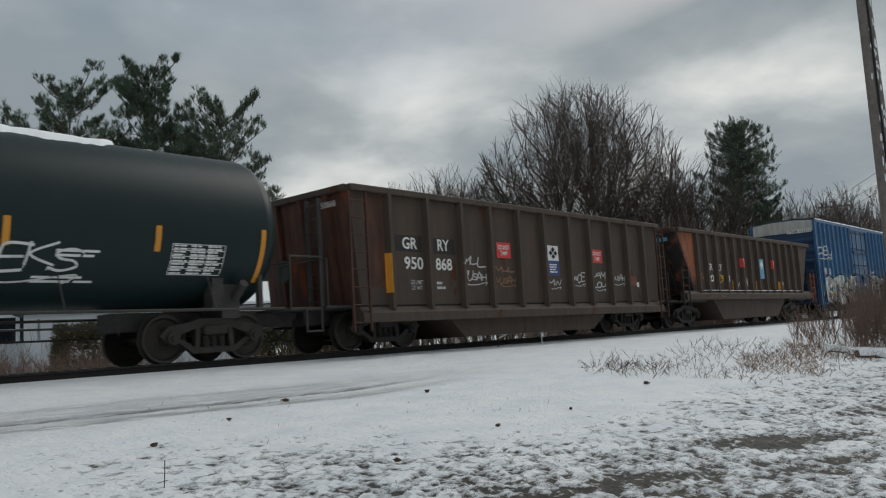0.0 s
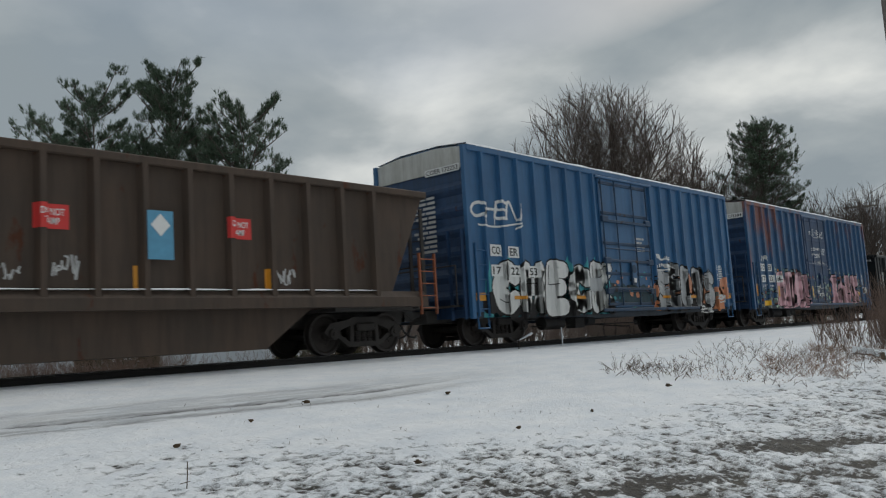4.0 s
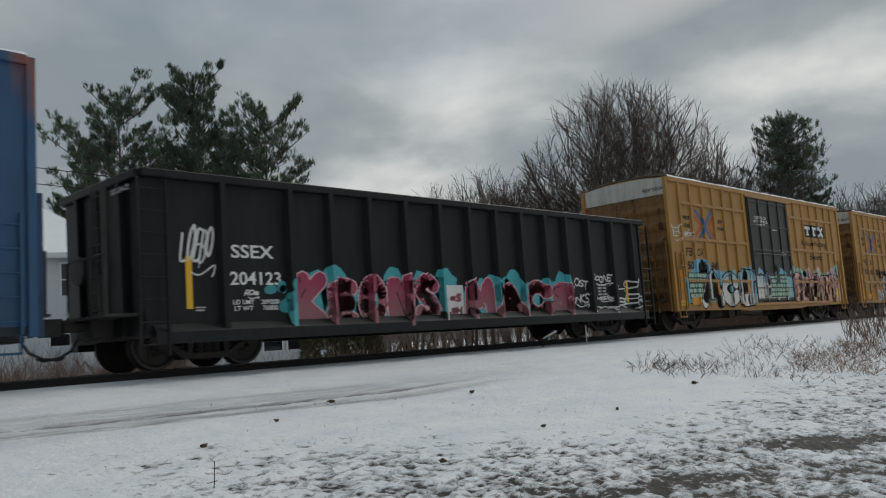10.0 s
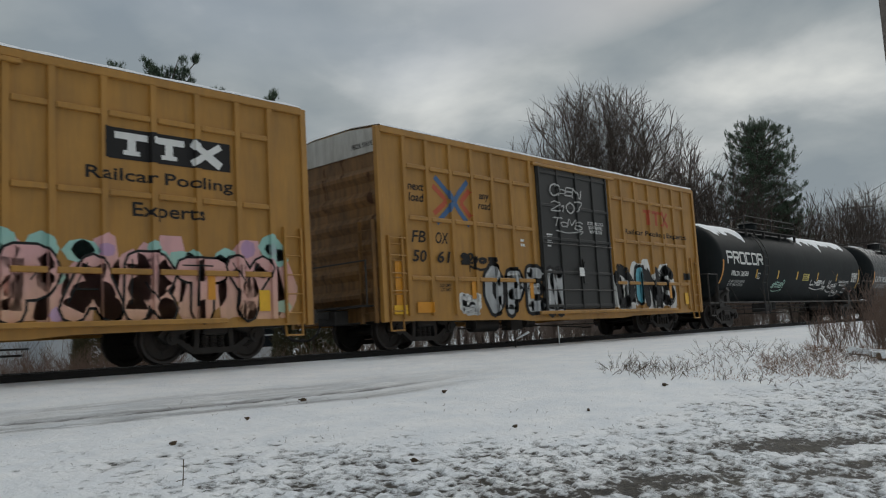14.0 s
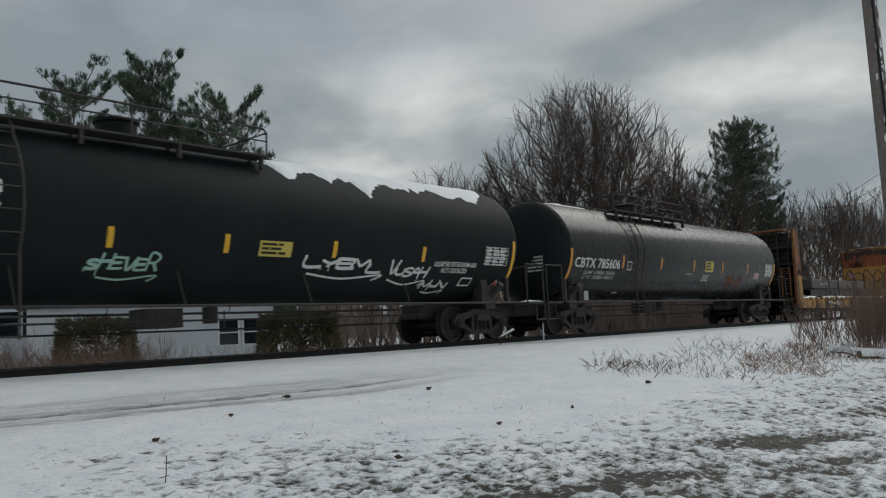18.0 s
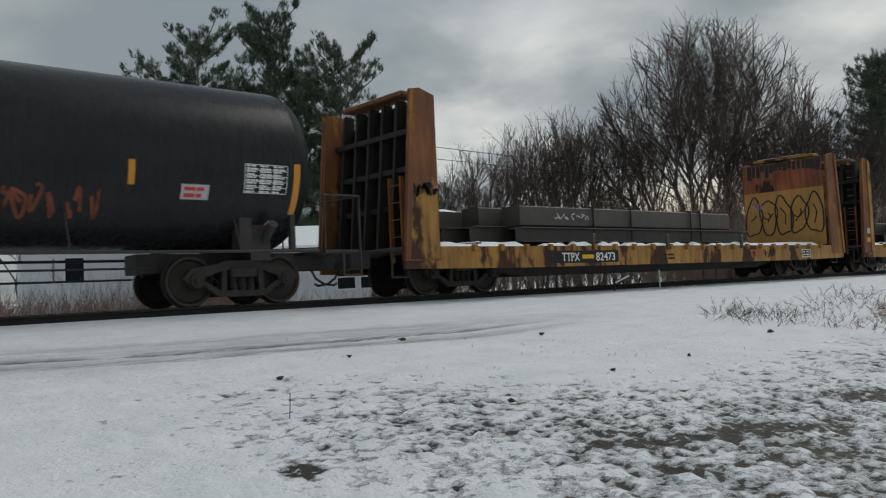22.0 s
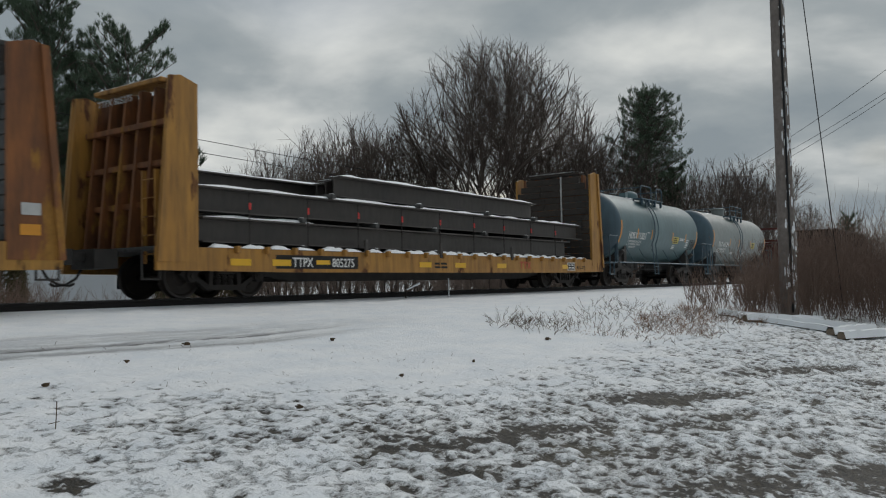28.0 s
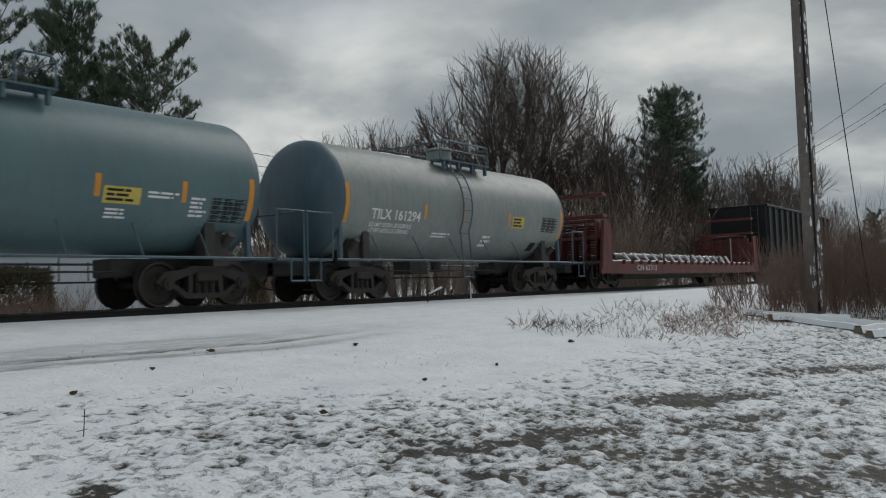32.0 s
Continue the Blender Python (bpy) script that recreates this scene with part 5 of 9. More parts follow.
def letter_paths(text, box, r, inset=0.0, round_off=True, overlap=0.0, jump=0.06):
    """For each letter the lines that draw it, set side by side in the box with a little swing."""
    u0, u1, z0, z1 = box
    du, h = (u1 - u0) / len(text), z1 - z0
    out = []
    for k, ch in enumerate(text):
        if ch not in STROKES:
            continue
        a = u0 + k * du - overlap * du + inset
        wd = du * (1 + 2 * overlap) - 2 * inset
        lo = z0 + inset + h * r.uniform(0, jump)
        hi = z1 - inset - h * r.uniform(0, jump * 2)
        lean = r.uniform(-0.10, 0.14) * wd
        lines = []
        for st in STROKES[ch]:
            pts = [tuple(float(q) for q in p.split(",")) for p in st.split()]
            pts = [(a + x * wd + lean * (y - 0.5), lo + y * (hi - lo)) for x, y in pts]
            lines.append(smooth(pts) if round_off else pts)
        out.append(lines)
    return out


def piece(text, box, surf, fill, car, seed=1, edge="ink", fat=0.12, out=0.035, lift=0.008, shine=None, round_off=True, overlap=0.06):
    """A graffiti piece: fat overlapping letters, each with a dark edge, its fill and a few highlights."""
    r = random.Random(seed)
    w = fat * (box[3] - box[2])
    for k, lines in enumerate(letter_paths(text, box, r, w + out, round_off, overlap)):
        up = lift + 0.0024 * k
        v, f, v2, f2, v3, f3 = [], [], [], [], [], []
        for path in lines:
            fat_line(path, w + out, v, f)
            fat_line(path, w, v2, f2)
            n = len(path)
            a = r.randint(0, max(0, n - 3))
            cut = [(u - w * 0.45, z + w * 0.4) for u, z in path[a:a + max(2, n // 3)]]
            ribbon(cut, 0.013, v3, f3)
        lay("piece_outline", v, f, surf, MAT[edge], car, up)
        lay("piece_fill", v2, f2, surf, MAT[fill], car, up + 0.0012)
        if shine:
            lay("piece_detail", v3, f3, surf, MAT[shine], car, up + 0.0020)


def tag(text, box, surf, mat, car, seed, w=0.02, lift=0.012):
    """A word sprayed in one thin line; lines of text are parted by a slash."""
    r = random.Random(seed)
    u0, u1, z0, z1 = box
    rows = text.split("/")
    h = (z1 - z0) / len(rows)
    v, f = [], []
    for i, word in enumerate(rows):
        b = (u0, u1, z1 - (i + 1) * h + 0.04 * h, z1 - i * h - 0.04 * h)
        for lines in letter_paths(word, b, r, w, True, 0.16, 0.22):
            slant = r.uniform(0.10, 0.30)
            for path in lines:
                path = [(u + (z - b[2]) * slant - 0.1 * h, z) for u, z in path]
                ribbon(path, w * r.uniform(0.75, 1.1), v, f)
                if r.random() < 0.4:
                    u, z = path[-1]
                    ribbon([(u, z), (u, z - r.uniform(0.5, 2.5) * w * 2)], w * 0.35, v, f)
    tail = smooth([(u0 + r.uniform(0.0, 0.3) * (u1 - u0), z0 + r.uniform(-0.1, 0.1) * h), ((u0 + u1) / 2, z0 - 0.12 * h), (u1, z0 + 0.06 * h), (u1 - 0.1 * (u1 - u0), z0 - 0.16 * h)])
    ribbon(tail, w * 0.6, v, f)
    return lay("sprayed_tag", v, f, surf, mat, car, lift)


# ---- running gear ----
WHEEL_R = 0.457
ROLLING = []


def make_wheelset():
    m = M()
    m.cyl((0, -0.95, 0), (0, 0.95, 0), 0.085, 12)
    for s in (-1, 1):
        y = 0.70 * s
        prof = [(y + s * 0.07, 0.10), (y + s * 0.085, 0.15), (y + s * 0.035, 0.20), (y + s * 0.03, 0.36), (y + s * 0.07, 0.395), (y + s * 0.07, WHEEL_R - 0.008),
                (y - s * 0.055, WHEEL_R), (y - s * 0.06, WHEEL_R + 0.028), (y - s * 0.085, WHEEL_R + 0.02), (y - s * 0.085, 0.39), (y - s * 0.03, 0.35), (y - s * 0.03, 0.12)]
        m.lathe(prof, "y", 28)
        for k in range(3):
            w = k * 2.09
            m.box(0.24 * math.cos(w) - 0.03, 0.24 * math.cos(w) + 0.03, y + s * 0.02, y + s * 0.045, 0.24 * math.sin(w) - 0.03, 0.24 * math.sin(w) + 0.03)
    rim = M().lathe([(-0.772, 0.40), (-0.776, 0.405), (-0.776, WHEEL_R - 0.012), (-0.770, WHEEL_R - 0.006)], "y", 28, closed=False)
    return m.mesh("wheelset", MAT["wheel"], True), rim.mesh("tyre_rim", MAT["tread"], True)


def make_truck():
    """Side frames and bolster; the springs and bearing boxes are parts of their own."""
    m = M()
    for s in (-1, 1):
        y = 0.98 * s
        # the frame's members round its two windows and the spring opening
        m.extrude([(-1.14, 0.50), (-0.98, 0.36), (-0.76, 0.38), (-0.72, 0.52), (-0.38, 0.64), (0.38, 0.64), (0.72, 0.52), (0.76, 0.38), (0.98, 0.36), (1.14, 0.50), (0.98, 0.68), (0.5, 0.75), (0.34, 0.81), (-0.34, 0.81), (-0.5, 0.75), (-0.98, 0.68)], y - 0.07, y + 0.07)
        m.extrude([(-0.80, 0.40), (-0.46, 0.16), (0.46, 0.16), (0.80, 0.40), (0.70, 0.44), (0.42, 0.27), (-0.42, 0.27), (-0.70, 0.44)], y - 0.06, y + 0.06)
        for k in (-1, 1):
            m.extrude([(k * 0.33, 0.24), (k * 0.43, 0.24), (k * 0.40, 0.68), (k * 0.30, 0.68)], y - 0.065, y + 0.065)
    m.bevel_box(-0.26, 0.26, -1.12, 1.12, 0.50, 0.68, 0.03)
    m.box(-0.20, 0.20, -0.5, 0.5, 0.68, 0.80)
    for k in (-1, 1):
        m.cyl((k * 0.43, -0.9, 0.33), (k * 0.43, 0.9, 0.33), 0.05, 8)
    coil = [(0.27, 0.07)]
    for i in range(6):
        coil += [(0.28 + i * 0.039, 0.082), (0.300 + i * 0.039, 0.068)]
    springs = M().lathe(coil, "z", 10)
    boxes = M().cyl((0, -0.90, 0), (0, -1.10, 0), 0.125, 14)
    boxes.cyl((0, -1.09, 0), (0, -1.13, 0), 0.06, 8)
    boxes.box(-0.14, 0.14, -0.97, -0.83, 0.09, 0.18)
    return m.mesh("truck", MAT["truck"]), springs.mesh("spring", MAT["truck"], True), boxes.mesh("bearing_box", MAT["truck"], True)


WHEELSET, RIM = make_wheelset()
TRUCK, SPRINGS, BOXES = make_truck()


def make_coupler():
    m = M()
    m.bevel_box(-0.62, -0.05, -0.09, 0.09, 0.76, 0.94, 0.03)
    m.extrude([(-0.05, -0.13), (0.12, -0.17), (0.22, -0.06), (0.10, -0.02), (0.10, 0.06), (0.22, 0.15), (0.02, 0.20), (-0.05, 0.12)], 0.70, 1.0, "z")
    hose = M()
    hose.tube([(-0.5, -0.28, 0.72), (-0.35, -0.30, 0.45), (-0.1, -0.22, 0.33), (0.2, -0.12, 0.30), (0.32, -0.05, 0.34)], 0.025, 7)
    hose.tube([(-0.45, -0.45, 0.9), (-0.2, -0.45, 0.72), (0.1, -0.45, 0.86)], 0.012, 5)
    return m.mesh("coupler", MAT["frame"]), hose.mesh("air_hose", MAT["frame"], True)


COUPLER, HOSE = make_coupler()


def running_gear(car, length, inset=1.6, couple=0.85):
    """Trucks, wheelsets and couplers under a body of that length."""
    for c in (inset, length - inset):
        tr = part("truck", TRUCK, None, car, "", at=pose(c, 0, 0))
        for k in (-0.17, 0, 0.17):
            part("spring", SPRINGS, None, tr, at=pose(k, -0.98, 0))
        for k in (-0.89, 0.89):
            part("bearing_box", BOXES, None, tr, at=pose(k, 0, WHEEL_R))
            part("bearing_box", BOXES, None, tr, at=pose(k, 0, WHEEL_R, 0, 0, 180))
        for k in (-0.89, 0.89):
            ws = part("wheelset", WHEELSET, None, car, at=pose(c + k, 0, WHEEL_R))
            for turn in (0, 180):
                part("tyre_rim", RIM, None, ws, "worn bright tyre rim", at=pose(0, 0, 0, 0, 0, turn))
            ROLLING.append((ws, car, c + k))
    for k, turn in ((-couple + 0.05, 180), (length + couple - 0.05, 0)):
        part("coupler", COUPLER, None, car, at=pose(k, 0, 0, 0, 0, turn))
        part("air_hose", HOSE, None, car, at=pose(k, 0, 0, 0, 0, turn))


def brake_gear(car, u0, u1, z, y=-0.4):
    m = M()
    m.cyl((u0 + 0.5, y, z - 0.22), (u0 + 1.5, y, z - 0.22), 0.19, 14)
    m.box(u0 + 2.0, u0 + 2.5, y - 0.2, y + 0.15, z - 0.4, z - 0.1)
    m.cyl((u0 + 2.8, y, z - 0.2), (u0 + 3.2, y, z - 0.2), 0.15, 12)
    m.tube([(u0, y, z - 0.3), (u1, y, z - 0.32)], 0.018, 5)
    m.tube([(u0 + 1, y + 0.3, z - 0.15), (u1 - 0.4, y + 0.3, z - 0.42), (u1, y + 0.3, z - 0.42)], 0.02, 5)
    part("brake_gear", m, MAT["frame"], car, smooth=True)


def ladder(car, u0, u1, z0, z1, y, rungs, mat, name="ladder"):
    m = M()
    for u in (u0, u1):
        m.box(u - 0.02, u + 0.02, y - 0.06, y, z0, z1)
    for i in range(rungs):
        z = z0 + (i + 0.5) * (z1 - z0) / rungs
        m.cyl((u0, y - 0.04, z), (u1, y - 0.04, z), 0.013, 6)
    part(name, m, mat, car)


def grab_irons(car, u0, u1, zs, y, mat):
    for z in zs:
        m = M()
        m.tube([(u0, y, z), (u0, y - 0.07, z), (u1, y - 0.07, z), (u1, y, z)], 0.011, 5)
        part("grab_iron", m, mat, car)


def end_ladder(car, x, s, y0, y1, z0, z1, rungs, mat):
    m = M()
    for y in (y0, y1):
        m.box(x - 0.05, x + 0.05, y - 0.02, y + 0.02, z0, z1)
    for i in range(rungs):
        z = z0 + (i + 0.5) * (z1 - z0) / rungs
        m.cyl((x + s * 0.04, y0, z), (x + s * 0.04, y1, z), 0.012, 6)
    part("end_ladder", m, mat, car)


def snow_strip(car, u0, u1, y0, y1, z, h, seed, step=0.25, name="snow"):
    """A lumpy strip of settled snow with soft edges."""
    r = random.Random(seed)
    n = max(2, int((u1 - u0) / step))
    m = M()
    k = len(m.v)
    for i in range(n + 1):
        u = u0 + (u1 - u0) * i / n
        hh = h * r.uniform(0.5, 1.15) * (0.25 if i in (0, n) else 1)
        a, b = y0 + r.uniform(0, 0.12) * (y1 - y0), y1 - r.uniform(0, 0.1) * (y1 - y0)
        m.v += [(u, a, z), (u, a + 0.15 * (b - a), z + hh * 0.8), (u, (a + b) / 2, z + hh), (u, b - 0.15 * (b - a), z + hh * 0.8), (u, b, z)]
    for i in range(n):
        for j in range(4):
            q = k + i * 5 + j
            m.f.append((q, q + 1, q + 6, q + 5))
    m.f += [tuple(range(k, k + 5)), tuple(range(k + n * 5, k + n * 5 + 5))[::-1]]
    return part(name, m, MAT["snow"], car, "settled snow", True)


# ---- box cars ----
def box_car(label, length, posts, door, mat, end_mat, door_mat, group, grid=False, hard=None, roof_z=5.03, sill_z=0.74, sill_mat=None):
    """A high box car: side sheets with outside posts, plug door, corrugated ends and roof."""
    car = thing("box_car", label, "freight car", group)
    y = 1.6
    hard = hard or door_mat
    m = M()
    m.box(0.0, length, -y, y, sill_z + 0.12, roof_z - 0.10)
    part("body", m, mat, car)
    top = M().bevel_box(-0.02, length + 0.02, -y - 0.075, -y + 0.02, roof_z - 0.13, roof_z + 0.02, 0.015)
    part("top_rail", top, mat, car)
    top = M().bevel_box(-0.02, length + 0.02, y - 0.02, y + 0.075, roof_z - 0.13, roof_z + 0.02, 0.015)
    part("top_rail", top, mat, car)
    for s in (-1, 1):
        sill = M().extrude([(0.0, sill_z + 0.16), (0.0, sill_z + 0.02), (door[0] - 1.2, sill_z - 0.04), (door[0] - 0.5, sill_z - 0.09), (door[1] + 0.5, sill_z - 0.09), (door[1] + 1.2, sill_z - 0.04), (length, sill_z + 0.02), (length, sill_z + 0.16)], min(s * (y - 0.05), s * (y + 0.003)), max(s * (y - 0.05), s * (y + 0.003)))
        part("side_sill", sill, sill_mat or mat, car)
    roof = M()
    prof = [(-y - 0.06, roof_z), (-0.7, roof_z + 0.10), (0, roof_z + 0.13), (0.7, roof_z + 0.10), (y + 0.06, roof_z)]
    roof.extrude(prof + [(p[0], p[1] - 0.05) for p in prof[::-1]], 0, length, "x")
    part("roof", roof, mat, car)
    sn = M()
    r = random.Random(len(label))
    n = 40
    for i in range(n + 1):
        u = length * i / n
        h = r.uniform(0.03, 0.065)
        sn.v += [(u, -y - 0.07, roof_z + 0.022), (u, -y - 0.055, roof_z + 0.02 + h), (u, -0.7, roof_z + 0.115 + h), (u, 0.7, roof_z + 0.115 + h), (u, y, roof_z + h)]
    for i in range(n):
        for j in range(4):
            sn.f.append((i * 5 + j, i * 5 + j + 1, i * 5 + j + 6, i * 5 + j + 5))
    part("roof_snow", sn, MAT["snow"], car, "thin old snow", True)
    foot, crown, deep = (0.06, 0.035, 0.10) if not grid else (0.07, 0.055, 0.06)
    pm = M().extrude([(-foot, 0), (-crown, -deep), (crown, -deep), (foot, 0)], sill_z + 0.13, roof_z - 0.12, "z").mesh("side_post", mat)
    for u in posts:
        prof = [(-foot, 0), (-crown, -deep), (crown, -deep), (foot, 0)]
        part("side_post", M().extrude([(u + a, b - y) for a, b in prof], sill_z + 0.13, roof_z - 0.12, "z"), mat, car)
        part("side_post", pm, None, car, at=pose(u, y, 0, 0, 0, 180))
    half = (door[1] - door[0]) / 2
    surf = Side(-y, [(u, foot, crown, deep) for u in posts] + [((door[0] + door[1]) / 2, half + 0.012, half, 0.058)])
    # plug door with its rails, bars and handles
    d0, d1 = door
    dr = part("plug_door", M().bevel_box(d0, d1, -y - 0.055, -y + 0.02, sill_z + 0.2, roof_z - 0.2, 0.015), door_mat, car, "plug door with lock bars")
    for i in range(5):
        z = sill_z + 0.3 + i * (roof_z - sill_z - 0.65) / 4
        part("door_rib", M().bevel_box(d0 + 0.02, d1 - 0.02, -y - 0.085, -y - 0.05, z - 0.045, z + 0.045, 0.012), hard, dr)
    for k in (0.02, 0.30, 0.67, 0.97) if not grid else (0.02, 0.26, 0.52, 0.76, 0.97):
        u = d0 + k * (d1 - d0)
        if grid:
            part("door_post", M().bevel_box(u - 0.04, u + 0.04, -y - 0.10, -y - 0.05, sill_z + 0.22, roof_z - 0.22, 0.012), door_mat, dr)
        else:
            part("lock_bar", M().cyl((u, -y - 0.11, sill_z + 0.25), (u, -y - 0.11, roof_z - 0.25), 0.022, 8), hard, dr)
    part("door_track", M().bevel_box(d0 - 0.3, min(length, d1 + (d1 - d0) + 0.3), -y - 0.13, -y - 0.01, sill_z + 0.08, sill_z + 0.17, 0.012), hard if not grid else mat, car)
    part("door_track", M().bevel_box(d0 - 0.2, min(length, d1 + 0.4), -y - 0.12, -y - 0.01, roof_z - 0.22, roof_z - 0.14, 0.012), mat, car)
    gear = M()
    mid = d0 + 0.56 * (d1 - d0)
    gear.cyl((mid, -y - 0.16, 2.05), (mid, -y - 0.11, 2.05), 0.13, 16)
    gear.box(mid - 0.12, mid + 0.12, -y - 0.13, -y - 0.08, 1.55, 2.25)
    gear.tube([(d0 + 0.05, -y - 0.12, 2.65), (d1 - 0.05, -y - 0.12, 2.65)], 0.018, 6)
    gear.tube([(d0 + 0.05, -y - 0.12, 1.35), (d1 - 0.05, -y - 0.12, 1.35)], 0.018, 6)
    part("lock_gear", gear, hard, dr)
    # ends: pressed corrugations, white cap plate, ladder, brake platform
    for s, x in ((-1, 0.0), (1, length)):
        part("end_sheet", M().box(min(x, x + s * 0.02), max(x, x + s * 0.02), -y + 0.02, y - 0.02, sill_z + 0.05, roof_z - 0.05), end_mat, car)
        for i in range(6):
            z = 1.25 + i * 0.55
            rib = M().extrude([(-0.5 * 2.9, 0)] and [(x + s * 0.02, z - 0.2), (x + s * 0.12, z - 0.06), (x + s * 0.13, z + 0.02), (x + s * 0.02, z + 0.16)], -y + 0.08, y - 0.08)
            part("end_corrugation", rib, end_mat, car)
        cap = M().extrude([(-y + 0.02, roof_z - 0.55), (y - 0.02, roof_z - 0.55), (y - 0.02, roof_z - 0.02), (0.7, roof_z + 0.08), (-0.7, roof_z + 0.08), (-y + 0.02, roof_z - 0.02)], x + s * 0.03, x + s * 0.06, "x")
        part("end_cap_plate", cap, MAT["white_panel"], car, "white painted end panel")
        for e in (-1, 1):
            post = M().bevel_box(min(x, x + s * 0.14), max(x, x + s * 0.14), e * y - 0.06, e * y + 0.06, sill_z, roof_z, 0.01)
            part("corner_post", post, mat, car)
        end_ladder(car, x + s * 0.22, s, -y + 0.1, -y + 0.55, sill_z, 2.9, 5, end_mat)
        st = M()
        st.box(min(x + s * 0.05, x + s * 0.45), max(x + s * 0.05, x + s * 0.45), -1.3, 1.3, 0.98, 1.02)
        st.tube([(x + s * 0.35, -1.35, 1.0), (x + s * 0.35, -1.35, 2.0), (x + s * 0.35, 1.2, 2.0), (x + s * 0.35, 1.2, 1.0)], 0.018, 6)
        part("end_platform", st, MAT["frame"], car)
    for u0, u1 in ((0.10, 0.50), (length - 0.50, length - 0.10)):
        ladder(car, u0, u1, sill_z + 0.05, 2.55, -y - 0.02, 5, mat)
        stp = M().tube([(u0, -y, sill_z + 0.05), (u0, -y - 0.02, 0.42), (u1, -y - 0.02, 0.42), (u1, -y, sill_z + 0.05)], 0.02, 6)
        part("sill_step", stp, mat, car)
    fr = M()
    fr.bevel_box(-0.4, length + 0.4, -0.32, 0.32, 0.62, 0.95, 0.02)
    for u in np.linspace(0.4, length - 0.4, 9):
        fr.box(u - 0.06, u + 0.06, -1.5, 1.5, 0.72, 0.90)
    part("underframe", fr, MAT["frame"], car)
    brake_gear(car, d0 - 2.2, d1 + 1.0, 0.72)
    running_gear(car, length, 1.75)
    return car, surf


def rust_streaked():
    """Blue paint whose upper panels have peeled to orange primer and rust in long vertical tongues."""
    m, nt, b, co = base_mat("peeling_blue_paint")
    sep = node(nt, "ShaderNodeSeparateXYZ")
    nt.links.new(co, sep.inputs[0])
    fade = ramp_node(nt, noise_node(nt, co, 1.4, 5), 0.35, 0.7)
    col = mix_node(nt, fade, (0.024, 0.090, 0.195), (0.020, 0.070, 0.155))
    high = math_node(nt, "MULTIPLY", math_node(nt, "SUBTRACT", sep.outputs[2], 2.9), 0.065)
    tongue = math_node(nt, "ADD", noise_node(nt, co, 1.0, 7, (2.0, 2.0, 0.4), 0.6, (4, 0, 0)), high)
    far = math_node(nt, "MAXIMUM", math_node(nt, "MULTIPLY", math_node(nt, "SUBTRACT", 6.6, sep.outputs[0]), 0.030), math_node(nt, "MULTIPLY", math_node(nt, "SUBTRACT", sep.outputs[0], 9.5), 0.012))
    tongue = math_node(nt, "ADD", tongue, math_node(nt, "SUBTRACT", far, 0.12))
    fac = math_node(nt, "MULTIPLY", ramp_node(nt, tongue, 0.58, 0.74), 0.9)
    col = mix_node(nt, fac, col, mix_node(nt, noise_node(nt, co, 6, 6), (0.30, 0.095, 0.05), (0.14, 0.06, 0.045)))
    st = noise_node(nt, co, 2.6, 6, (3, 3, 0.35))
    col = mix_node(nt, math_node(nt, "MULTIPLY", ramp_node(nt, st, 0.45, 0.8), 0.35), col, (0.03, 0.032, 0.036))
    put(nt, col, b.inputs["Base Color"])
    put(nt, math_node(nt, "ADD", math_node(nt, "MULTIPLY", fac, 0.25), 0.42), b.inputs["Roughness"])
    bump(nt, b, noise_node(nt, co, 14, 6), 0.15, 0.008)
    return m


def sooty_rust():
    """Bare orange rust, burnt black low down on the end sheets."""
    m, nt, b, co = base_mat("burnt_orange_rust")
    sep = node(nt, "ShaderNodeSeparateXYZ")
    nt.links.new(co, sep.inputs[0])
    col = mix_node(nt, ramp_node(nt, noise_node(nt, co, 2.0, 7, (1.5, 1.5, 0.5), 0.65), 0.35, 0.7), (0.36, 0.105, 0.038), (0.13, 0.045, 0.025))
    low = math_node(nt, "MULTIPLY", math_node(nt, "SUBTRACT", 3.0, sep.outputs[2]), 0.30)
    side = math_node(nt, "MULTIPLY", math_node(nt, "SUBTRACT", 0.62, sep.outputs[0]), 0.55)
    burn = math_node(nt, "ADD", noise_node(nt, co, 1.5, 6, (1, 1, 0.7), 0.6, (2, 0, 1)), math_node(nt, "ADD", low, side))
    col = mix_node(nt, ramp_node(nt, burn, 0.50, 0.68), col, (0.02, 0.017, 0.015))
    put(nt, col, b.inputs["Base Color"])
    b.inputs["Roughness"].default_value = 0.75
    bump(nt, b, noise_node(nt, co, 14, 6), 0.25, 0.01)
    return m


MAT["soot_rust"] = sooty_rust()
MAT["blue_rust"] = rust_streaked()
MAT["white_panel"] = paint("dirty_white_paint", (0.58, 0.58, 0.55), (0.45, 0.44, 0.40), (0.2, 0.12, 0.07), 0.72, (0.16, 0.13, 0.10), 0.5, 0.6, 0.4)
CARS = []


def add_car(car, a):
    CARS.append((car, a))


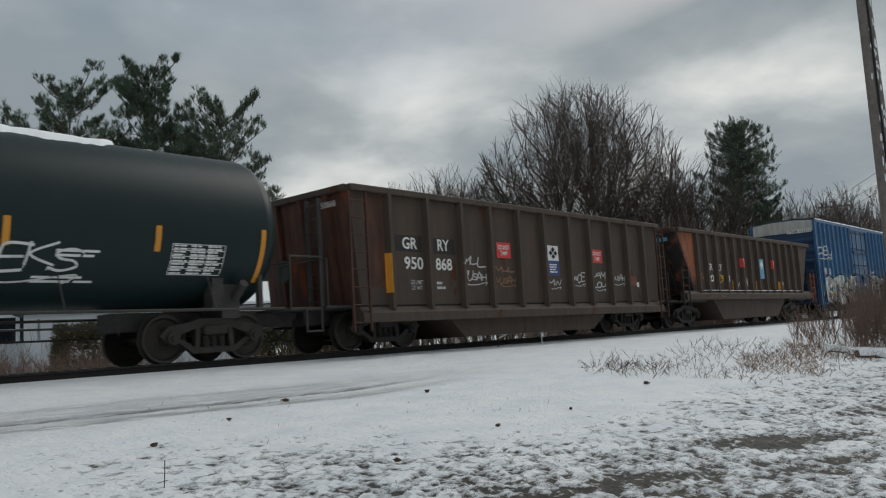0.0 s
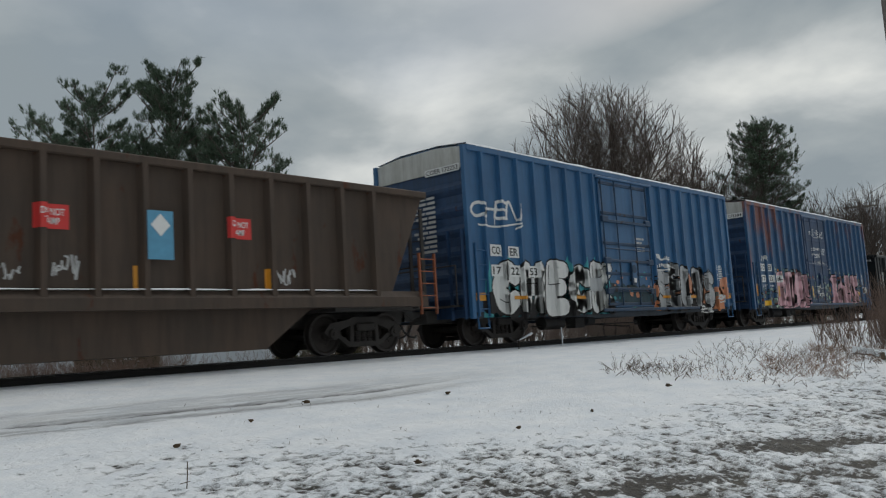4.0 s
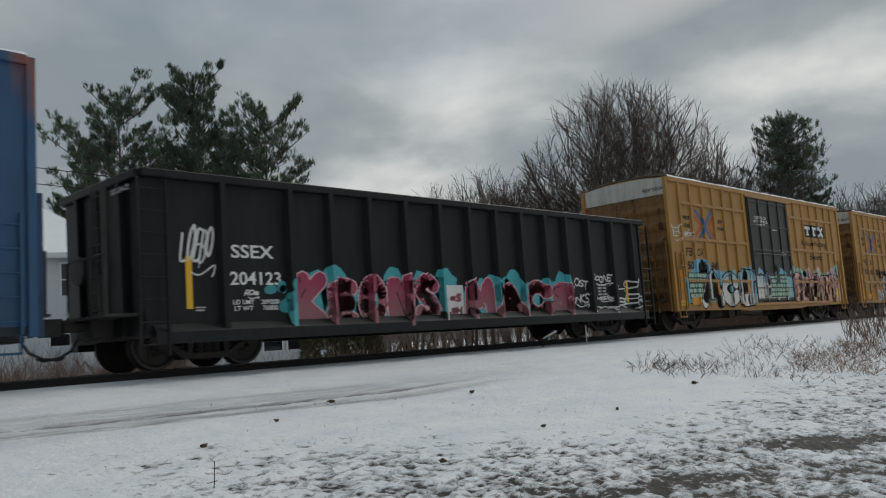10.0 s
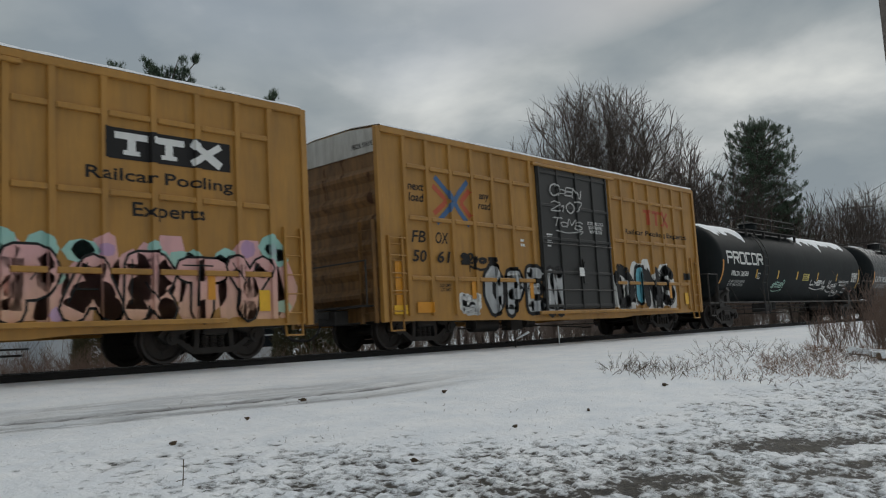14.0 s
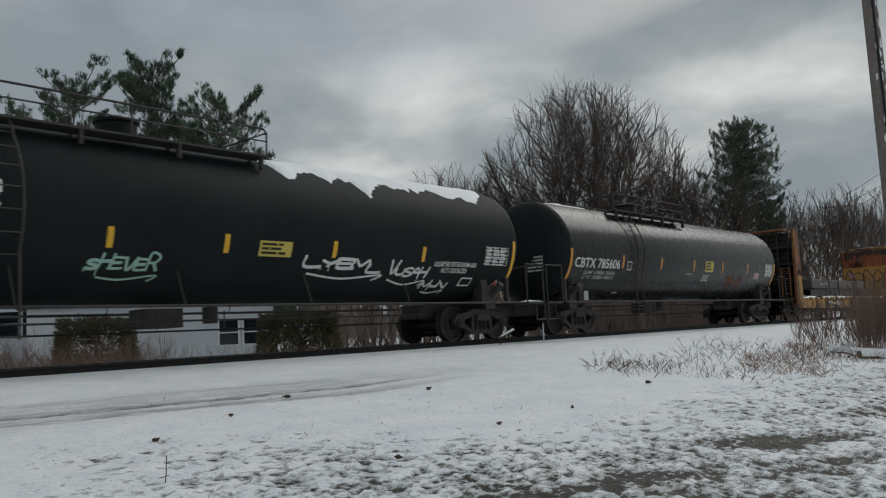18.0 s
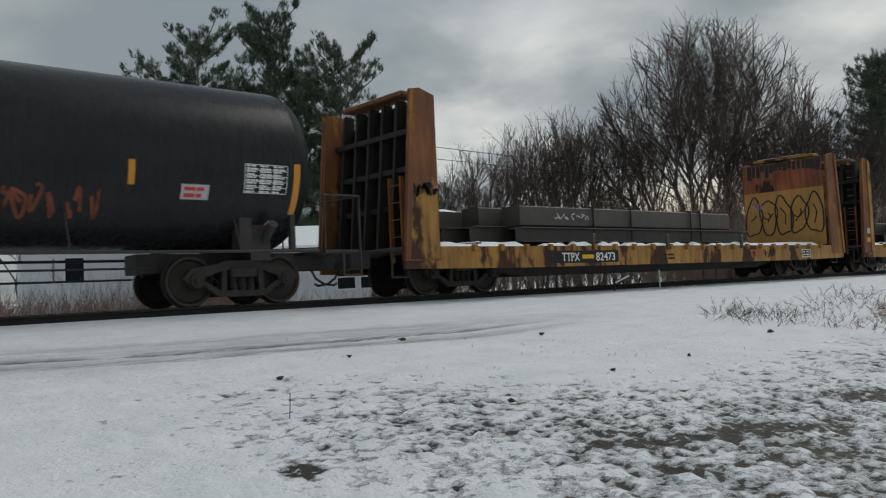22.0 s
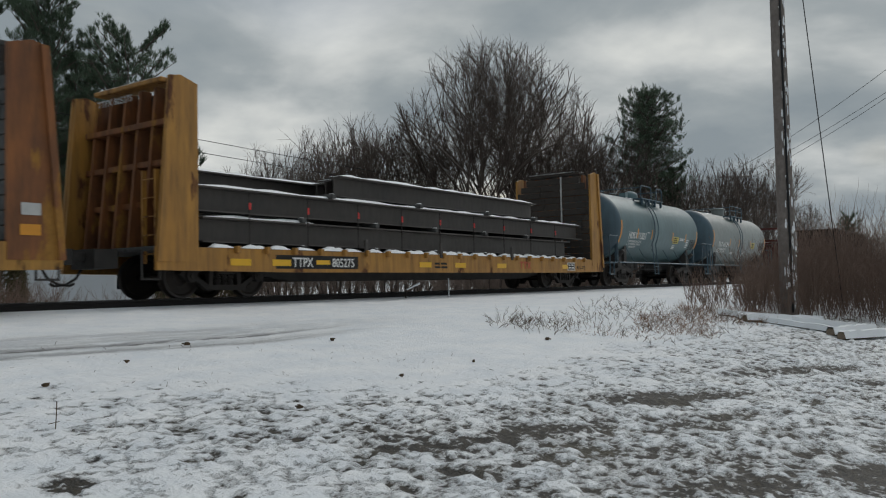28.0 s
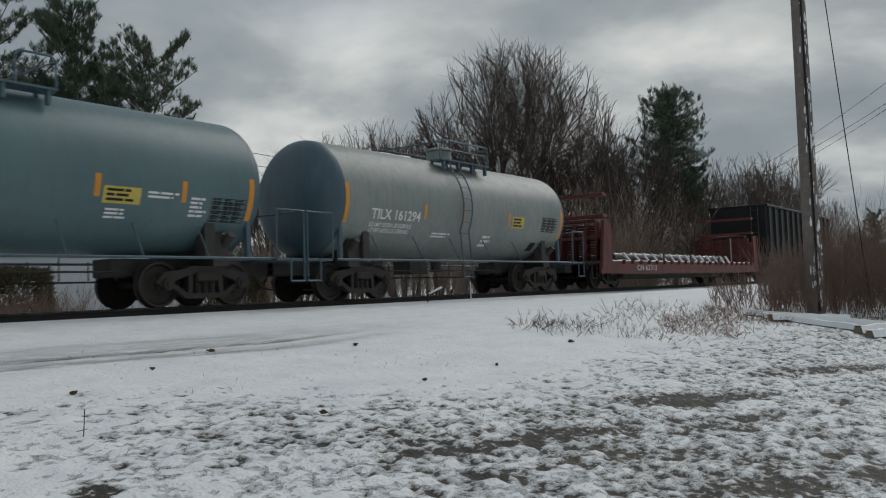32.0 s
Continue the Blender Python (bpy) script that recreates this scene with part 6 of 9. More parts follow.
def blue_cars():
    p1 = [0.54, 1.27, 2.01, 2.75, 3.53, 4.30, 5.06, 5.75, 9.20, 9.92, 10.69, 11.40, 12.22, 12.94, 13.71, 14.5]
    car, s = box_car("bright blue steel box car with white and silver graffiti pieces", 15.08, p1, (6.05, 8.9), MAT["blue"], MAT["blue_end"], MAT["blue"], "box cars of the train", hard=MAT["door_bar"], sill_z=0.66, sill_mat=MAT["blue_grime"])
    for z in (1.35, 2.28, 3.55):
        for u in (6.12, 8.72):
            part("hinge_block", M().bevel_box(u - 0.10, u + 0.22, -1.76, -1.66, z - 0.09, z + 0.09, 0.02), MAT["door_bar"], car)
    for z in (1.42, 2.28, 3.5):
        part("lock_rail", M().bevel_box(6.2, 8.8, -1.745, -1.68, z - 0.04, z + 0.04, 0.012), MAT["door_bar"], car)
    cloud((6.1, 8.85, 0.95, 1.6), Side(-1.656), MAT["teal_grime"], car, 15, 12, 0.4, 0.005)
    dots((6.1, 8.85, 1.0, 2.0), Side(-1.656), [MAT["teal"], MAT["ink"], MAT["g_orange"]], car, 17, 9, 0.05, 0.011)
    add_car(car, 44.26)
    cloud((0.5, 6.3, 0.68, 2.45), s, MAT["teal"], car, 3, 22, 0.35, spiky=True)
    cloud((9.0, 14.6, 0.72, 1.9), s, MAT["g_orange"], car, 4, 14, 0.36)
    cloud((0.4, 6.5, 0.64, 1.3), s, MAT["ink"], car, 6, 14, 0.3, 0.007)
    piece("CHECK", (0.75, 6.4, 0.60, 2.36), s, "g_white", car, 5, fat=0.135, out=0.045, shine="ink", round_off=False, overlap=0.08)
    cloud((9.2, 13.5, 0.68, 1.1), s, MAT["truck"], car, 9, 12, 0.3, 0.007)
    piece("SELVS", (9.15, 13.6, 0.70, 2.36), s, "g_grey", car, 8, fat=0.115, out=0.055, shine="g_white", overlap=0.07)
    dots((0.4, 14.6, 0.75, 1.5), s, [MAT["teal"], MAT["g_orange"]], car, 12, 14, 0.10, 0.006)
    tag("OHEN", (0.1, 2.05, 3.1, 3.85), s, MAT["g_white"], car, 61, 0.04)
    tag("RUN/LINES", (9.25, 10.25, 2.1, 2.62), s, MAT["g_white"], car, 62, 0.035, 0.03)
    tag("ROM", (13.7, 14.4, 1.0, 1.3), s, MAT["g_white"], car, 63, 0.035, 0.03)
    tag("ROMG!", (12.2, 13.3, 0.64, 0.88), s, MAT["g_white"], car, 64, 0.026, 0.03)
    for u, z, w, t in ((0.72, 2.24, 0.46, "CO"), (1.46, 2.22, 0.46, "ER"), (0.72, 1.72, 0.46, "17"), (1.46, 1.72, 0.46, "22"), (2.27, 1.72, 0.46, "53")):
        panel((u, u + w, z, z + 0.30), s, MAT["white"], car, "number_plate_panel", 0.022)
        write(t, (u + 0.06, u + w - 0.06, z + 0.05, z + 0.25), s, MAT["ink"], car, 0.026)
    for u in (1.6, 4.5, 9.6, 11.6):
        panel((u, u + 0.45, 1.13, 1.22), s, MAT["orange_tape"], car, "reflector", 0.024)
    for u in (0.05, 14.6):
        panel((u, u + 0.38, 1.1, 1.3), s, MAT["orange_tape"], car, "reflector", 0.024)
    panel((5.2, 5.75, 1.35, 1.75), s, MAT["g_grey"], car, "routing_board", 0.024)
    panel((7.55, 7.8, 1.75, 2.3), Side(-1.74), MAT["blue"], car, "lock_plate")
    panel((7.6, 7.75, 1.62, 1.76), Side(-1.74), MAT["white"], car, "label", 0.012)
    bars((13.75, 14.45, 1.75, 2.35), 9, s, MAT["white"], car, 4, cols=2)
    bars((8.0, 8.7, 2.6, 3.1), 4, Side(-1.655), MAT["dull_white"], car, 5)
    panel((-1.45, -0.25, 4.42, 4.60), EndFace(-0.075), MAT["white"], car, "number_panel")
    write("COER 172253", (-1.40, -0.30, 4.45, 4.57), EndFace(-0.075), MAT["ink"], car, 0.008)
    bars((-0.6, 0.3, 2.4, 3.9), 12, EndFace(-0.14), MAT["dull_white"], car, 8)

    p2 = [0.69, 1.45, 2.15, 2.91, 3.67, 4.41, 5.17, 5.86, 9.2, 9.84, 10.48, 11.13, 11.82, 12.54, 13.14, 13.93, 14.65]
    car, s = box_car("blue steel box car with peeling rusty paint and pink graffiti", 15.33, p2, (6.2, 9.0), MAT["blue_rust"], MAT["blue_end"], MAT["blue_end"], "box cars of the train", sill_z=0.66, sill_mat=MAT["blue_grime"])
    add_car(car, 61.45)
    pebbles = [MAT["g_mint"], MAT["pebble_grey"], MAT["pebble_red"], MAT["pebble_teal"], MAT["pebble_grey"]]
    for b, su, sd, n in (((0.3, 2.7, 0.72, 1.5), s, 21, 12), ((2.3, 6.3, 0.75, 2.35), s, 22, 26), ((9.0, 14.3, 0.80, 2.35), s, 23, 30), ((6.3, 8.9, 0.90, 2.1), Side(-1.656), 27, 14)):
        dots(b, su, pebbles, car, sd, n, 0.062, 0.006, edge=MAT["ink"])
    dots((2.4, 6.2, 1.6, 2.35), s, [MAT["orange_tape"], MAT["g_white"]], car, 29, 6, 0.05, 0.0095)
    cloud((2.6, 6.15, 0.66, 1.2), s, MAT["g_pink"], car, 24, 12, 0.35, 0.007)
    cloud((9.3, 13.2, 0.76, 1.15), s, MAT["g_pink"], car, 25, 10, 0.32, 0.007)
    piece("RMUR", (2.5, 6.2, 0.62, 2.3), s, "g_pink", car, 26, fat=0.135, out=0.04, shine="ink", round_off=False, overlap=0.08)
    piece("TABK", (9.15, 13.4, 0.72, 2.3), s, "g_pink", car, 28, fat=0.135, out=0.05, shine="ink", round_off=False, overlap=0.08)
    d = Side(-1.69)
    tag("YOUR TRENDY", (6.75, 8.6, 3.95, 4.3), d, MAT["g_white"], car, 71, 0.018)
    tag("SOME/KNOW", (6.9, 7.9, 3.0, 3.5), d, MAT["g_white"], car, 72, 0.02)
    tag("LOKI ARE YOU", (6.9, 8.5, 2.65, 2.85), d, MAT["dull_white"], car, 73, 0.016)
    tag("US/PLE", (7.1, 8.0, 1.2, 1.8), d, MAT["g_white"], car, 74, 0.03)
    write("CLOSE AND LOCK\nDOORS BEFORE\nMOVING CAR", (7.95, 8.75, 3.12, 3.42), d, MAT["white"], car)
    scrawl((8.95, 9.4, 2.35, 2.7), s, MAT["g_white"], car, 75, 4, 0.03)
    scrawl((1.0, 1.5, 2.62, 2.9), s, MAT["g_white"], car, 76, 4, 0.03)
    for u, z, t in ((0.87, 2.22, "CO"), (1.63, 2.22, "ER"), (0.87, 1.76, "17"), (1.65, 1.76, "23"), (2.48, 1.76, "04")):
        panel((u, u + 0.46, z, z + 0.30), s, MAT["white"], car, "number_plate_panel", 0.024)
        write(t, (u + 0.06, u + 0.40, z + 0.05, z + 0.25), s, MAT["ink"], car, 0.028)
    write("LD LMT\nLT WT", (0.95, 1.4, 1.45, 1.66), s, MAT["white"], car)
    write("214400\n1600", (1.68, 2.1, 1.45, 1.66), s, MAT["white"], car)
    for u in (2.6, 4.55, 6.45, 8.85, 10.6, 12.0):
        panel((u, u + 0.12, 1.15, 1.62), s if not 6.2 < u < 9 else d, MAT["yellow_tape"], car, "reflector", 0.026)
    panel((0.25, 0.42, 1.2, 1.68), s, MAT["orange_tape"], car, "reflector", 0.02)
    panel((0.98, 1.45, 0.80, 1.0), s, MAT["yellow_tape"], car, "yellow_label", 0.02)
    panel((13.15, 13.75, 1.18, 1.38), s, MAT["yellow_tape"], car, "yellow_label", 0.02)
    panel((14.1, 14.62, 1.3, 1.62), s, MAT["white"], car, "label", 0.02)
    panel((14.14, 14.58, 1.34, 1.58), s, MAT["ink"], car, "label", 0.024)
    bars((14.0, 14.6, 1.75, 2.3), 8, s, MAT["white"], car, 14, cols=2)
    panel((-1.5, -0.3, 4.40, 4.60), EndFace(-0.075), MAT["white"], car, "number_panel")
    write("COER 172304", (-1.45, -0.35, 4.44, 4.56), EndFace(-0.075), MAT["ink"], car, 0.008)
    write("EXCESS HEIGHT CAR", (-0.35, 0.65, 4.72, 4.80), EndFace(-0.062), MAT["ink"], car)
    for z in (2.55, 3.1, 3.65):
        bars((-0.4, 0.4, z, z + 0.22), 3, EndFace(-0.14), MAT["dull_white"], car, 8)


def yellow_cars():
    posts = [0.72, 1.49, 2.32, 3.13, 3.93, 4.72, 5.60, 9.75, 10.45, 11.31, 12.20, 13.06, 13.91, 14.65]
    for k, (label, a) in enumerate((("ochre yellow box car with blue, white and peach graffiti", 96.6), ("ochre yellow box car with grey and black graffiti", 114.26))):
        car, s = box_car(label, 15.42, posts, (5.9, 9.57), MAT["yellow"], MAT["yellow_end"], MAT["door_black"], "box cars of the train", True, sill_z=0.61)
        add_car(car, a)
        edges = [(0.79, 1.42), (1.56, 2.25), (2.39, 3.06), (3.20, 3.86), (4.0, 4.65), (4.79, 5.53)]
        for z in (4.22, 3.0, 1.60):
            for u0, u1 in edges:
                part("side_girt", M().bevel_box(u0, u1, -1.668, -1.6, z - 0.05, z + 0.05, 0.012), MAT["yellow"], car)
        for z in (4.28, 2.92, 1.6):
            for u0, u1 in ((9.82, 10.38), (10.52, 11.24), (11.38, 12.13), (12.27, 12.99), (13.13, 13.84), (13.98, 14.58)):
                part("side_girt", M().bevel_box(u0, u1, -1.668, -1.6, z - 0.05, z + 0.05, 0.012), MAT["yellow"], car)
        write("next\nload", (0.84, 1.38, 3.40, 3.84), s, MAT["ink"], car, 0.006, 0.02, 0.15)
        write("any\nroad", (3.36, 3.86, 3.40, 3.80), s, MAT["ink"], car, 0.006, 0.02, 0.15)
        # crossed arrows of the emblem
        v, f = [], []
        ribbon([(1.70, 3.84), (2.10, 3.56), (2.14, 3.50), (2.10, 3.44), (1.70, 3.16)], 0.066, v, f)
        lay("emblem_red", v, f, s, MAT["logo_red"], car)
        v, f = [], []
        ribbon([(3.04, 3.84), (2.74, 3.56), (2.70, 3.50), (2.74, 3.44), (3.04, 3.16)], 0.066, v, f)
        lay("emblem_red", v, f, s, MAT["logo_red"], car)
        v, f = [], []
        ribbon([(1.78, 4.06), (2.26, 3.68), (2.36, 3.50), (2.26, 3.32), (1.78, 2.94)], 0.066, v, f)
        lay("emblem_blue", v, f, s, MAT["logo_blue"], car, 0.007)
        v, f = [], []
        ribbon([(2.98, 4.06), (2.58, 3.68), (2.46, 3.50), (2.58, 3.32), (2.98, 2.94)], 0.066, v, f)
        lay("emblem_blue", v, f, s, MAT["logo_blue"], car, 0.007)
        write("FB", (0.88, 1.36, 2.44, 2.72), s, MAT["ink"], car, shear=0.2)
        write("OX", (1.70, 2.16, 2.44, 2.72), s, MAT["ink"], car, shear=0.2)
        for u, t in zip((0.86, 1.70, 2.55), ("50", "53", "34") if k == 0 else ("50", "61", "92")):
            write(t, (u, u + 0.48, 1.98, 2.26), s, MAT["ink"], car, 0.03, shear=0.2)
        d = Side(-1.66, [(5.9 + q * 3.67, 0.05, 0.042, 0.045) for q in (0.26, 0.52, 0.76)])
        if k == 0:
            panel((11.32, 13.76, 3.52, 4.06), s, MAT["ink"], car, "name_panel", 0.006)
            for u in (11.5, 12.2, 12.95):
                v, f = [], []
                if u < 12.9:
                    ribbon([(u, 3.93), (u + 0.6, 3.93)], 0.06, v, f)
                    ribbon([(u + 0.3, 3.93), (u + 0.3, 3.62)], 0.075, v, f)
                    ribbon([(u + 0.15, 3.64), (u + 0.45, 3.64)], 0.04, v, f)
                else:
                    ribbon([(u, 3.98), (u + 0.6, 3.6)], 0.08, v, f)
                    ribbon([(u, 3.6), (u + 0.6, 3.98)], 0.06, v, f)
                lay("name_shape", v, f, s, MAT["white"], car, 0.012)
            write("Railcar Pooling", (11.0, 13.8, 3.08, 3.36), s, MAT["ink"], car, 0.006)
            write("Experts", (11.8, 13.2, 2.48, 2.80), s, MAT["ink"], car, 0.006)
            write("CLOSE AND LOCK\nBOTH DOORS BEFORE\nMOVING CAR", (6.35, 7.6, 3.72, 4.12), d, MAT["white"], car, 0.008)
            bars((8.0, 8.7, 3.62, 3.68), 1, d, MAT["white"], car, 3)
            bars((8.6, 9.3, 2.62, 2.78), 3, d, MAT["dull_white"], car, 4)
            cloud((0.5, 5.8, 0.85, 2.25), s, MAT["g_sky"], car, 31, 16, 0.5, 0.006)
            cloud((5.9, 9.4, 0.85, 2.05), d, MAT["g_sky"], car, 32, 9, 0.4, 0.006)
            cloud((9.5, 15.1, 0.75, 2.15), s, MAT["g_peach"], car, 33, 14, 0.4, 0.006)
            dots((9.6, 15.0, 0.8, 2.1), s, [MAT["g_violet"], MAT["g_mint"]], car, 36, 6, 0.16, 0.008)
            # stacked blocks of the green wall
            r = random.Random(9)
            for u0, u1, su in ((0.75, 2.2, s), (6.4, 8.9, d)):
                for j in range(6):
                    z = 0.85 + j * 0.17
                    u = u0 + (j % 2) * 0.15
                    v, f, vo, fo = [], [], [], []
                    while u < u1:
                        w = r.uniform(0.25, 0.42)
                        n = len(v)
                        v += [(u + .02, z + .02), (u + w - .02, z + .02), (u + w - .02, z + .15), (u + .02, z + .15)]
                        f.append((n, n + 1, n + 2, n + 3))
                        u += w
                    lay("painted_blocks", v, f, su, MAT["g_mint"], car, 0.014)
                panel((u0, u1, 0.84, 1.88), su, MAT["ink"], car, "painted_joints", 0.010)
            piece("ACE", (1.8, 5.95, 0.58, 2.14), s, "g_ice", car, 34, fat=0.14, out=0.05, lift=0.016, shine="ink", overlap=0.09)
            piece("HO", (5.95, 7.3, 0.80, 2.05), d, "g_ice", car, 35, fat=0.12, out=0.035, lift=0.016)
            piece("PARTY", (9.6, 14.6, 0.66, 2.04), s, "g_peach", car, 37, fat=0.15, out=0.045, lift=0.012, shine="ink", round_off=False)
            dots((9.5, 15.0, 1.7, 2.25), s, [MAT["g_mint"]], car, 38, 14, 0.2, 0.008)
            tag("NEEK", (0.08, 0.66, 3.0, 3.6), s, MAT["g_white"], car, 81, 0.017)
            tag("NEEK", (0.82, 1.46, 3.05, 3.36), s, MAT["g_white"], car, 82, 0.016)
        else:
            write("Railcar Pooling Experts", (10.55, 14.7, 3.12, 3.34), s, MAT["ink"], car, 0.006)
            v, f = [], []
            for u in (11.85, 12.45):
                ribbon([(u, 4.0), (u + 0.5, 4.0)], 0.05, v, f)
                ribbon([(u + 0.25, 4.0), (u + 0.25, 3.55)], 0.07, v, f)
            ribbon([(13.0, 4.03), (13.5, 3.55)], 0.07, v, f)
            ribbon([(13.0, 3.55), (13.5, 4.03)], 0.05, v, f)
            lay("name_shape", v, f, s, MAT["logo_red"], car, 0.008)
            write("CLOSE AND LOCK\nDOORS BEFORE\nMOVING CAR", (8.3, 9.2, 3.05, 3.4), d, MAT["white"], car, 0.008)
            tag("OPEN/2107/TOMS", (6.5, 8.0, 3.05, 4.45), d, MAT["dull_white"], car, 91, 0.022, 0.03)
            cloud((9.7, 13.6, 0.75, 2.3), s, MAT["g_white"], car, 41, 11, 0.4, 0.006)
            piece("OPEN", (3.35, 6.85, 0.58, 2.08), s, "g_grey", car, 42, fat=0.095, out=0.10, lift=0.012, shine="g_white", round_off=False)
            piece("D", (9.7, 10.9, 0.80, 2.25), s, "ink", car, 43, fat=0.10, out=0.03, lift=0.012)
            piece("I", (10.85, 11.65, 0.85, 2.3), s, "g_cyan", car, 44, fat=0.16, out=0.09, lift=0.012)
            piece("NS", (11.55, 13.6, 0.80, 2.25), s, "ink", car, 45, fat=0.10, out=0.03, lift=0.012)
            tag("2107", (2.6, 3.9, 1.9, 2.35), s, MAT["ink"], car, 92, 0.05)
            cloud((2.45, 3.15, 0.72, 1.25), s, MAT["g_white"], car, 93, 4, 0.2)
            tag("ROM/OPEN", (2.5, 3.1, 0.75, 1.25), s, MAT["dull_white"], car, 93, 0.025)
            bars((5.05, 5.3, 2.5, 2.75), 2, s, MAT["white"], car, 7)
            bars((6.2, 6.5, 2.55, 2.95), 5, d, MAT["white"], car, 8)
            panel((7.55, 7.8, 1.75, 2.0), Side(-1.77), MAT["white"], car, "label")
            panel((14.35, 14.7, 1.75, 1.98), s, MAT["ink"], car, "label", 0.02)
        write("LD LMT\nLT WT", (1.75, 2.15, 1.3, 1.48), s, MAT["ink"], car, 0.03)
        panel((0.28, 0.5, 0.85, 2.0), s, MAT["orange_tape"], car, "reflector", 0.03)
        panel((0.95, 1.45, 0.80, 1.05), s, MAT["orange_tape"], car, "orange_label", 0.035)
        panel((0.2, 0.62, 0.78, 0.98), s, MAT["yellow_tape"], car, "yellow_label", 0.035)
        panel((14.3, 14.55, 0.9, 1.3), s, MAT["yellow_tape"], car, "yellow_label", 0.035)
        for u in (2.9, 5.3, 13.2):
            panel((u, u + 0.16, 1.12, 1.55), s, MAT["orange_tape"], car, "reflector", 0.03)
        write("FBOX 505334" if k == 0 else "FBOX 506192", (-1.5, -0.75, 4.62, 4.74), EndFace(-0.062), MAT["ink"], car)
        grab_irons(car, 0.12, 0.6, (1.3, 1.7, 2.1, 2.5), -1.62, MAT["yellow"])


# ---- gondolas ----
def gondola(label, length, top, floor, posts, mat, end_mat, slope, sill, belly, group="gondolas of the train", deep=0.14):
    """An open high-sided car; slope: how far each end leans in towards its foot."""
    car = thing("gondola", label, "freight car", group)
    y = 1.6
    sl = slope
    def side_poly(u0, u1):
        return [(sl, floor), (length - sl, floor), (length, top), (0, top)]
    for s in (-1, 1):
        part("side_sheet", M().extrude(side_poly(0, length), s * (y - 0.05), s * y), mat, car)
        part("top_chord", M().bevel_box(-0.03, length + 0.03, min(s * (y - 0.1), s * (y + 0.13)), max(s * (y - 0.1), s * (y + 0.13)), top - 0.07, top + 0.08, 0.02), mat, car)
        part("side_sill", M().extrude([(s * (y - 0.1), sill + 0.28), (s * (y + 0.02), sill + 0.28), (s * (y + 0.16), sill + 0.14), (s * (y + 0.16), sill - 0.06), (s * (y - 0.1), sill - 0.06)], 0.15, length - 0.15, "x"), mat, car)
    pm = M().extrude([(-0.10, 0), (-0.05, -deep), (0.05, -deep), (0.10, 0)], floor - 0.1, top - 0.05, "z").mesh("side_post", mat)
    for u in posts:
        part("side_post", pm, None, car, at=pose(u, -y, 0))
        part("side_post", pm, None, car, at=pose(u, y, 0, 0, 0, 180))
    for e, (xt, xb) in enumerate(((0.0, sl), (length, length - sl))):
        s = -1 if e == 0 else 1
        part("end_sheet", M().extrude([(xt, top), (xb, floor), (xb - s * 0.06, floor), (xt - s * 0.06, top)], -y + 0.05, y - 0.05), end_mat, car)
        for yy in (-0.9, 0.0, 0.9):
            part("end_rib", M().extrude([(xt, top - 0.05), (xt + s * 0.10, top - 0.05), (xb + s * 0.10, floor), (xb, floor)], yy - 0.06, yy + 0.06), end_mat, car)
        part("end_chord", M().bevel_box(min(xt, xt + s * 0.12), max(xt, xt + s * 0.12), -y, y, top - 0.07, top + 0.08, 0.02), mat, car)
    part("floor_plate", M().box(sl, length - sl, -y + 0.05, y - 0.05, floor - 0.05, floor), MAT["frame"], car)
    fr = M().bevel_box(-0.35, length + 0.35, -0.35, 0.35, 0.62, 0.98, 0.02)
    fr.box(0.3, 2.6, -1.4, 1.4, 0.92, 1.0)
    fr.box(length - 2.6, length - 0.3, -1.4, 1.4, 0.92, 1.0)
    part("underframe", fr, MAT["frame"], car)
    if belly:
        part("belly", M().extrude([(2.9, floor), (length - 2.9, floor), (length - 4.4, belly), (3.9, belly)], -1.45, 1.45), mat, car, "sagging hopper belly")
    surf = Side(-y, [(u, 0.10, 0.05, deep) for u in posts])
    running_gear(car, length, 1.5)
    for x, s in ((0.12, -1), (length - 0.12, 1)):
        ladder(car, x - 0.25 if s < 0 else x - 0.25, x + 0.25, sill - 0.25, 2.2 if sl > 0.6 else top - 0.1, -y - 0.12, 5 if sl > 0.6 else 8, end_mat)
        end_ladder(car, x + s * 0.55, s, -1.1, -0.7, 0.95, top - 0.2, 8, MAT["frame"])
        pl = M().box(min(x, x + s * 0.7), max(x, x + s * 0.7), -1.4, 1.4, 0.95, 1.0)
        pl.tube([(x + s * 0.65, -1.4, 1.0), (x + s * 0.65, -1.4, 2.0), (x + s * 0.65, 0.2, 2.0), (x + s * 0.65, 0.2, 1.0)], 0.018, 5)
        pl.cyl((x + s * 0.3, 0.5, 1.9), (x + s * 0.36, 0.5, 1.9), 0.27, 16)
        part("end_platform", pl, MAT["frame"], car)
    return car, surf


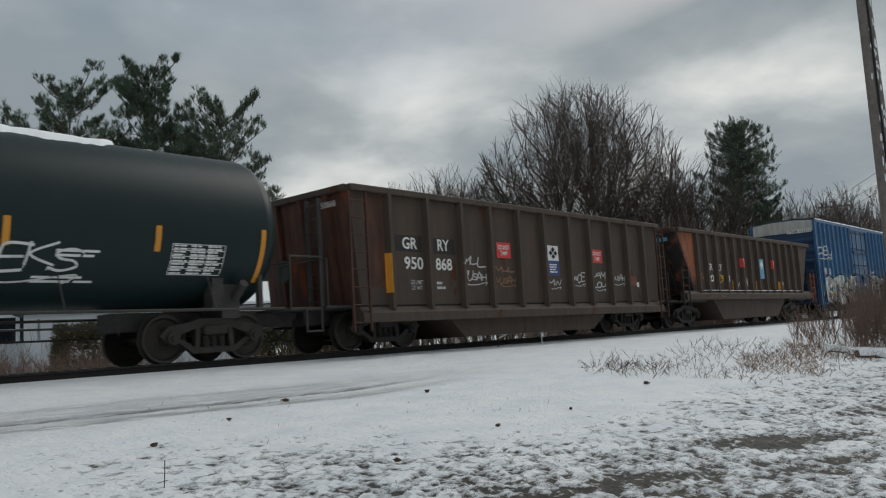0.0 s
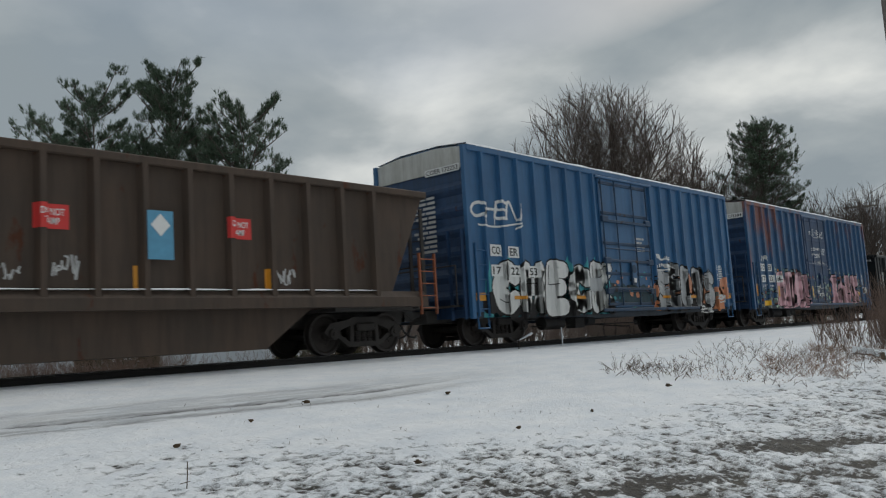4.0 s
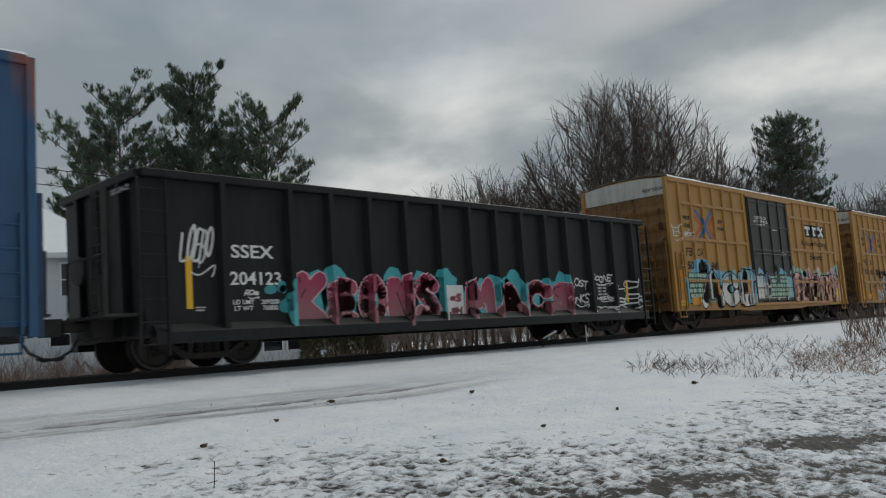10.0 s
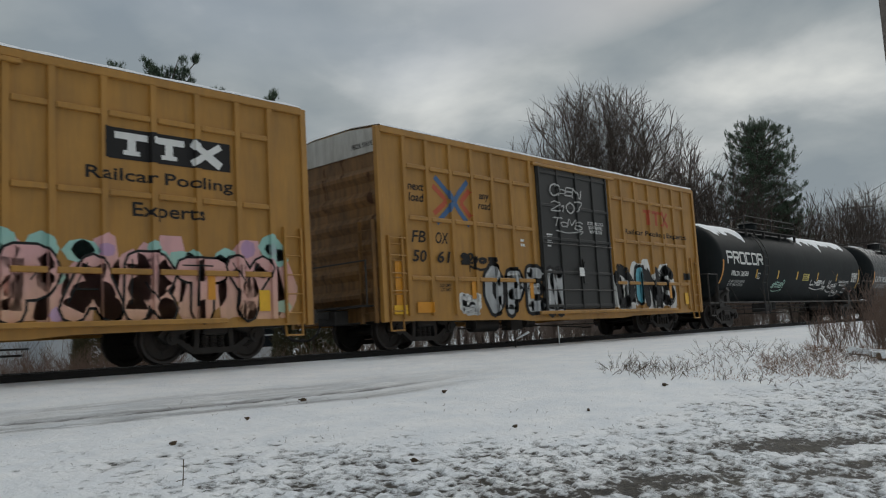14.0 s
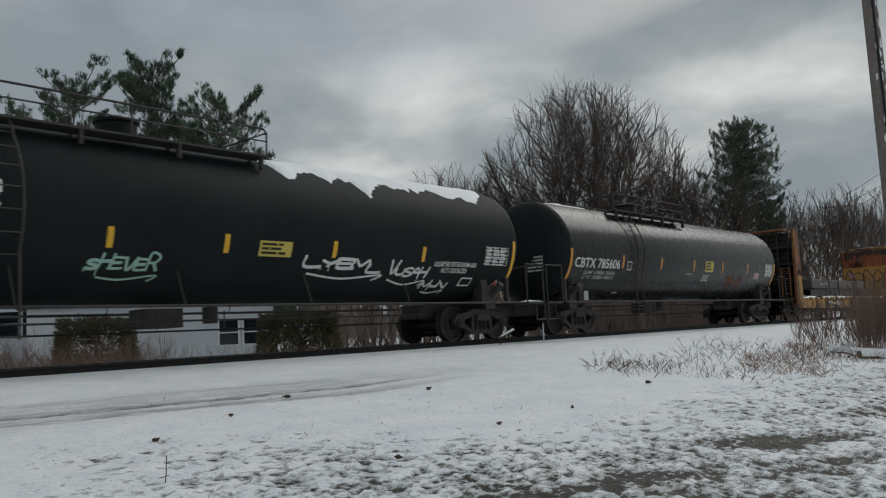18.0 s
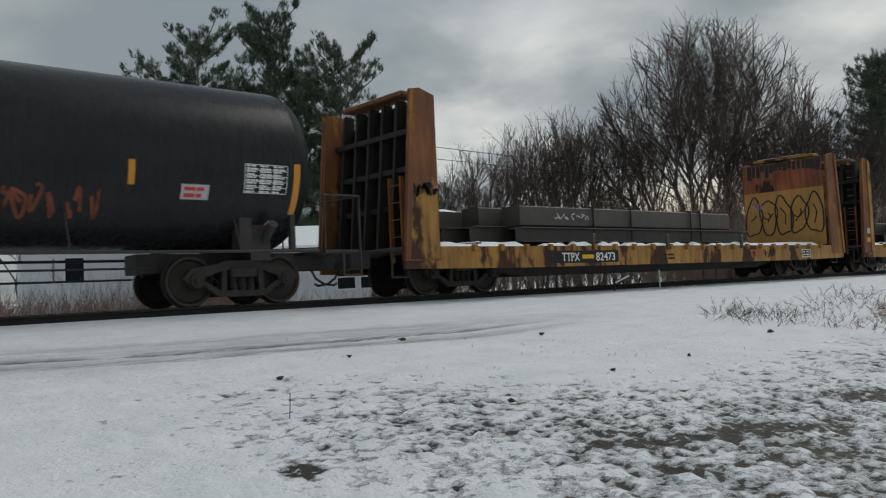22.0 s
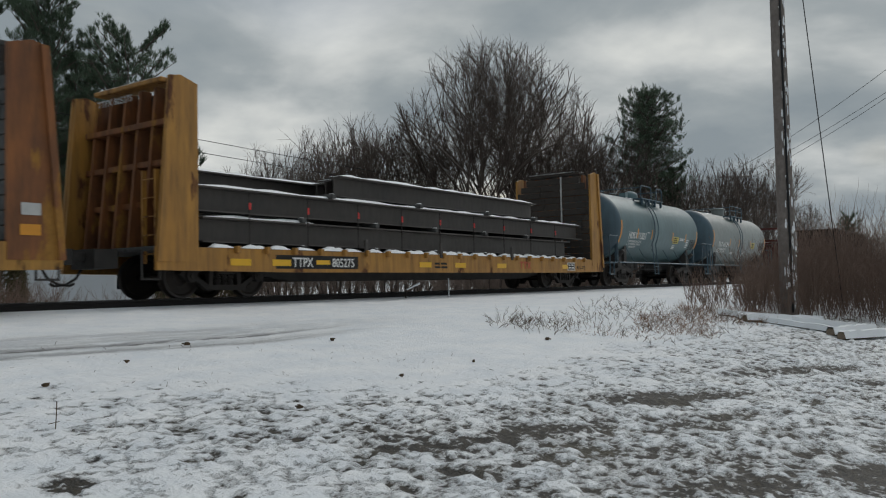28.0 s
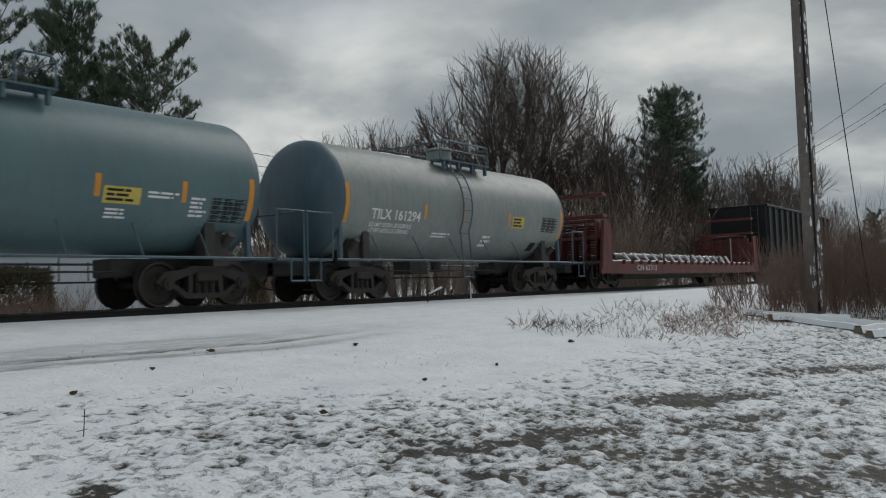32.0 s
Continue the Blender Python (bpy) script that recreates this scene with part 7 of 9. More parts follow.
def brown_gondolas():
    posts = [1.16, 2.45, 3.71, 4.88, 6.14, 7.35, 8.64, 9.79, 11.01, 12.11, 13.22]
    car, s = gondola("rust-brown high-sided gondola with red placards and tags", 14.44, 3.57, 0.98, posts, MAT["rust_brown"], MAT["rust_end"], 0.25, 0.66, 0.16)
    add_car(car, 12.12)
    panel((0.5, 1.02, 1.4, 3.48), s, MAT["rust_end"], car, "bare_rust_panel", 0.006)
    panel((1.4, 2.3, 2.22, 2.6), s, MAT["inner_rib"], car, "painted_out_panel", 0.005)
    panel((2.7, 3.5, 2.2, 2.58), s, MAT["inner_rib"], car, "painted_out_panel", 0.005)
    write("GR", (1.62, 2.12, 2.28, 2.56), s, MAT["white"], car, 0.01)
    write("RY", (2.85, 3.28, 2.28, 2.56), s, MAT["white"], car, 0.01)
    write("950", (1.66, 2.30, 1.80, 2.10), s, MAT["white"], car, 0.01)
    write("868", (2.75, 3.35, 1.80, 2.10), s, MAT["white"], car, 0.01)
    write("LD LMT\nLT WT", (1.85, 2.25, 1.32, 1.55), s, MAT["dull_white"], car, 0.01)
    bars((2.75, 3.1, 1.32, 1.55), 2, s, MAT["dull_white"], car, 2)
    for u, w in ((5.2, 0.62), (10.0, 0.62)):
        panel((u, u + w, 2.18, 2.60), s, MAT["red_sign"], car, "warning_placard", 0.012, "red warning placard")
        write("DO NOT\nTAMP", (u + 0.07, u + w - 0.07, 2.25, 2.53), s, MAT["white"], car, 0.018)
    panel((7.58, 8.14, 1.75, 2.18), s, MAT["blue_sign"], car, "owner_placard", 0.012)
    panel((7.58, 8.14, 2.18, 2.62), s, MAT["white"], car, "owner_placard", 0.012)
    v, f = [], []
    for du, dv in ((0, 0.10), (0.12, 0), (0, -0.10), (-0.12, 0)):
        n = len(v)
        v += [(7.86 + du, 2.32 + dv), (7.96 + du, 2.40 + dv), (7.86 + du, 2.48 + dv), (7.76 + du, 2.40 + dv)]
        f.append((n, n + 1, n + 2, n + 3))
    lay("emblem", v, f, s, MAT["ink"], car, 0.018)
    bars((7.64, 8.08, 1.82, 2.1), 4, s, MAT["white"], car, 6, 0.018)
    for u in (1.02, 5.0, 7.42, 9.86):
        panel((u, u + 0.1, 1.25 if u < 2 else 1.22, 2.15 if u < 2 else 1.6), s, MAT["orange_tape"], car, "reflector", 0.012)
    for i, (u, w, z, h) in enumerate(((3.75, 0.95, 1.5, 0.75), (5.1, 0.85, 1.45, 0.6), (7.5, 0.65, 1.4, 0.3), (8.9, 0.6, 1.5, 0.4), (9.95, 0.75, 1.35, 0.6), (11.2, 0.75, 1.55, 0.4))):
        tag(("MUL/VUSAH", "MUL/VUSAH", "MW", "ROE", "JAM/LOU", "VUSAH")[i], (u, u + w, z, z + h), s, MAT["dull_white"] if i != 1 else MAT["drygrass"], car, 101 + i, 0.02)
    panel((12.4, 12.75, 1.5, 1.8), s, MAT["rust_orange"], car, "stain_plate")
    panel((12.75, 12.9, 1.45, 1.6), s, MAT["white"], car, "label")
    write("950868", (-1.35, -0.75, 3.18, 3.32), EndFace(-0.02, -1), MAT["dull_white"], car, 0.13)

    posts = [1.48, 2.29, 3.19, 4.09, 4.94, 5.8, 6.65, 7.5, 8.35, 9.2, 10.1, 11.0, 11.9, 12.8]
    car, s = gondola("rust-brown hopper gondola with orange sloping end sheets", 14.45, 3.57, 1.25, posts, MAT["rust_brown"], MAT["soot_rust"], 1.15, 1.05, 0.22)
    add_car(car, 28.15)
    lay("bare_rust_panel", [(0.05, 3.50), (1.36, 3.50), (1.36, 1.3), (1.15, 1.3)], [(0, 1, 2, 3)], s, MAT["soot_rust"], car, 0.008)
    snow_strip(car, 1.6, 12.8, -1.74, -1.60, 1.335, 0.03, 12, 0.5, "sill_snow")
    for u, w, z, t, mt in ((2.46, 0.45, 2.12, "GR", "white"), (3.40, 0.42, 2.12, "RY", "white"), (2.44, 0.52, 1.68, "20", "white"), (3.40, 0.24, 1.68, "8", "ink"), (3.68, 0.22, 1.68, "9", "yellow_tape"), (4.32, 0.22, 1.68, "0", "white")):
        if t == "8":
            panel((u - 0.02, u + w + 0.02, z - 0.02, z + 0.30), s, MAT["yellow_tape"], car, "number_patch", 0.008)
        write(t, (u, u + w, z, z + 0.28), s, MAT[mt], car, 0.014)
    for u in (5.68, 9.12):
        panel((u, u + 0.56, 2.30, 2.70), s, MAT["red_sign"], car, "warning_placard", 0.012, "red warning placard")
        write("DO NOT\nTAMP", (u + 0.07, u + 0.49, 2.37, 2.63), s, MAT["white"], car, 0.018)
    panel((7.5, 7.98, 1.85, 2.70), Side(-1.605), MAT["lblue_sign"], car, "owner_placard", 0.15)
    lay("emblem", [(7.74, 2.25), (7.92, 2.45), (7.74, 2.65), (7.56, 2.45)], [(0, 1, 2, 3)], Side(-1.605), MAT["white"], car, 0.156)
    for u in (4.75, 7.3, 9.95):
        panel((u, u + 0.08, 1.35, 1.75), s, MAT["orange_tape"], car, "reflector", 0.012)
    for i, (u, w, z, h) in enumerate(((5.0, 0.5, 1.45, 0.3), (5.9, 0.55, 1.4, 0.5), (10.2, 0.5, 1.45, 0.35), (1.65, 0.4, 1.75, 0.3))):
        scrawl((u, u + w, z, z + h), s, MAT["dull_white"] if i != 3 else MAT["drygrass"], car, 121 + i, 5, 0.016)
    scrawl((2.1, 3.6, 1.06, 1.2), Side(-1.765), MAT["drygrass"], car, 127, 10, 0.014)
    panel((-1.3, -0.75, 3.18, 3.32), EndFace(0.0, -1), MAT["lblue_sign"], car, "number_panel", 0.13)


def black_gondola():
    posts = [1.50, 2.98, 3.98, 5.01, 6.06, 7.14, 8.15, 9.12, 10.11, 11.11, 12.05, 13.13, 14.3, 15.4]
    car, s = gondola("black high-sided gondola with magenta and teal graffiti", 16.05, 3.37, 0.62, posts, MAT["black"], MAT["black"], 0.05, 0.50, 0.0)
    add_car(car, 78.61)
    write("SSEX", (1.70, 2.62, 1.95, 2.20), s, MAT["white"], car)
    write("204123", (1.66, 2.76, 1.45, 1.70), s, MAT["white"], car)
    write("LD LMT\nLT WT", (1.7, 2.15, 0.98, 1.18), s, MAT["white"], car)
    write("209200\n76800", (2.3, 2.7, 0.98, 1.18), s, MAT["white"], car)
    bars((0.3, 1.3, 0.72, 0.78), 1, s, MAT["dull_white"], car, 2)
    bars((0.95, 1.2, 0.98, 1.08), 2, s, MAT["dull_white"], car, 3)
    panel((0.78, 0.90, 1.03, 1.95), s, MAT["yellow_tape"], car, "reflector", 0.012)
    cloud((3.0, 12.0, 0.52, 1.75), s, MAT["g_aqua"], car, 51, 22, 0.34, 0.006)
    piece("KEONS", (3.05, 7.05, 0.48, 1.75), s, "g_magenta", car, 52, edge="g_pink", fat=0.125, out=0.03, lift=0.012, shine="ink", overlap=0.04)
    piece("MACS", (7.9, 12.3, 0.50, 1.68), s, "g_magenta", car, 54, edge="g_pink", fat=0.14, out=0.03, lift=0.012, shine="ink", overlap=0.04)
    panel((7.15, 7.85, 0.62, 1.45), s, MAT["g_white"], car, "sprayed_panel", 0.012)
    tag("ICS/LSH", (7.22, 7.78, 0.72, 1.32), s, MAT["g_magenta"], car, 55, 0.035, 0.018)
    for i, (b, w) in enumerate((((0.75, 1.35, 1.75, 2.75), 0.024), ((1.95, 2.25, 1.22, 1.40), 0.014), ((12.2, 13.0, 0.9, 1.75), 0.024), ((13.2, 14.2, 1.5, 1.85), 0.024), ((13.4, 14.2, 1.0, 1.2), 0.018), ((14.4, 15.9, 0.8, 1.7), 0.024), ((13.2, 14.3, 0.66, 0.9), 0.02))):
        tag(("LOEBO", "ROE", "LOST/UNKS", "SCONE", "VESSO", "LOI/SER", "ROE")[i], b, s, MAT["g_white"] if i != 1 else MAT["white"], car, 131 + i, w)
    dots((2.4, 3.2, 1.0, 1.5), s, [MAT["teal"]], car, 55, 6, 0.14, 0.006)
    panel((14.95, 15.05, 0.95, 1.6), s, MAT["yellow_tape"], car, "reflector", 0.02)
    bars((13.5, 14.0, 1.15, 1.5), 4, s, MAT["dull_white"], car, 9, cols=2)
    write("SSEX 204123", (-1.45, -0.75, 3.10, 3.20), EndFace(-0.02), MAT["white"], car, 0.12)


# ---- tank cars ----
def tank_car(label, length, zc, r, mat, head_mat, platform, sill=0.97, steps=True, dome="drum"):
    """A lying tank between two stub sills; u = 0 and length are the shell's weld lines."""
    car = thing("tank_car", label, "tank car", "tank cars of the train")
    shell = M().lathe([(0, r), (0.02, r + 0.002), (length * 0.25, r), (length * 0.25 + 0.03, r + 0.004), (length * 0.5, r), (length * 0.75, r + 0.003), (length, r)], "x", 72, (0, 0, zc), False)
    part("shell", shell, mat, car, smooth=True)
    hd = 0.62
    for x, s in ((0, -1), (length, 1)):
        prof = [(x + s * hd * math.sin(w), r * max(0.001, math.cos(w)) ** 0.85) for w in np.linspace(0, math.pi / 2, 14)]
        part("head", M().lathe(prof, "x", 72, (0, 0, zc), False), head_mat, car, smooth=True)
    for a, b in ((-1.5, 2.6), (length - 2.6, length + 1.5)):
        st = M()
        st.bevel_box(a, b, -0.32, 0.32, 0.62, 0.98, 0.02)
        st.box(a + 1.9 if a < 0 else b - 2.3, a + 2.3 if a < 0 else b - 1.9, -1.1, 1.1, 0.8, zc - r * 0.72)
        part("stub_sill", st, MAT["frame"], car)
    for x, s in ((0, -1), (length, 1)):
        p = M()
        x0 = x + s * 0.55
        x1 = x + s * 1.35
        p.bevel_box(min(x0, x1), max(x0, x1), -1.5, 1.5, sill - 0.06, sill, 0.012)
        p.tube([(x0, -1.5, sill), (x0, -1.5, sill + 1.05), (x1, -1.5, sill + 1.05), (x1, -1.5, sill - 0.5), (x1 - s * 0.4, -1.5, sill - 0.5), (x1 - s * 0.4, -1.5, sill)], 0.022, 6)
        p.tube([(x1, -1.5, sill + 1.05), (x1, 1.5, sill + 1.05)], 0.02, 6)
        p.tube([(x1, 1.5, sill), (x1, 1.5, sill + 1.05), (x0, 1.5, sill + 1.05)], 0.02, 6)
        p.box(x - 0.05, x + 0.05, -1.25, -1.15, sill, zc - 0.5)
        part("end_platform", p, MAT["frame"] if mat is not MAT["tank_blue"] and mat is not MAT["tank_pale"] else MAT["tank_bluehead"], car)
        v = M()
        v.cyl((x - s * 0.5, -r * 0.62, zc - r * 0.95), (x - s * 0.5, -r * 0.9, zc - r * 0.72), 0.09, 10)
        v.box(x - s * 0.95 - 0.12, x - s * 0.95 + 0.12, -1.2, -0.9, zc - r - 0.05, zc - r * 0.55)
        part("brake_fitting", v, MAT["frame"], car)
    for s in (-1, 1):
        rl = M().tube([(-0.4, s * 1.5, sill - 0.02), (length + 0.4, s * 1.5, sill - 0.02)], 0.028, 6)
        for u in np.linspace(1.2, length - 1.2, 6):
            rl.tube([(u, s * 1.5, sill - 0.02), (u, s * r * 0.78, zc - r * 0.62)], 0.014, 5)
        part("running_rail", rl, MAT["frame"] if mat is not MAT["tank_blue"] and mat is not MAT["tank_pale"] else MAT["tank_bluehead"], car)
    u0, u1 = platform
    top = zc + r
    pm = MAT["frame"] if mat is not MAT["tank_blue"] and mat is not MAT["tank_pale"] else MAT["tank_bluehead"]
    for s in (-1, 1):
        pf = M()
        pf.box(u0, u1, s * 1.0 - 0.22, s * 1.0 + 0.22, top - 0.16, top - 0.12)
        for u in np.linspace(u0 + 0.15, u1 - 0.15, 4):
            pf.box(u - 0.03, u + 0.03, s * 0.75 - 0.03, s * 0.75 + 0.03, top - 0.45, top - 0.12)
            pf.box(u - 0.03, u + 0.03, s * 1.15 - 0.05, s * 1.15 + 0.05, top - 0.42, top - 0.12)
        part("top_platform", pf, pm, car)
    rail = M()
    um = (u0 + u1) / 2 + 0.3
    for s in (-1, 1):
        # one long rail, or two hoops with rounded corners beside the dome
        for a, b in ((u0, u1),) if dome == "drum" else ((u0, um - 0.35), (um + 0.30, u1)):
            hi = top + 0.44
            rail.tube([(a, s * 1.15, top - 0.1), (a, s * 1.15, hi - 0.08), (a + 0.08, s * 1.15, hi), (b - 0.08, s * 1.15, hi), (b, s * 1.15, hi - 0.08), (b, s * 1.15, top - 0.1)], 0.022, 6)
        if dome == "drum":
            rail.tube([(u0, s * 1.15, top + 0.18), (u1, s * 1.15, top + 0.18)], 0.016, 5)
            rail.tube([((u0 + u1) / 2, s * 1.15, top - 0.1), ((u0 + u1) / 2, s * 1.15, top + 0.44)], 0.02, 5)
    for u in (u0, u1):
        rail.tube([(u, -1.15, top + 0.36), (u, 1.15, top + 0.36)], 0.02, 5)
    part("top_railing", rail, pm, car)
    dm = M()
    if dome == "drum":
        dm.lathe([(top - 0.06, 0.38), (top + 0.34, 0.38), (top + 0.37, 0.43), (top + 0.42, 0.43), (top + 0.46, 0.30), (top + 0.47, 0.02)], "z", 24, (um, 0, 0))
    else:
        dm.lathe([(top - 0.06, 0.36), (top + 0.14, 0.36)] + [(top + 0.14 + 0.26 * math.sin(w), 0.36 * max(0.02, math.cos(w))) for w in np.linspace(0.1, math.pi / 2, 7)], "z", 24, (um, 0, 0))
        dm.box(um - 0.9, um - 0.6, -0.15, 0.15, top - 0.05, top + 0.25)
    part("manway_dome", dm, mat, car, smooth=True)
    # side ladder that follows the shell
    lu = u0 + 0.45
    ld = M()
    for u in (lu, lu + 0.42):
        ld.tube([(u, -1.15, top - 0.15)] + [(u, -(r + 0.14) * math.cos(a), zc + (r + 0.14) * math.sin(a)) for a in np.linspace(0.7, -0.45, 8)] + [(u, -1.55, 0.45)], 0.022, 6)
    for a in np.linspace(0.75, -0.5, 7):
        y, z = -(r + 0.14) * math.cos(a), zc + (r + 0.14) * math.sin(a)
        ld.cyl((lu, y, z), (lu + 0.42, y, z), 0.013, 5)
    for z in (0.5, 0.8):
        ld.cyl((lu, -1.55, z), (lu + 0.42, -1.55, z), 0.013, 5)
    part("side_ladder", ld, pm, car)
    un = M()
    un.cyl((length * 0.5, 0, zc - r - 0.02), (length * 0.5, 0, zc - r - 0.35), 0.16, 12)
    un.box(length * 0.5 - 1.6, length * 0.5 - 0.8, -0.3, 0.3, zc - r - 0.42, zc - r - 0.05)
    un.tube([(2.4, -0.5, 0.72), (length - 2.4, -0.5, 0.72)], 0.02, 5)
    un.tube([(2.4, 0.5, 0.55), (length - 2.4, 0.5, 0.55)], 0.02, 5)
    for u in np.linspace(2.6, length - 2.6, 9):
        un.tube([(u, -0.5, 0.55), (u, -0.5, 0.9)], 0.015, 5)
    part("outlet_gear", un, MAT["frame"], car)
    running_gear(car, length, 0.95, 1.45)
    return car, Shell(zc, r)


def crown_snow(car, u0, u1, zc, r, seed, spread=0.55, h=0.05):
    """Snow lying along the crown of a tank, with a ragged lower edge on each side."""
    m = M()
    rnd = random.Random(seed)
    n, k = max(8, int((u1 - u0) / 0.08)), 12
    for i in range(n + 1):
        u = u0 + (u1 - u0) * i / n
        e = min(1.0, 0.35 + min(i, n - i) * 0.12)
        w0 = spread * e * (0.8 + 0.42 * noise.noise((u * 1.3, seed, 0)) + 0.14 * noise.noise((u * 6, seed, 2)))
        w1 = spread * e * (0.8 + 0.42 * noise.noise((u * 1.3, seed, 9)) + 0.14 * noise.noise((u * 6, seed, 5)))
        for j in range(k + 1):
            a = math.pi / 2 + w0 - (w0 + w1) * j / k
            t = h * (0.75 + 0.5 * noise.noise((u * 2, j * 0.7, seed))) * (min(1, min(j, k - j) * 0.6)) + (0.002 if j in (0, k) else 0.006)
            m.v.append((u, (r + t) * math.cos(a), zc + (r + t) * math.sin(a)))
    for i in range(n):
        for j in range(k):
            q = i * (k + 1) + j
            m.f.append((q, q + 1, q + k + 2, q + k + 1))
    part("crown_snow", m, MAT["snow"], car, "ragged settled snow", True)


def stripe(u, z0, z1, s, car, w=0.11, mat="orange_tape"):
    panel((u - w / 2, u + w / 2, z0, z1), s, MAT[mat], car, "reflector", 0.006)


def diamond(u, z, h, s, car, mat="red_sign", text=""):
    lay("hazard_placard", [(u, z - h), (u + h, z), (u, z + h), (u - h, z)], [(0, 1, 2, 3)], s, MAT["white"], car, 0.008)
    k = h * 0.86
    lay("hazard_placard", [(u, z - k), (u + k, z), (u, z + k), (u - k, z)], [(0, 1, 2, 3)], s, MAT[mat], car, 0.012)
    if text:
        panel((u - k * 0.62, u + k * 0.62, z - k * 0.26, z + k * 0.26), s, MAT["white"], car, "hazard_number", 0.016)
        write(text, (u - k * 0.55, u + k * 0.55, z - k * 0.2, z + k * 0.2), s, MAT["ink"], car, 0.020)


def table_plate(box, s, car, mat="white", seed=3):
    u0, u1, z0, z1 = box
    v, f = [], []
    for i in range(6):
        z = z0 + (z1 - z0) * i / 5
        ribbon([(u0, z), (u1, z)], 0.006, v, f)
    for u in (u0, u0 + 0.42 * (u1 - u0), u0 + 0.7 * (u1 - u0), u1):
        ribbon([(u, z0), (u, z1)], 0.006, v, f)
    lay("test_table", v, f, s, MAT[mat], car, 0.006)
    bars((u0 + 0.03, u1 - 0.03, z0, z1), 10, s, MAT[mat], car, seed, 0.006, cols=3)


def black_tanks():
    r, zc = 1.57, 2.59
    car, s = tank_car("dark green-black tank car with a snow-capped crown", 16.4, zc, r, MAT["tank_green"], MAT["tank_green"], (6.0, 11.0))
    add_car(car, 9.97 - 16.4)
    crown_snow(car, 5.5, 13.9, zc, r, 3, 0.62, 0.09)
    crown_snow(car, 14.55, 14.85, zc, r, 5, 0.25, 0.04)
    stripe(16.3, 1.5, 2.5, s, car, 0.11)
    for u in (14.05, 11.5, 8.9):
        stripe(u, 2.0, 2.45, s, car)
    table_plate((14.35, 15.45, 1.62, 2.15), s, car)
    tag("AMEKS", (10.6, 12.7, 1.55, 2.25), s, MAT["g_white"], car, 141, 0.022)
    bars((12.3, 13.1, 1.85, 2.0), 2, s, MAT["white"], car, 5)
    bars((12.0, 13.2, 1.45, 1.58), 2, s, MAT["white"], car, 6)

    car, s = tank_car("long glossy black pressure tank car with snow along its crown", 17.02, zc, r, MAT["tank_black"], MAT["tank_black"], (3.3, 9.2))
    add_car(car, 132.14)
    crown_snow(car, -0.2, 3.4, zc, r, 11, 1.0, 0.06)
    crown_snow(car, 9.3, 16.9, zc, r, 13, 0.95, 0.06)
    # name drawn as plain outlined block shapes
    v, f = [], []
    for i in range(6):
        u = 0.40 + i * 0.6
        x0, x1, z0, z1, w = u, u + 0.46, 2.50, 2.92, 0.045
        if i in (2, 4):
            ribbon([(x0, z0), (x1, z0), (x1, z1), (x0, z1), (x0, z0)], w, v, f)
        elif i == 3:
            ribbon([(x1, z0), (x0, z0), (x0, z1), (x1, z1)], w, v, f)
        else:
            ribbon([(x0, z0 - w), (x0, z1), (x1, z1), (x1, (z0 + z1) / 2), (x0, (z0 + z1) / 2)], w, v, f)
            if i in (1, 5):
                ribbon([(x0 + 0.2, (z0 + z1) / 2), (x1, z0)], w, v, f)
    lay("name_shapes", v, f, s, MAT["white"], car, 0.008)
    write("PROX 36586", (0.82, 2.46, 2.0, 2.20), s, MAT["white"], car, 0.008)
    write("LD LMT 163100 LB 74 000 KG\nLT WT  99500 LB 45 300 KG", (0.8, 2.3, 1.62, 1.85), s, MAT["dull_white"], car, 0.008)
    panel((3.42, 3.68, 1.92, 2.16), s, MAT["white"], car, "plate_mark", 0.004)
    panel((3.45, 3.65, 1.95, 2.13), s, MAT["tank_black"], car, "plate_mark", 0.008)
    write("C", (3.51, 3.59, 1.98, 2.06), s, MAT["white"], car, 0.012)
    stripe(0.0, 1.7, 2.6, s, car)
    stripe(17.0, 1.65, 2.6, s, car, mat="yellow_tape")
    for u in (3.28, 5.65, 7.95, 10.65, 13.45):
        stripe(u, 1.95, 2.3, s, car, mat="yellow_tape")
    panel((8.7, 9.5, 1.92, 2.22), s, MAT["label_yellow"], car, "emergency_label", 0.006)
    bars((8.75, 9.45, 1.95, 2.2), 3, s, MAT["ink"], car, 6, 0.010)
    tag("SHEVER", (5.35, 6.65, 1.5, 1.95), s, MAT["g_mint"], car, 151, 0.026)
    tag("LYEML", (9.9, 12.2, 1.60, 2.12), s, MAT["g_white"], car, 152, 0.034)
    tag("VUSAH", (12.4, 13.75, 1.50, 2.04), s, MAT["g_white"], car, 153, 0.030)
    tag("MUN", (13.75, 14.65, 1.30, 1.66), s, MAT["g_white"], car, 154, 0.026)
    write("LIQUEFIED PETROLEUM GAS\nNOT-ODORIZED", (13.9, 15.5, 1.72, 1.98), s, MAT["white"], car, 0.008)
    panel((15.1, 15.55, 1.42, 1.62), s, MAT["white"], car, "mark_frame", 0.006)
    panel((15.13, 15.52, 1.45, 1.59), s, MAT["tank_black"], car, "mark_frame", 0.010)
    table_plate((15.8, 16.75, 1.95, 2.4), s, car)
    diamond(16.6, 1.42, 0.17, s, car, text="1075")
    snow_strip(car, 17.4, 18.4, -1.5, -1.2, 0.975, 0.05, 4, 0.2, "platform_snow")

    car, s = tank_car("long black and grey tank car with a railed top walkway", 16.7, zc, r, MAT["tank_grey"], MAT["tank_black"], (3.4, 8.7))
    add_car(car, 152.04)
    crown_snow(car, 0.9, 3.3, zc, r, 21, 0.3, 0.05)
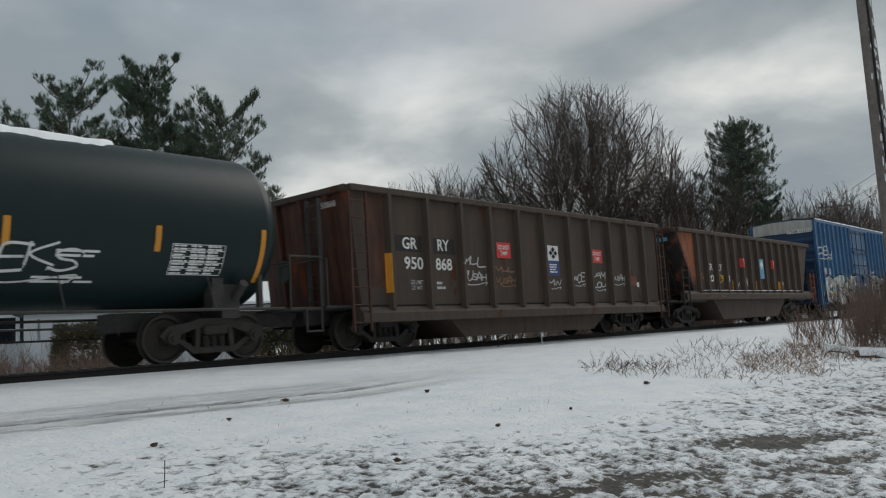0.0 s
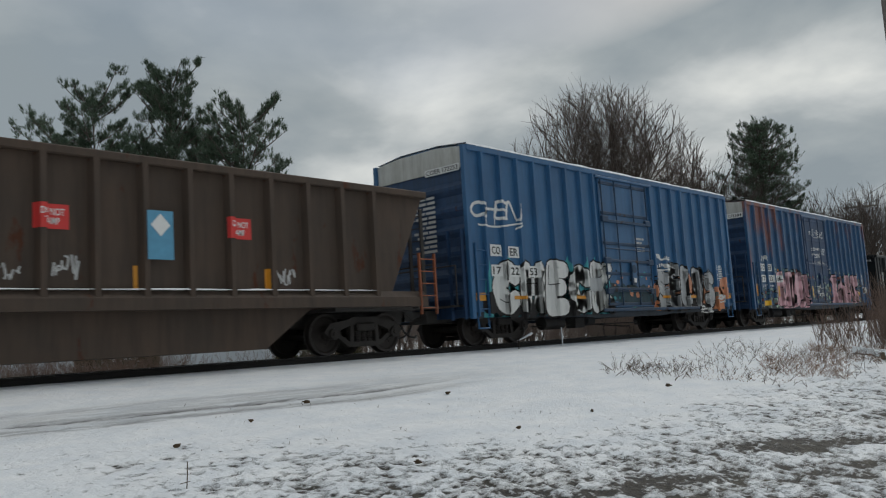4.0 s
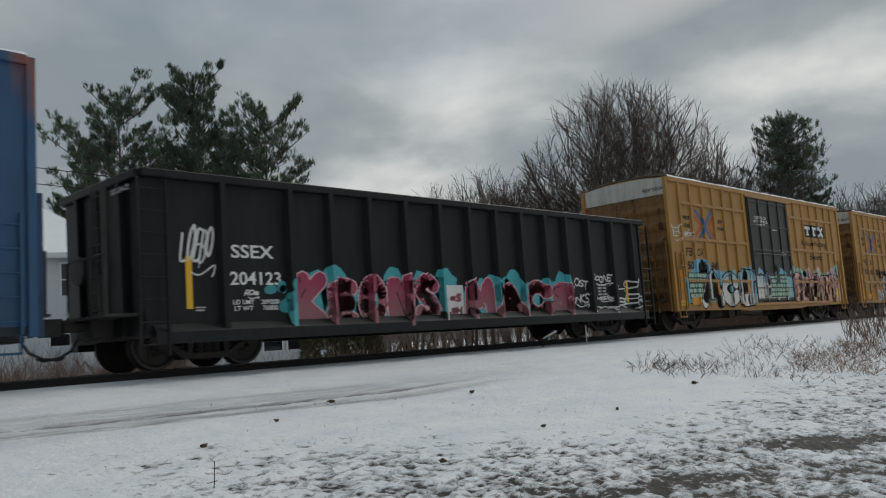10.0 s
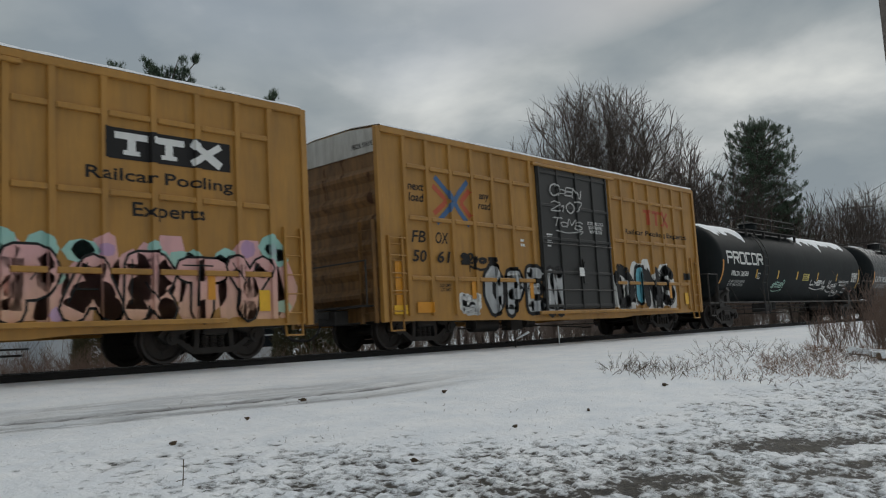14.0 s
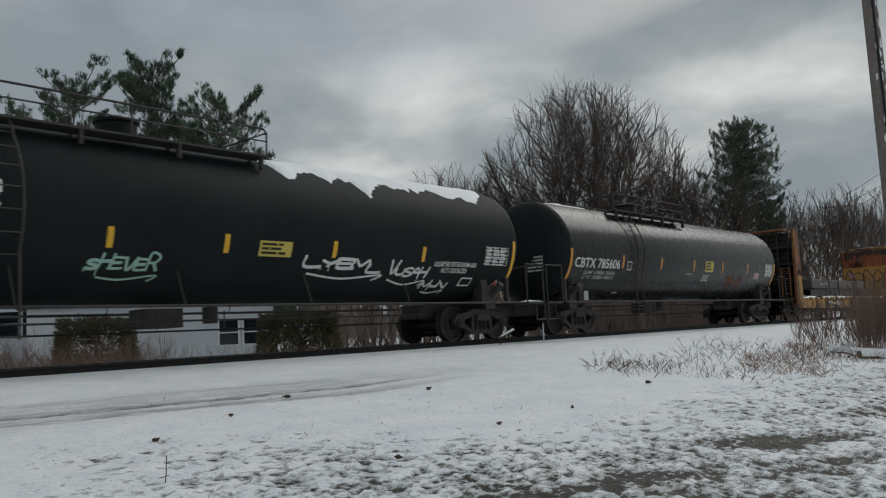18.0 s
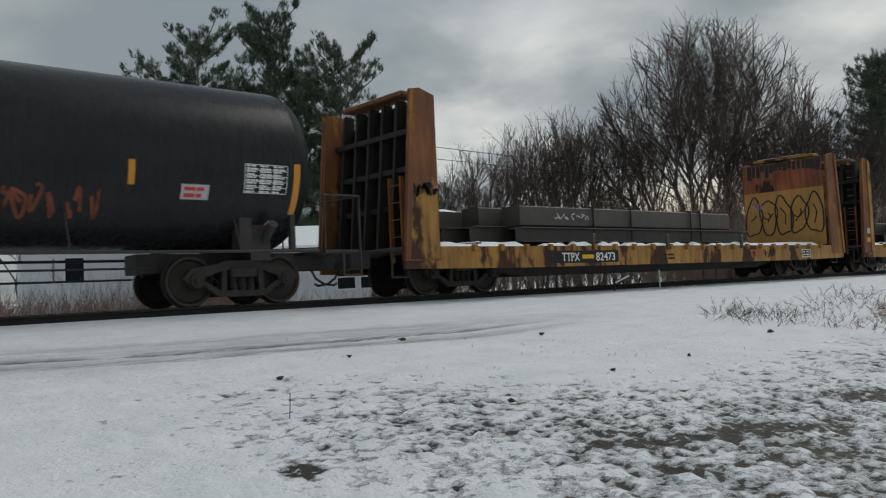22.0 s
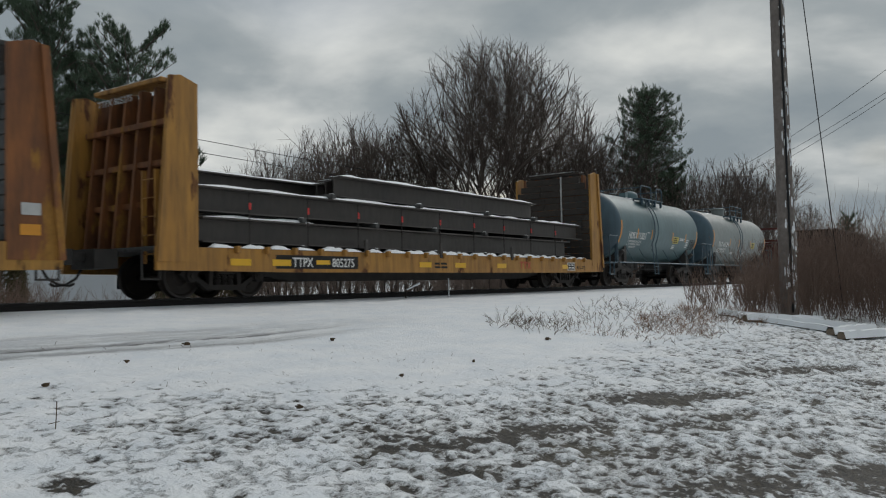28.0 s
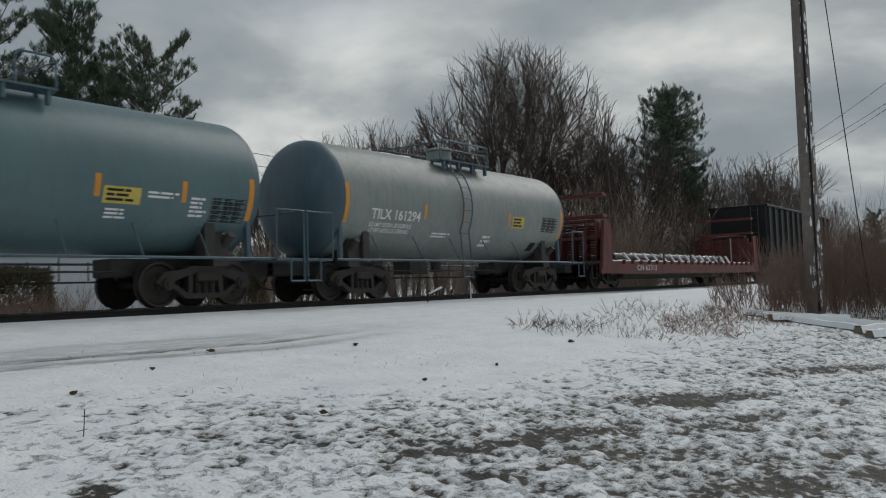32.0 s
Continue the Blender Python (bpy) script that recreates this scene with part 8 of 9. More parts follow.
    crown_snow(car, 8.8, 10.2, zc, r, 22, 0.3, 0.05)
    write("CBTX 785606", (0.22, 2.92, 2.0, 2.30), s, MAT["white"], car, 0.008)
    write("LD LMT  162400LB  73650KG\nLT  WT  100600LB  45650KG", (0.85, 2.7, 1.68, 1.92), s, MAT["dull_white"], car, 0.008)
    stripe(0.0, 1.65, 2.55, s, car, 0.13)
    stripe(16.65, 1.65, 2.55, s, car, 0.13)
    for u in (3.12, 5.8, 8.43, 11.03, 13.6):
        stripe(u, 2.05, 2.45, s, car)
    panel((3.4, 3.7, 1.98, 2.26), s, MAT["white"], car, "plate_mark", 0.004)
    panel((3.43, 3.67, 2.01, 2.23), s, MAT["tank_grey"], car, "plate_mark", 0.008)
    write("C", (3.51, 3.59, 2.04, 2.13), s, MAT["white"], car, 0.012)
    panel((9.42, 10.15, 2.05, 2.45), s, MAT["label_yellow"], car, "emergency_label", 0.006)
    bars((9.48, 10.08, 2.1, 2.42), 3, s, MAT["ink"], car, 6, 0.010)
    bars((9.35, 10.2, 1.7, 1.95), 4, s, MAT["dull_white"], car, 7)
    bars((7.9, 8.6, 1.92, 1.98), 1, s, MAT["dull_white"], car, 8)
    bars((3.3, 3.8, 1.25, 1.32), 1, s, MAT["dull_white"], car, 9)
    scrawl((11.6, 13.2, 1.5, 2.0), s, MAT["rust_orange"], car, 161, 7, 0.03)
    panel((14.45, 14.95, 1.85, 2.1), s, MAT["dull_white"], car, "red_lettered_label", 0.006)
    bars((14.5, 14.9, 1.87, 2.08), 2, s, MAT["red_sign"], car, 5, 0.010)
    table_plate((15.6, 16.45, 2.0, 2.5), s, car)
    diamond(16.25, 1.38, 0.17, s, car, text="1075")
    panel((1.0, 1.25, 1.02, 1.30), Side(-1.25), MAT["dull_white"], car, "valve_label")
    write("CBTX 785606", (-0.95, 0.0, 2.92, 3.06), EndFace(-0.46), MAT["dull_white"], car)
    bars((-0.9, -0.1, 1.9, 2.4), 5, EndFace(-0.58), MAT["dull_white"], car, 9)


def grey_tanks():
    r, zc = 1.46, 2.51
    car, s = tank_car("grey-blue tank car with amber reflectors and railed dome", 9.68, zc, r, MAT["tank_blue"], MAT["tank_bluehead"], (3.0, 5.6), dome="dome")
    add_car(car, 237.33)
    write("HOKX 112021", (0.92, 2.80, 1.98, 2.26), s, MAT["white"], car, 0.008)
    write("LD LMT 203200 LB 42150 KG\nLT WT 59800 LB 27150 KG\nNEW 03-1997", (0.95, 2.5, 1.60, 1.92), s, MAT["white"], car, 0.008)
    stripe(0.05, 1.75, 2.7, s, car, 0.13)
    stripe(9.62, 1.75, 2.6, s, car, 0.13)
    for u in (1.86, 3.5, 6.18, 7.98):
        stripe(u, 2.02, 2.42, s, car)
    panel((6.3, 7.05, 1.92, 2.22), s, MAT["label_yellow"], car, "emergency_label", 0.006)
    bars((6.36, 7.0, 1.95, 2.2), 3, s, MAT["ink"], car, 6, 0.010)
    bars((6.4, 7.0, 1.65, 1.85), 3, s, MAT["white"], car, 7)
    bars((7.2, 8.0, 2.05, 2.2), 2, s, MAT["white"], car, 8)
    bars((8.15, 8.6, 1.75, 2.15), 5, s, MAT["white"], car, 9)
    table_plate((8.65, 9.5, 1.7, 2.15), s, car, "ink")
    bars((2.95, 3.4, 2.25, 2.32), 1, s, MAT["white"], car, 3)
    diamond(9.2, 1.35, 0.17, s, car, "white")
    write("HOKX 112021", (-0.85, 0.0, 2.95, 3.07), EndFace(-0.46), MAT["dull_white"], car)
    snow_strip(car, 3.2, 4.6, -0.4, 0.4, zc + r - 0.03, 0.05, 6)

    car, s = tank_car("pale grey tank car with amber reflectors, heads darkened to slate-blue", 10.7, zc, r, MAT["tank_pale"], MAT["tank_bluehead"], (4.2, 6.6), dome="drum")
    add_car(car, 249.81)
    write("TILX 161294", (0.95, 2.90, 1.98, 2.24), s, MAT["white"], car, 0.008)
    write("LD LMT 203200 LB 92200 KG\nLT WT 60700 LB 27500 KG", (0.95, 2.6, 1.66, 1.90), s, MAT["white"], car, 0.008)
    stripe(0.05, 1.85, 2.8, s, car, 0.13)
    stripe(10.6, 1.75, 2.7, s, car, 0.13)
    for u in (3.1, 4.85, 7.3):
        stripe(u, 2.05, 2.45, s, car)
    panel((7.5, 8.2, 2.0, 2.35), s, MAT["label_yellow"], car, "emergency_label", 0.006)
    bars((7.55, 8.15, 2.03, 2.32), 3, s, MAT["ink"], car, 6, 0.010)
    bars((3.6, 4.6, 1.6, 1.75), 2, s, MAT["white"], car, 8)
    bars((6.1, 6.7, 1.4, 1.75), 3, s, MAT["white"], car, 8)
    table_plate((9.3, 10.3, 1.95, 2.4), s, car, "ink")
    panel((9.0, 9.35, 1.35, 1.6), s, MAT["ink"], car, "label", 0.006)
    write("TILX 161294", (-0.85, 0.0, 2.95, 3.07), EndFace(-0.46), MAT["dull_white"], car)
    crown_snow(car, 2.6, 4.2, zc, r, 31, 0.25, 0.04)


# ---- bulkhead flat cars and their steel ----
LOADS = []


def flat_car(label, length, left, right, mat, number, group, post_mat=None, top=4.35, brace=None, shift=0.0):
    """A flat car with a braced bulkhead at each end. left, right: (board face material, outer side bare ribs)."""
    car = thing("bulkhead_flat_car", label, "flat car", group)
    y, dz = 1.58, 1.02
    part("deck", M().bevel_box(0.0, length, -y + 0.02, y - 0.02, dz - 0.08, dz, 0.015), MAT["boards"], car, "weathered plank deck")
    for s in (-1, 1):
        part("side_sill", M().extrude([(0, dz - 0.01), (length, dz - 0.01), (length, dz - 0.46), (length * 0.82, dz - 0.50), (length * 0.18, dz - 0.50), (0, dz - 0.46)], s * y - 0.04, s * y + 0.04), mat, car)
    pk = M().bevel_box(-0.05, 0.05, -0.13, 0.0, -0.09, 0.06, 0.015).mesh("stake_pocket", mat)
    for u in np.arange(1.9, length - 1.6, 0.82):
        part("stake_pocket", pk, None, car, at=pose(u, -y - 0.02, dz - 0.02))
    for u in (6.0, 9.2, 13.1):
        part("stake", M().bevel_box(u - 0.05, u + 0.05, -y - 0.09, -y - 0.02, dz - 0.1, dz + 0.30, 0.01), MAT["steel"], car)
    pm = post_mat or mat
    brace = brace or pm
    for x, s, face in ((0.0, 1, left), (length, -1, right)):
        a, b = x, x + s * 0.95
        # tapering side wings of the bulkhead
        for e in (-1, 1):
            wing = M().extrude([(a, dz - 0.3), (b, dz - 0.3), (b, top - 0.12), (x + s * 0.55, top), (x + s * 0.30, top - 0.05)], e * y - 0.05, e * y + 0.03)
            part("bulkhead_wing", wing, pm, car)
            part("wing_flange", M().extrude([(a - s * 0.02, dz - 0.3), (a + s * 0.10, dz - 0.3), (x + s * 0.42, top - 0.05), (x + s * 0.28, top - 0.05)], e * (y + 0.03), e * (y + 0.10)), pm, car)
        # boards that face the load
        n = 13
        h = (top - dz - 0.15) / n
        for i in range(n):
            wide = 0.74 if i == n - 1 else 0.90 if i == n - 2 else 1.0
            part("bulkhead_board", M().bevel_box(min(b, b - s * 0.08), max(b, b - s * 0.08), -y * wide + 0.05, y * wide - 0.05, dz + 0.02 + i * h, dz + (i + 1) * h, 0.008), face, car)
        if s < 0:
            part("white_rod", M().cyl((b + s * -0.0 - 0.02, -0.4, dz + 0.1), (b - 0.02, -0.4, top - 0.1), 0.03, 6), MAT["dull_white"], car)
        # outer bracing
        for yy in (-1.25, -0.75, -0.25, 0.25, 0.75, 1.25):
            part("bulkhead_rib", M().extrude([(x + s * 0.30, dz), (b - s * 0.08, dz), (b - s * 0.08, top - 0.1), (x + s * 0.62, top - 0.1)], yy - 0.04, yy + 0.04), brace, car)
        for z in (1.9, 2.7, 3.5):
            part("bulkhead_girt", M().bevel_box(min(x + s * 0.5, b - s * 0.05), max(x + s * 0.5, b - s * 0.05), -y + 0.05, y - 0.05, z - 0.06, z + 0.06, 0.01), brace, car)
        part("bulkhead_cap", M().bevel_box(min(x + s * 0.45, b), max(x + s * 0.45, b), -y * 0.72, y * 0.72, top - 0.06, top + 0.04, 0.02), pm if s > 0 else face, car)
        snow_strip(car, min(x + s * 0.5, b), max(x + s * 0.5, b), -y * 0.75, y * 0.75, top + 0.055, 0.03, int(x) + 3, 0.2, "cap_snow")
        end_ladder(car, x + s * 0.2, -s, -1.35, -0.95, 0.7, 2.5, 5, pm)
        hb = M().box(min(x, x - s * 0.5), max(x, x - s * 0.5), -0.4, 0.4, 0.62, 1.0)
        part("end_sill", hb, MAT["frame"], car)
        part("sill_step", M().tube([(x - s * 0.1, -1.3, 0.95), (x - s * 0.1, -1.3, 0.4), (x + s * 0.3, -1.3, 0.4), (x + s * 0.3, -1.3, 0.95)], 0.02, 6), MAT["frame"], car)
    for e in (-0.55, 0.55):
        part("centre_sill", M().extrude([(1.2, 0.95), (length - 1.2, 0.95), (length - 1.6, 0.72), (length - 4.5, 0.34), (4.5, 0.34), (1.6, 0.72)], e - 0.05, e + 0.05), MAT["frame"], car)
    for u in np.linspace(2, length - 2, 10):
        part("cross_bearer", M().box(u - 0.05, u + 0.05, -1.45, 1.45, 0.68, 0.92), MAT["frame"], car)
    running_gear(car, length, 2.1, 0.85)
    s = Side(-y - 0.04)
    if number:
        panel((4.3 + shift, 7.0 + shift, dz - 0.42, dz - 0.12), s, MAT["ink"], car, "number_panel")
        write("TTPX", (4.8 + shift, 5.45 + shift, dz - 0.38, dz - 0.17), s, MAT["white"], car, 0.008)
        panel((5.55 + shift, 6.0 + shift, dz - 0.32, dz - 0.22), s, MAT["yellow_tape"], car, "reflector", 0.008)
        write(number, (6.08 + shift, 6.85 + shift, dz - 0.38, dz - 0.17), s, MAT["white"], car, 0.008)
        for u in (1.75, 2.9, 8.2, 9.9, 12.2, 16.6):
            panel((u, u + 0.55, dz - 0.36, dz - 0.22), s, MAT["flat_yellow"] if pm is not mat else MAT["yellow_tape"], car, "reflector", 0.006)
        panel((17.0, 17.6, dz - 0.42, dz - 0.14), s, MAT["white"], car, "plate_mark", 0.006)
        panel((17.04, 17.56, dz - 0.39, dz - 0.17), s, MAT["ink"], car, "plate_mark", 0.010)
        bars((17.08, 17.52, dz - 0.37, dz - 0.18), 2, s, MAT["white"], car, 5, 0.014, cols=2)
        # the owner's mark as plain red shapes
        v, f = [], []
        for u in (13.6, 13.85):
            ribbon([(u, dz - 0.17), (u + 0.2, dz - 0.17)], 0.03, v, f)
            ribbon([(u + 0.1, dz - 0.17), (u + 0.1, dz - 0.37)], 0.035, v, f)
        ribbon([(14.1, dz - 0.16), (14.3, dz - 0.37)], 0.03, v, f)
        ribbon([(14.3, dz - 0.16), (14.1, dz - 0.37)], 0.03, v, f)
        lay("owner_mark", v, f, s, MAT["logo_red"], car, 0.010)
        bars((8.9, 9.8, dz - 0.4, dz - 0.2), 2, s, MAT["ink"], car, 4, 0.006)
    return car, s


def beam(kind, x0, x1, y, z, h, w, a, label, snow=0.0, mark=False):
    """A rolled steel section lying along a car, as a thing of its own that rides with it."""
    t = thing("steel_beam", label, "steel beam", "steel on the flat cars")
    m = M()
    if kind == "I":
        m.extrude([(-w / 2, 0), (w / 2, 0), (w / 2, 0.03), (0.02, 0.045), (0.02, h - 0.045), (w / 2, h - 0.03), (w / 2, h), (-w / 2, h), (-w / 2, h - 0.03), (-0.02, h - 0.045), (-0.02, 0.045), (-w / 2, 0.03)], 0, x1 - x0, "x")
    else:
        m.extrude([(-w / 2 + 0.02, 0), (w / 2 - 0.02, 0), (w / 2, 0.02), (w / 2, h - 0.02), (w / 2 - 0.02, h), (-w / 2 + 0.02, h), (-w / 2, h - 0.02), (-w / 2, 0.02)], 0, x1 - x0, "x")
    part("section", m, MAT["steel"], t)
    if snow:
        snow_strip(t, 0.02, (x1 - x0) * snow, -w / 2 - 0.01, w / 2, h - 0.002, 0.085, int(x0 * 7 + y * 3), 0.45, "beam_snow")
    if mark:
        scrawl((1.2, 2.6, h * 0.35, h * 0.7), Side(-w / 2), MAT["dull_white"], t, 171, 7, 0.016)
    LOADS.append((t, a + x0, y, z))


def strap(u, y0, y1, z1, a):
    t = thing("steel_strap", "dark band strap over the steel load", "strap", "straps on the flat cars")
    part("band", M().tube([(0, y0 - 0.02, 0), (0, y0 - 0.02, z1), (0.12, (y0 + y1) / 2, z1 + 0.02), (0.2, y1 + 0.02, z1), (0.2, y1 + 0.02, 0)], 0.022, 6), MAT["truck"], t)
    LOADS.append((t, a + u, 0, 1.02))


def dunnage(u, z, a, y0=-1.5, y1=1.5):
    t = thing("timber_bearer", "grey timber bearer between steel beams", "timber", "bearers on the flat cars")
    part("block", M().bevel_box(-0.07, 0.07, y0, y1, 0, 0.11, 0.012), MAT["boards"], t)
    snow_strip(t, -0.06, 0.06, y0, y0 + 0.2, 0.105, 0.03, int(u * 10), 0.06, "bearer_snow")
    LOADS.append((t, a + u, 0, z))


def flat_cars():
    # left boards and ribs drawn near-black, their shade part of the colour
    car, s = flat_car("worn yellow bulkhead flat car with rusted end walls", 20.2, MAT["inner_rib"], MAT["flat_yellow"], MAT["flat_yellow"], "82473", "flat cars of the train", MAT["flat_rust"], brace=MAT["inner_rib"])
    a = 171.1
    add_car(car, a)
    piece_face = EndFace(19.14, -1)
    panel((-1.5, 1.5, 3.15, 4.2), piece_face, MAT["rust_orange"], car, "rusted_upper_panel", 0.004)
    panel((-1.52, 1.52, 1.05, 3.15), piece_face, MAT["yellow"], car, "yellow_lower_panel", 0.003)
    # a row of bubble letters drawn as bare outlines
    bub = random.Random(57)
    v, f = [], []
    for k in range(5):
        c, h = 1.16 - k * 0.58, 0.70 - 0.05 * (k % 2)
        lean, wob = bub.uniform(-0.10, 0.10), bub.uniform(0, 6.28)
        loop = []
        for i in range(29):
            w = 2 * math.pi * i / 28
            q = 1 + 0.10 * math.sin(3 * w + wob) + 0.05 * math.sin(5 * w)
            y, z = 0.33 * q * math.cos(w), h * q * math.sin(w)
            loop.append((c + y + lean * z, 2.2 + z))
        ribbon(loop, 0.030, v, f)
        e = bub.uniform(0.1, 0.35)
        ribbon(smooth([(c + 0.05 - lean, 2.2 - e), (c - 0.07, 2.25), (c + 0.03 + lean, 2.2 + e)]), 0.024, v, f)
        if k in (1, 3):
            ribbon(smooth([(c + 0.24, 2.25), (c + 0.02, 2.12), (c - 0.18, 2.34)]), 0.022, v, f)
    lay("sprayed_outline", v, f, piece_face, MAT["truck"], car, 0.009)
    scrawl((0.8, 1.2, 2.5, 2.8), piece_face, MAT["g_violet"], car, 77, 5, 0.03, 0.012)
    r = random.Random(19)
    v, f = [], []
    for k in range(16):
        u = -1.38 + k * 0.175
        ribbon([(u, 4.18), (u + 0.01, 4.18 - r.uniform(0.2, 0.55))], r.uniform(0.05, 0.10), v, f)
    lay("soot_run", v, f, piece_face, MAT["inner_rib"], car, 0.008)
    scrawl((0.2, 0.9, 2.05, 2.35), Side(-1.645), MAT["ink"], car, 181, 6, 0.03)
    lay("yellow_patch", [(0.06, 0.76), (0.92, 0.76), (0.92, 2.3), (0.24, 2.0)], [(0, 1, 2, 3)], Side(-1.634), MAT["flat_yellow"], car, 0.006)
    scrawl((14.4, 15.2, 0.62, 0.9), s, MAT["ink"], car, 183, 5, 0.02)
    for i, (x0, x1, y, z, h, w, k) in enumerate(((1.9, 12.0, 1.1, 1.14, 0.42, 0.45, "I"), (1.5, 12.4, 0.55, 1.14, 0.42, 0.45, "I"), (1.7, 12.8, 0.0, 1.14, 0.42, 0.45, "I"), (2.1, 13.0, -0.55, 1.14, 0.42, 0.42, "I"), (3.1, 13.5, -1.08, 1.14, 0.36, 0.42, "I"),
                                            (1.4, 11.0, 0.8, 1.60, 0.34, 0.5, "B"), (2.6, 12.2, -0.05, 1.60, 0.36, 0.6, "B"), (3.2, 12.6, -0.85, 1.54, 0.40, 0.6, "B"))):
        beam(k, x0 + 0.7, x1 + 0.7, y, z, h + (0.08 if i > 4 else 0.0), w, a, "dark mill-scaled steel beam strapped to the deck", 0.0 if i != 5 else 0.15, i == 7)
    for u in (2.4, 5.2, 8.2, 11.4):
        dunnage(u, 1.02, a, -1.3, 1.3)
    for u in (6.6, 8.2, 11.1, 11.6):
        strap(u, -1.17, 1.2, 1.02, a)
    for u0, u1 in ((0.98, 3.9), (13.7, 18.9)):
        snow_strip(car, u0, u1, -1.61, 0.6, 1.018, 0.15, int(u0 * 5), 0.3, "deck_snow")
    r = random.Random(5)
    for i in range(9):
        u = 4.2 + i * 1.05
        snow_strip(car, u, u + r.uniform(0.5, 0.95), -1.64, -1.34, 1.018, 0.11, i + 40, 0.12, "deck_snow")

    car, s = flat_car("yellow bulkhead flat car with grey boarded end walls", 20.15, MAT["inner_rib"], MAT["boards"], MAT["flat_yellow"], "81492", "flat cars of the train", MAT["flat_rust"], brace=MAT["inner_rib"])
    a = 193.0
    add_car(car, a)
    part("edge_post", M().extrude([(0.70, 0.74), (0.97, 0.74), (0.97, 4.22), (0.74, 4.30)], -1.665, -1.632), MAT["flat_yellow"], car, "yellow edge of the bulkhead wing")
    panel((0.35, 0.68, 1.12, 1.3), Side(-1.634), MAT["orange_tape"], car, "reflector", 0.006)
    panel((0.42, 0.72, 1.45, 1.65), Side(-1.634), MAT["dull_white"], car, "label", 0.006)
    panel((19.4, 19.75, 1.12, 1.3), Side(-1.634), MAT["orange_tape"], car, "reflector", 0.006)
    panel((19.42, 19.75, 1.45, 1.65), Side(-1.634), MAT["dull_white"], car, "label", 0.006)
    for i, (x0, x1, y, z, h, w, k) in enumerate(((1.5, 13.2, 1.1, 1.14, 0.42, 0.45, "I"), (1.9, 13.6, 0.55, 1.14, 0.42, 0.45, "I"), (1.7, 14.0, 0.0, 1.14, 0.42, 0.45, "I"), (2.4, 14.4, -0.55, 1.14, 0.40, 0.42, "I"), (3.4, 15.2, -1.08, 1.14, 0.34, 0.42, "I"),
                                            (2.0, 12.6, 0.6, 1.60, 0.36, 0.6, "B"), (4.2, 13.4, -0.15, 1.58, 0.42, 0.6, "B"), (4.6, 14.0, -0.95, 1.52, 0.40, 0.55, "B"))):
        beam(k, x0, x1, y, z, h, w, a, "dark mill-scaled steel beam strapped to the deck", 0.2 if i in (0, 5) else 0.0)
    for u in (2.6, 5.6, 8.8, 12.2):
        dunnage(u, 1.02, a, -1.3, 1.3)
    for u in (6.3, 7.0, 11.0, 12.3):
        strap(u, -1.26, 1.2, 0.94, a)
    snow_strip(car, 0.98, 4.2, -1.61, 0.8, 1.018, 0.15, 51, 0.3, "deck_snow")
    snow_strip(car, 15.3, 19.1, -1.61, 0.9, 1.018, 0.14, 52, 0.3, "deck_snow")
    for i in range(14):
        u = 4.2 + i * 0.8
        snow_strip(car, u, u + r.uniform(0.45, 0.8), -1.64, -1.32, 1.018, 0.11, i + 60, 0.12, "deck_snow")

    # braces take the rust colour, darker than the yellow, to carry their shading
    car, s = flat_car("bright yellow bulkhead flat car with braced ladder ends", 20.05, MAT["boards"], MAT["dark_boards"], MAT["rust_yellow"], "805275", "flat cars of the train", MAT["rust_yellow"], brace=MAT["flat_rust"], shift=-1.3)
    a = 214.98
    add_car(car, a)
    write("RS-72", (17.75, 18.45, 0.64, 0.76), s, MAT["ink"], car, 0.008)
    write("TTPX 805275", (-0.3, 0.9, 4.0, 4.14), EndFace(0.4), MAT["dull_white"], car)
    for lv, (z, x0, x1, ys) in enumerate(((1.13, 1.2, 17.6, (-1.2, -0.6, 0.0, 0.6, 1.2)), (1.76, 0.9, 18.7, (-1.15, -0.5, 0.15, 0.8)), (2.39, 5.6, 15.6, (-0.95, -0.35, 0.3)), (2.42, 1.3, 13.0, (0.9,)))):
        for j, y in enumerate(ys):
            beam("I", x0 + j * 0.35, x1 - j * 0.4, y, z, 0.52, 0.50, a, "dark rolled steel girder stacked on timber bearers", 1.0 if lv >= 2 or (lv == 1 and j == 0) else 0.2)
    for z in (1.02, 1.65, 2.28):
        for u in (4.0, 6.6, 9.2, 11.8, 14.4) if z < 2 else (5.0, 8.5, 12.0, 15.0):
            dunnage(u, z, a, -1.52, 1.35)
    for i in range(22):
        u = 1.3 + i * 0.80
        snow_strip(car, u, u + r.uniform(0.5, 0.8), -1.64, -1.40, 1.018, 0.10, i + 90, 0.12, "deck_snow")
    # tie-down rods with red tags
    for i in range(9):
        u = 2.4 + i * 1.75
        rod = M().tube([(u, -1.47, 1.02), (u, -1.47, 2.2)], 0.014, 5)
        part("tie_rod", rod, MAT["truck"], car)
        part("tie_tag", M().box(u - 0.025, u + 0.025, -1.50, -1.485, 1.85, 2.0), MAT["red_sign"], car)

    car, s = flat_car("oxide-red bulkhead flat car with a rack of snowy pipes", 20.0, MAT["flat_red"], MAT["flat_red"], MAT["flat_red"], "", "flat cars of the train", MAT["flat_red"], 2.55)
    a = 263.01
    add_car(car, a)
    write("CN 62313", (3.2, 5.2, 0.66, 0.88), s, MAT["dull_white"], car)
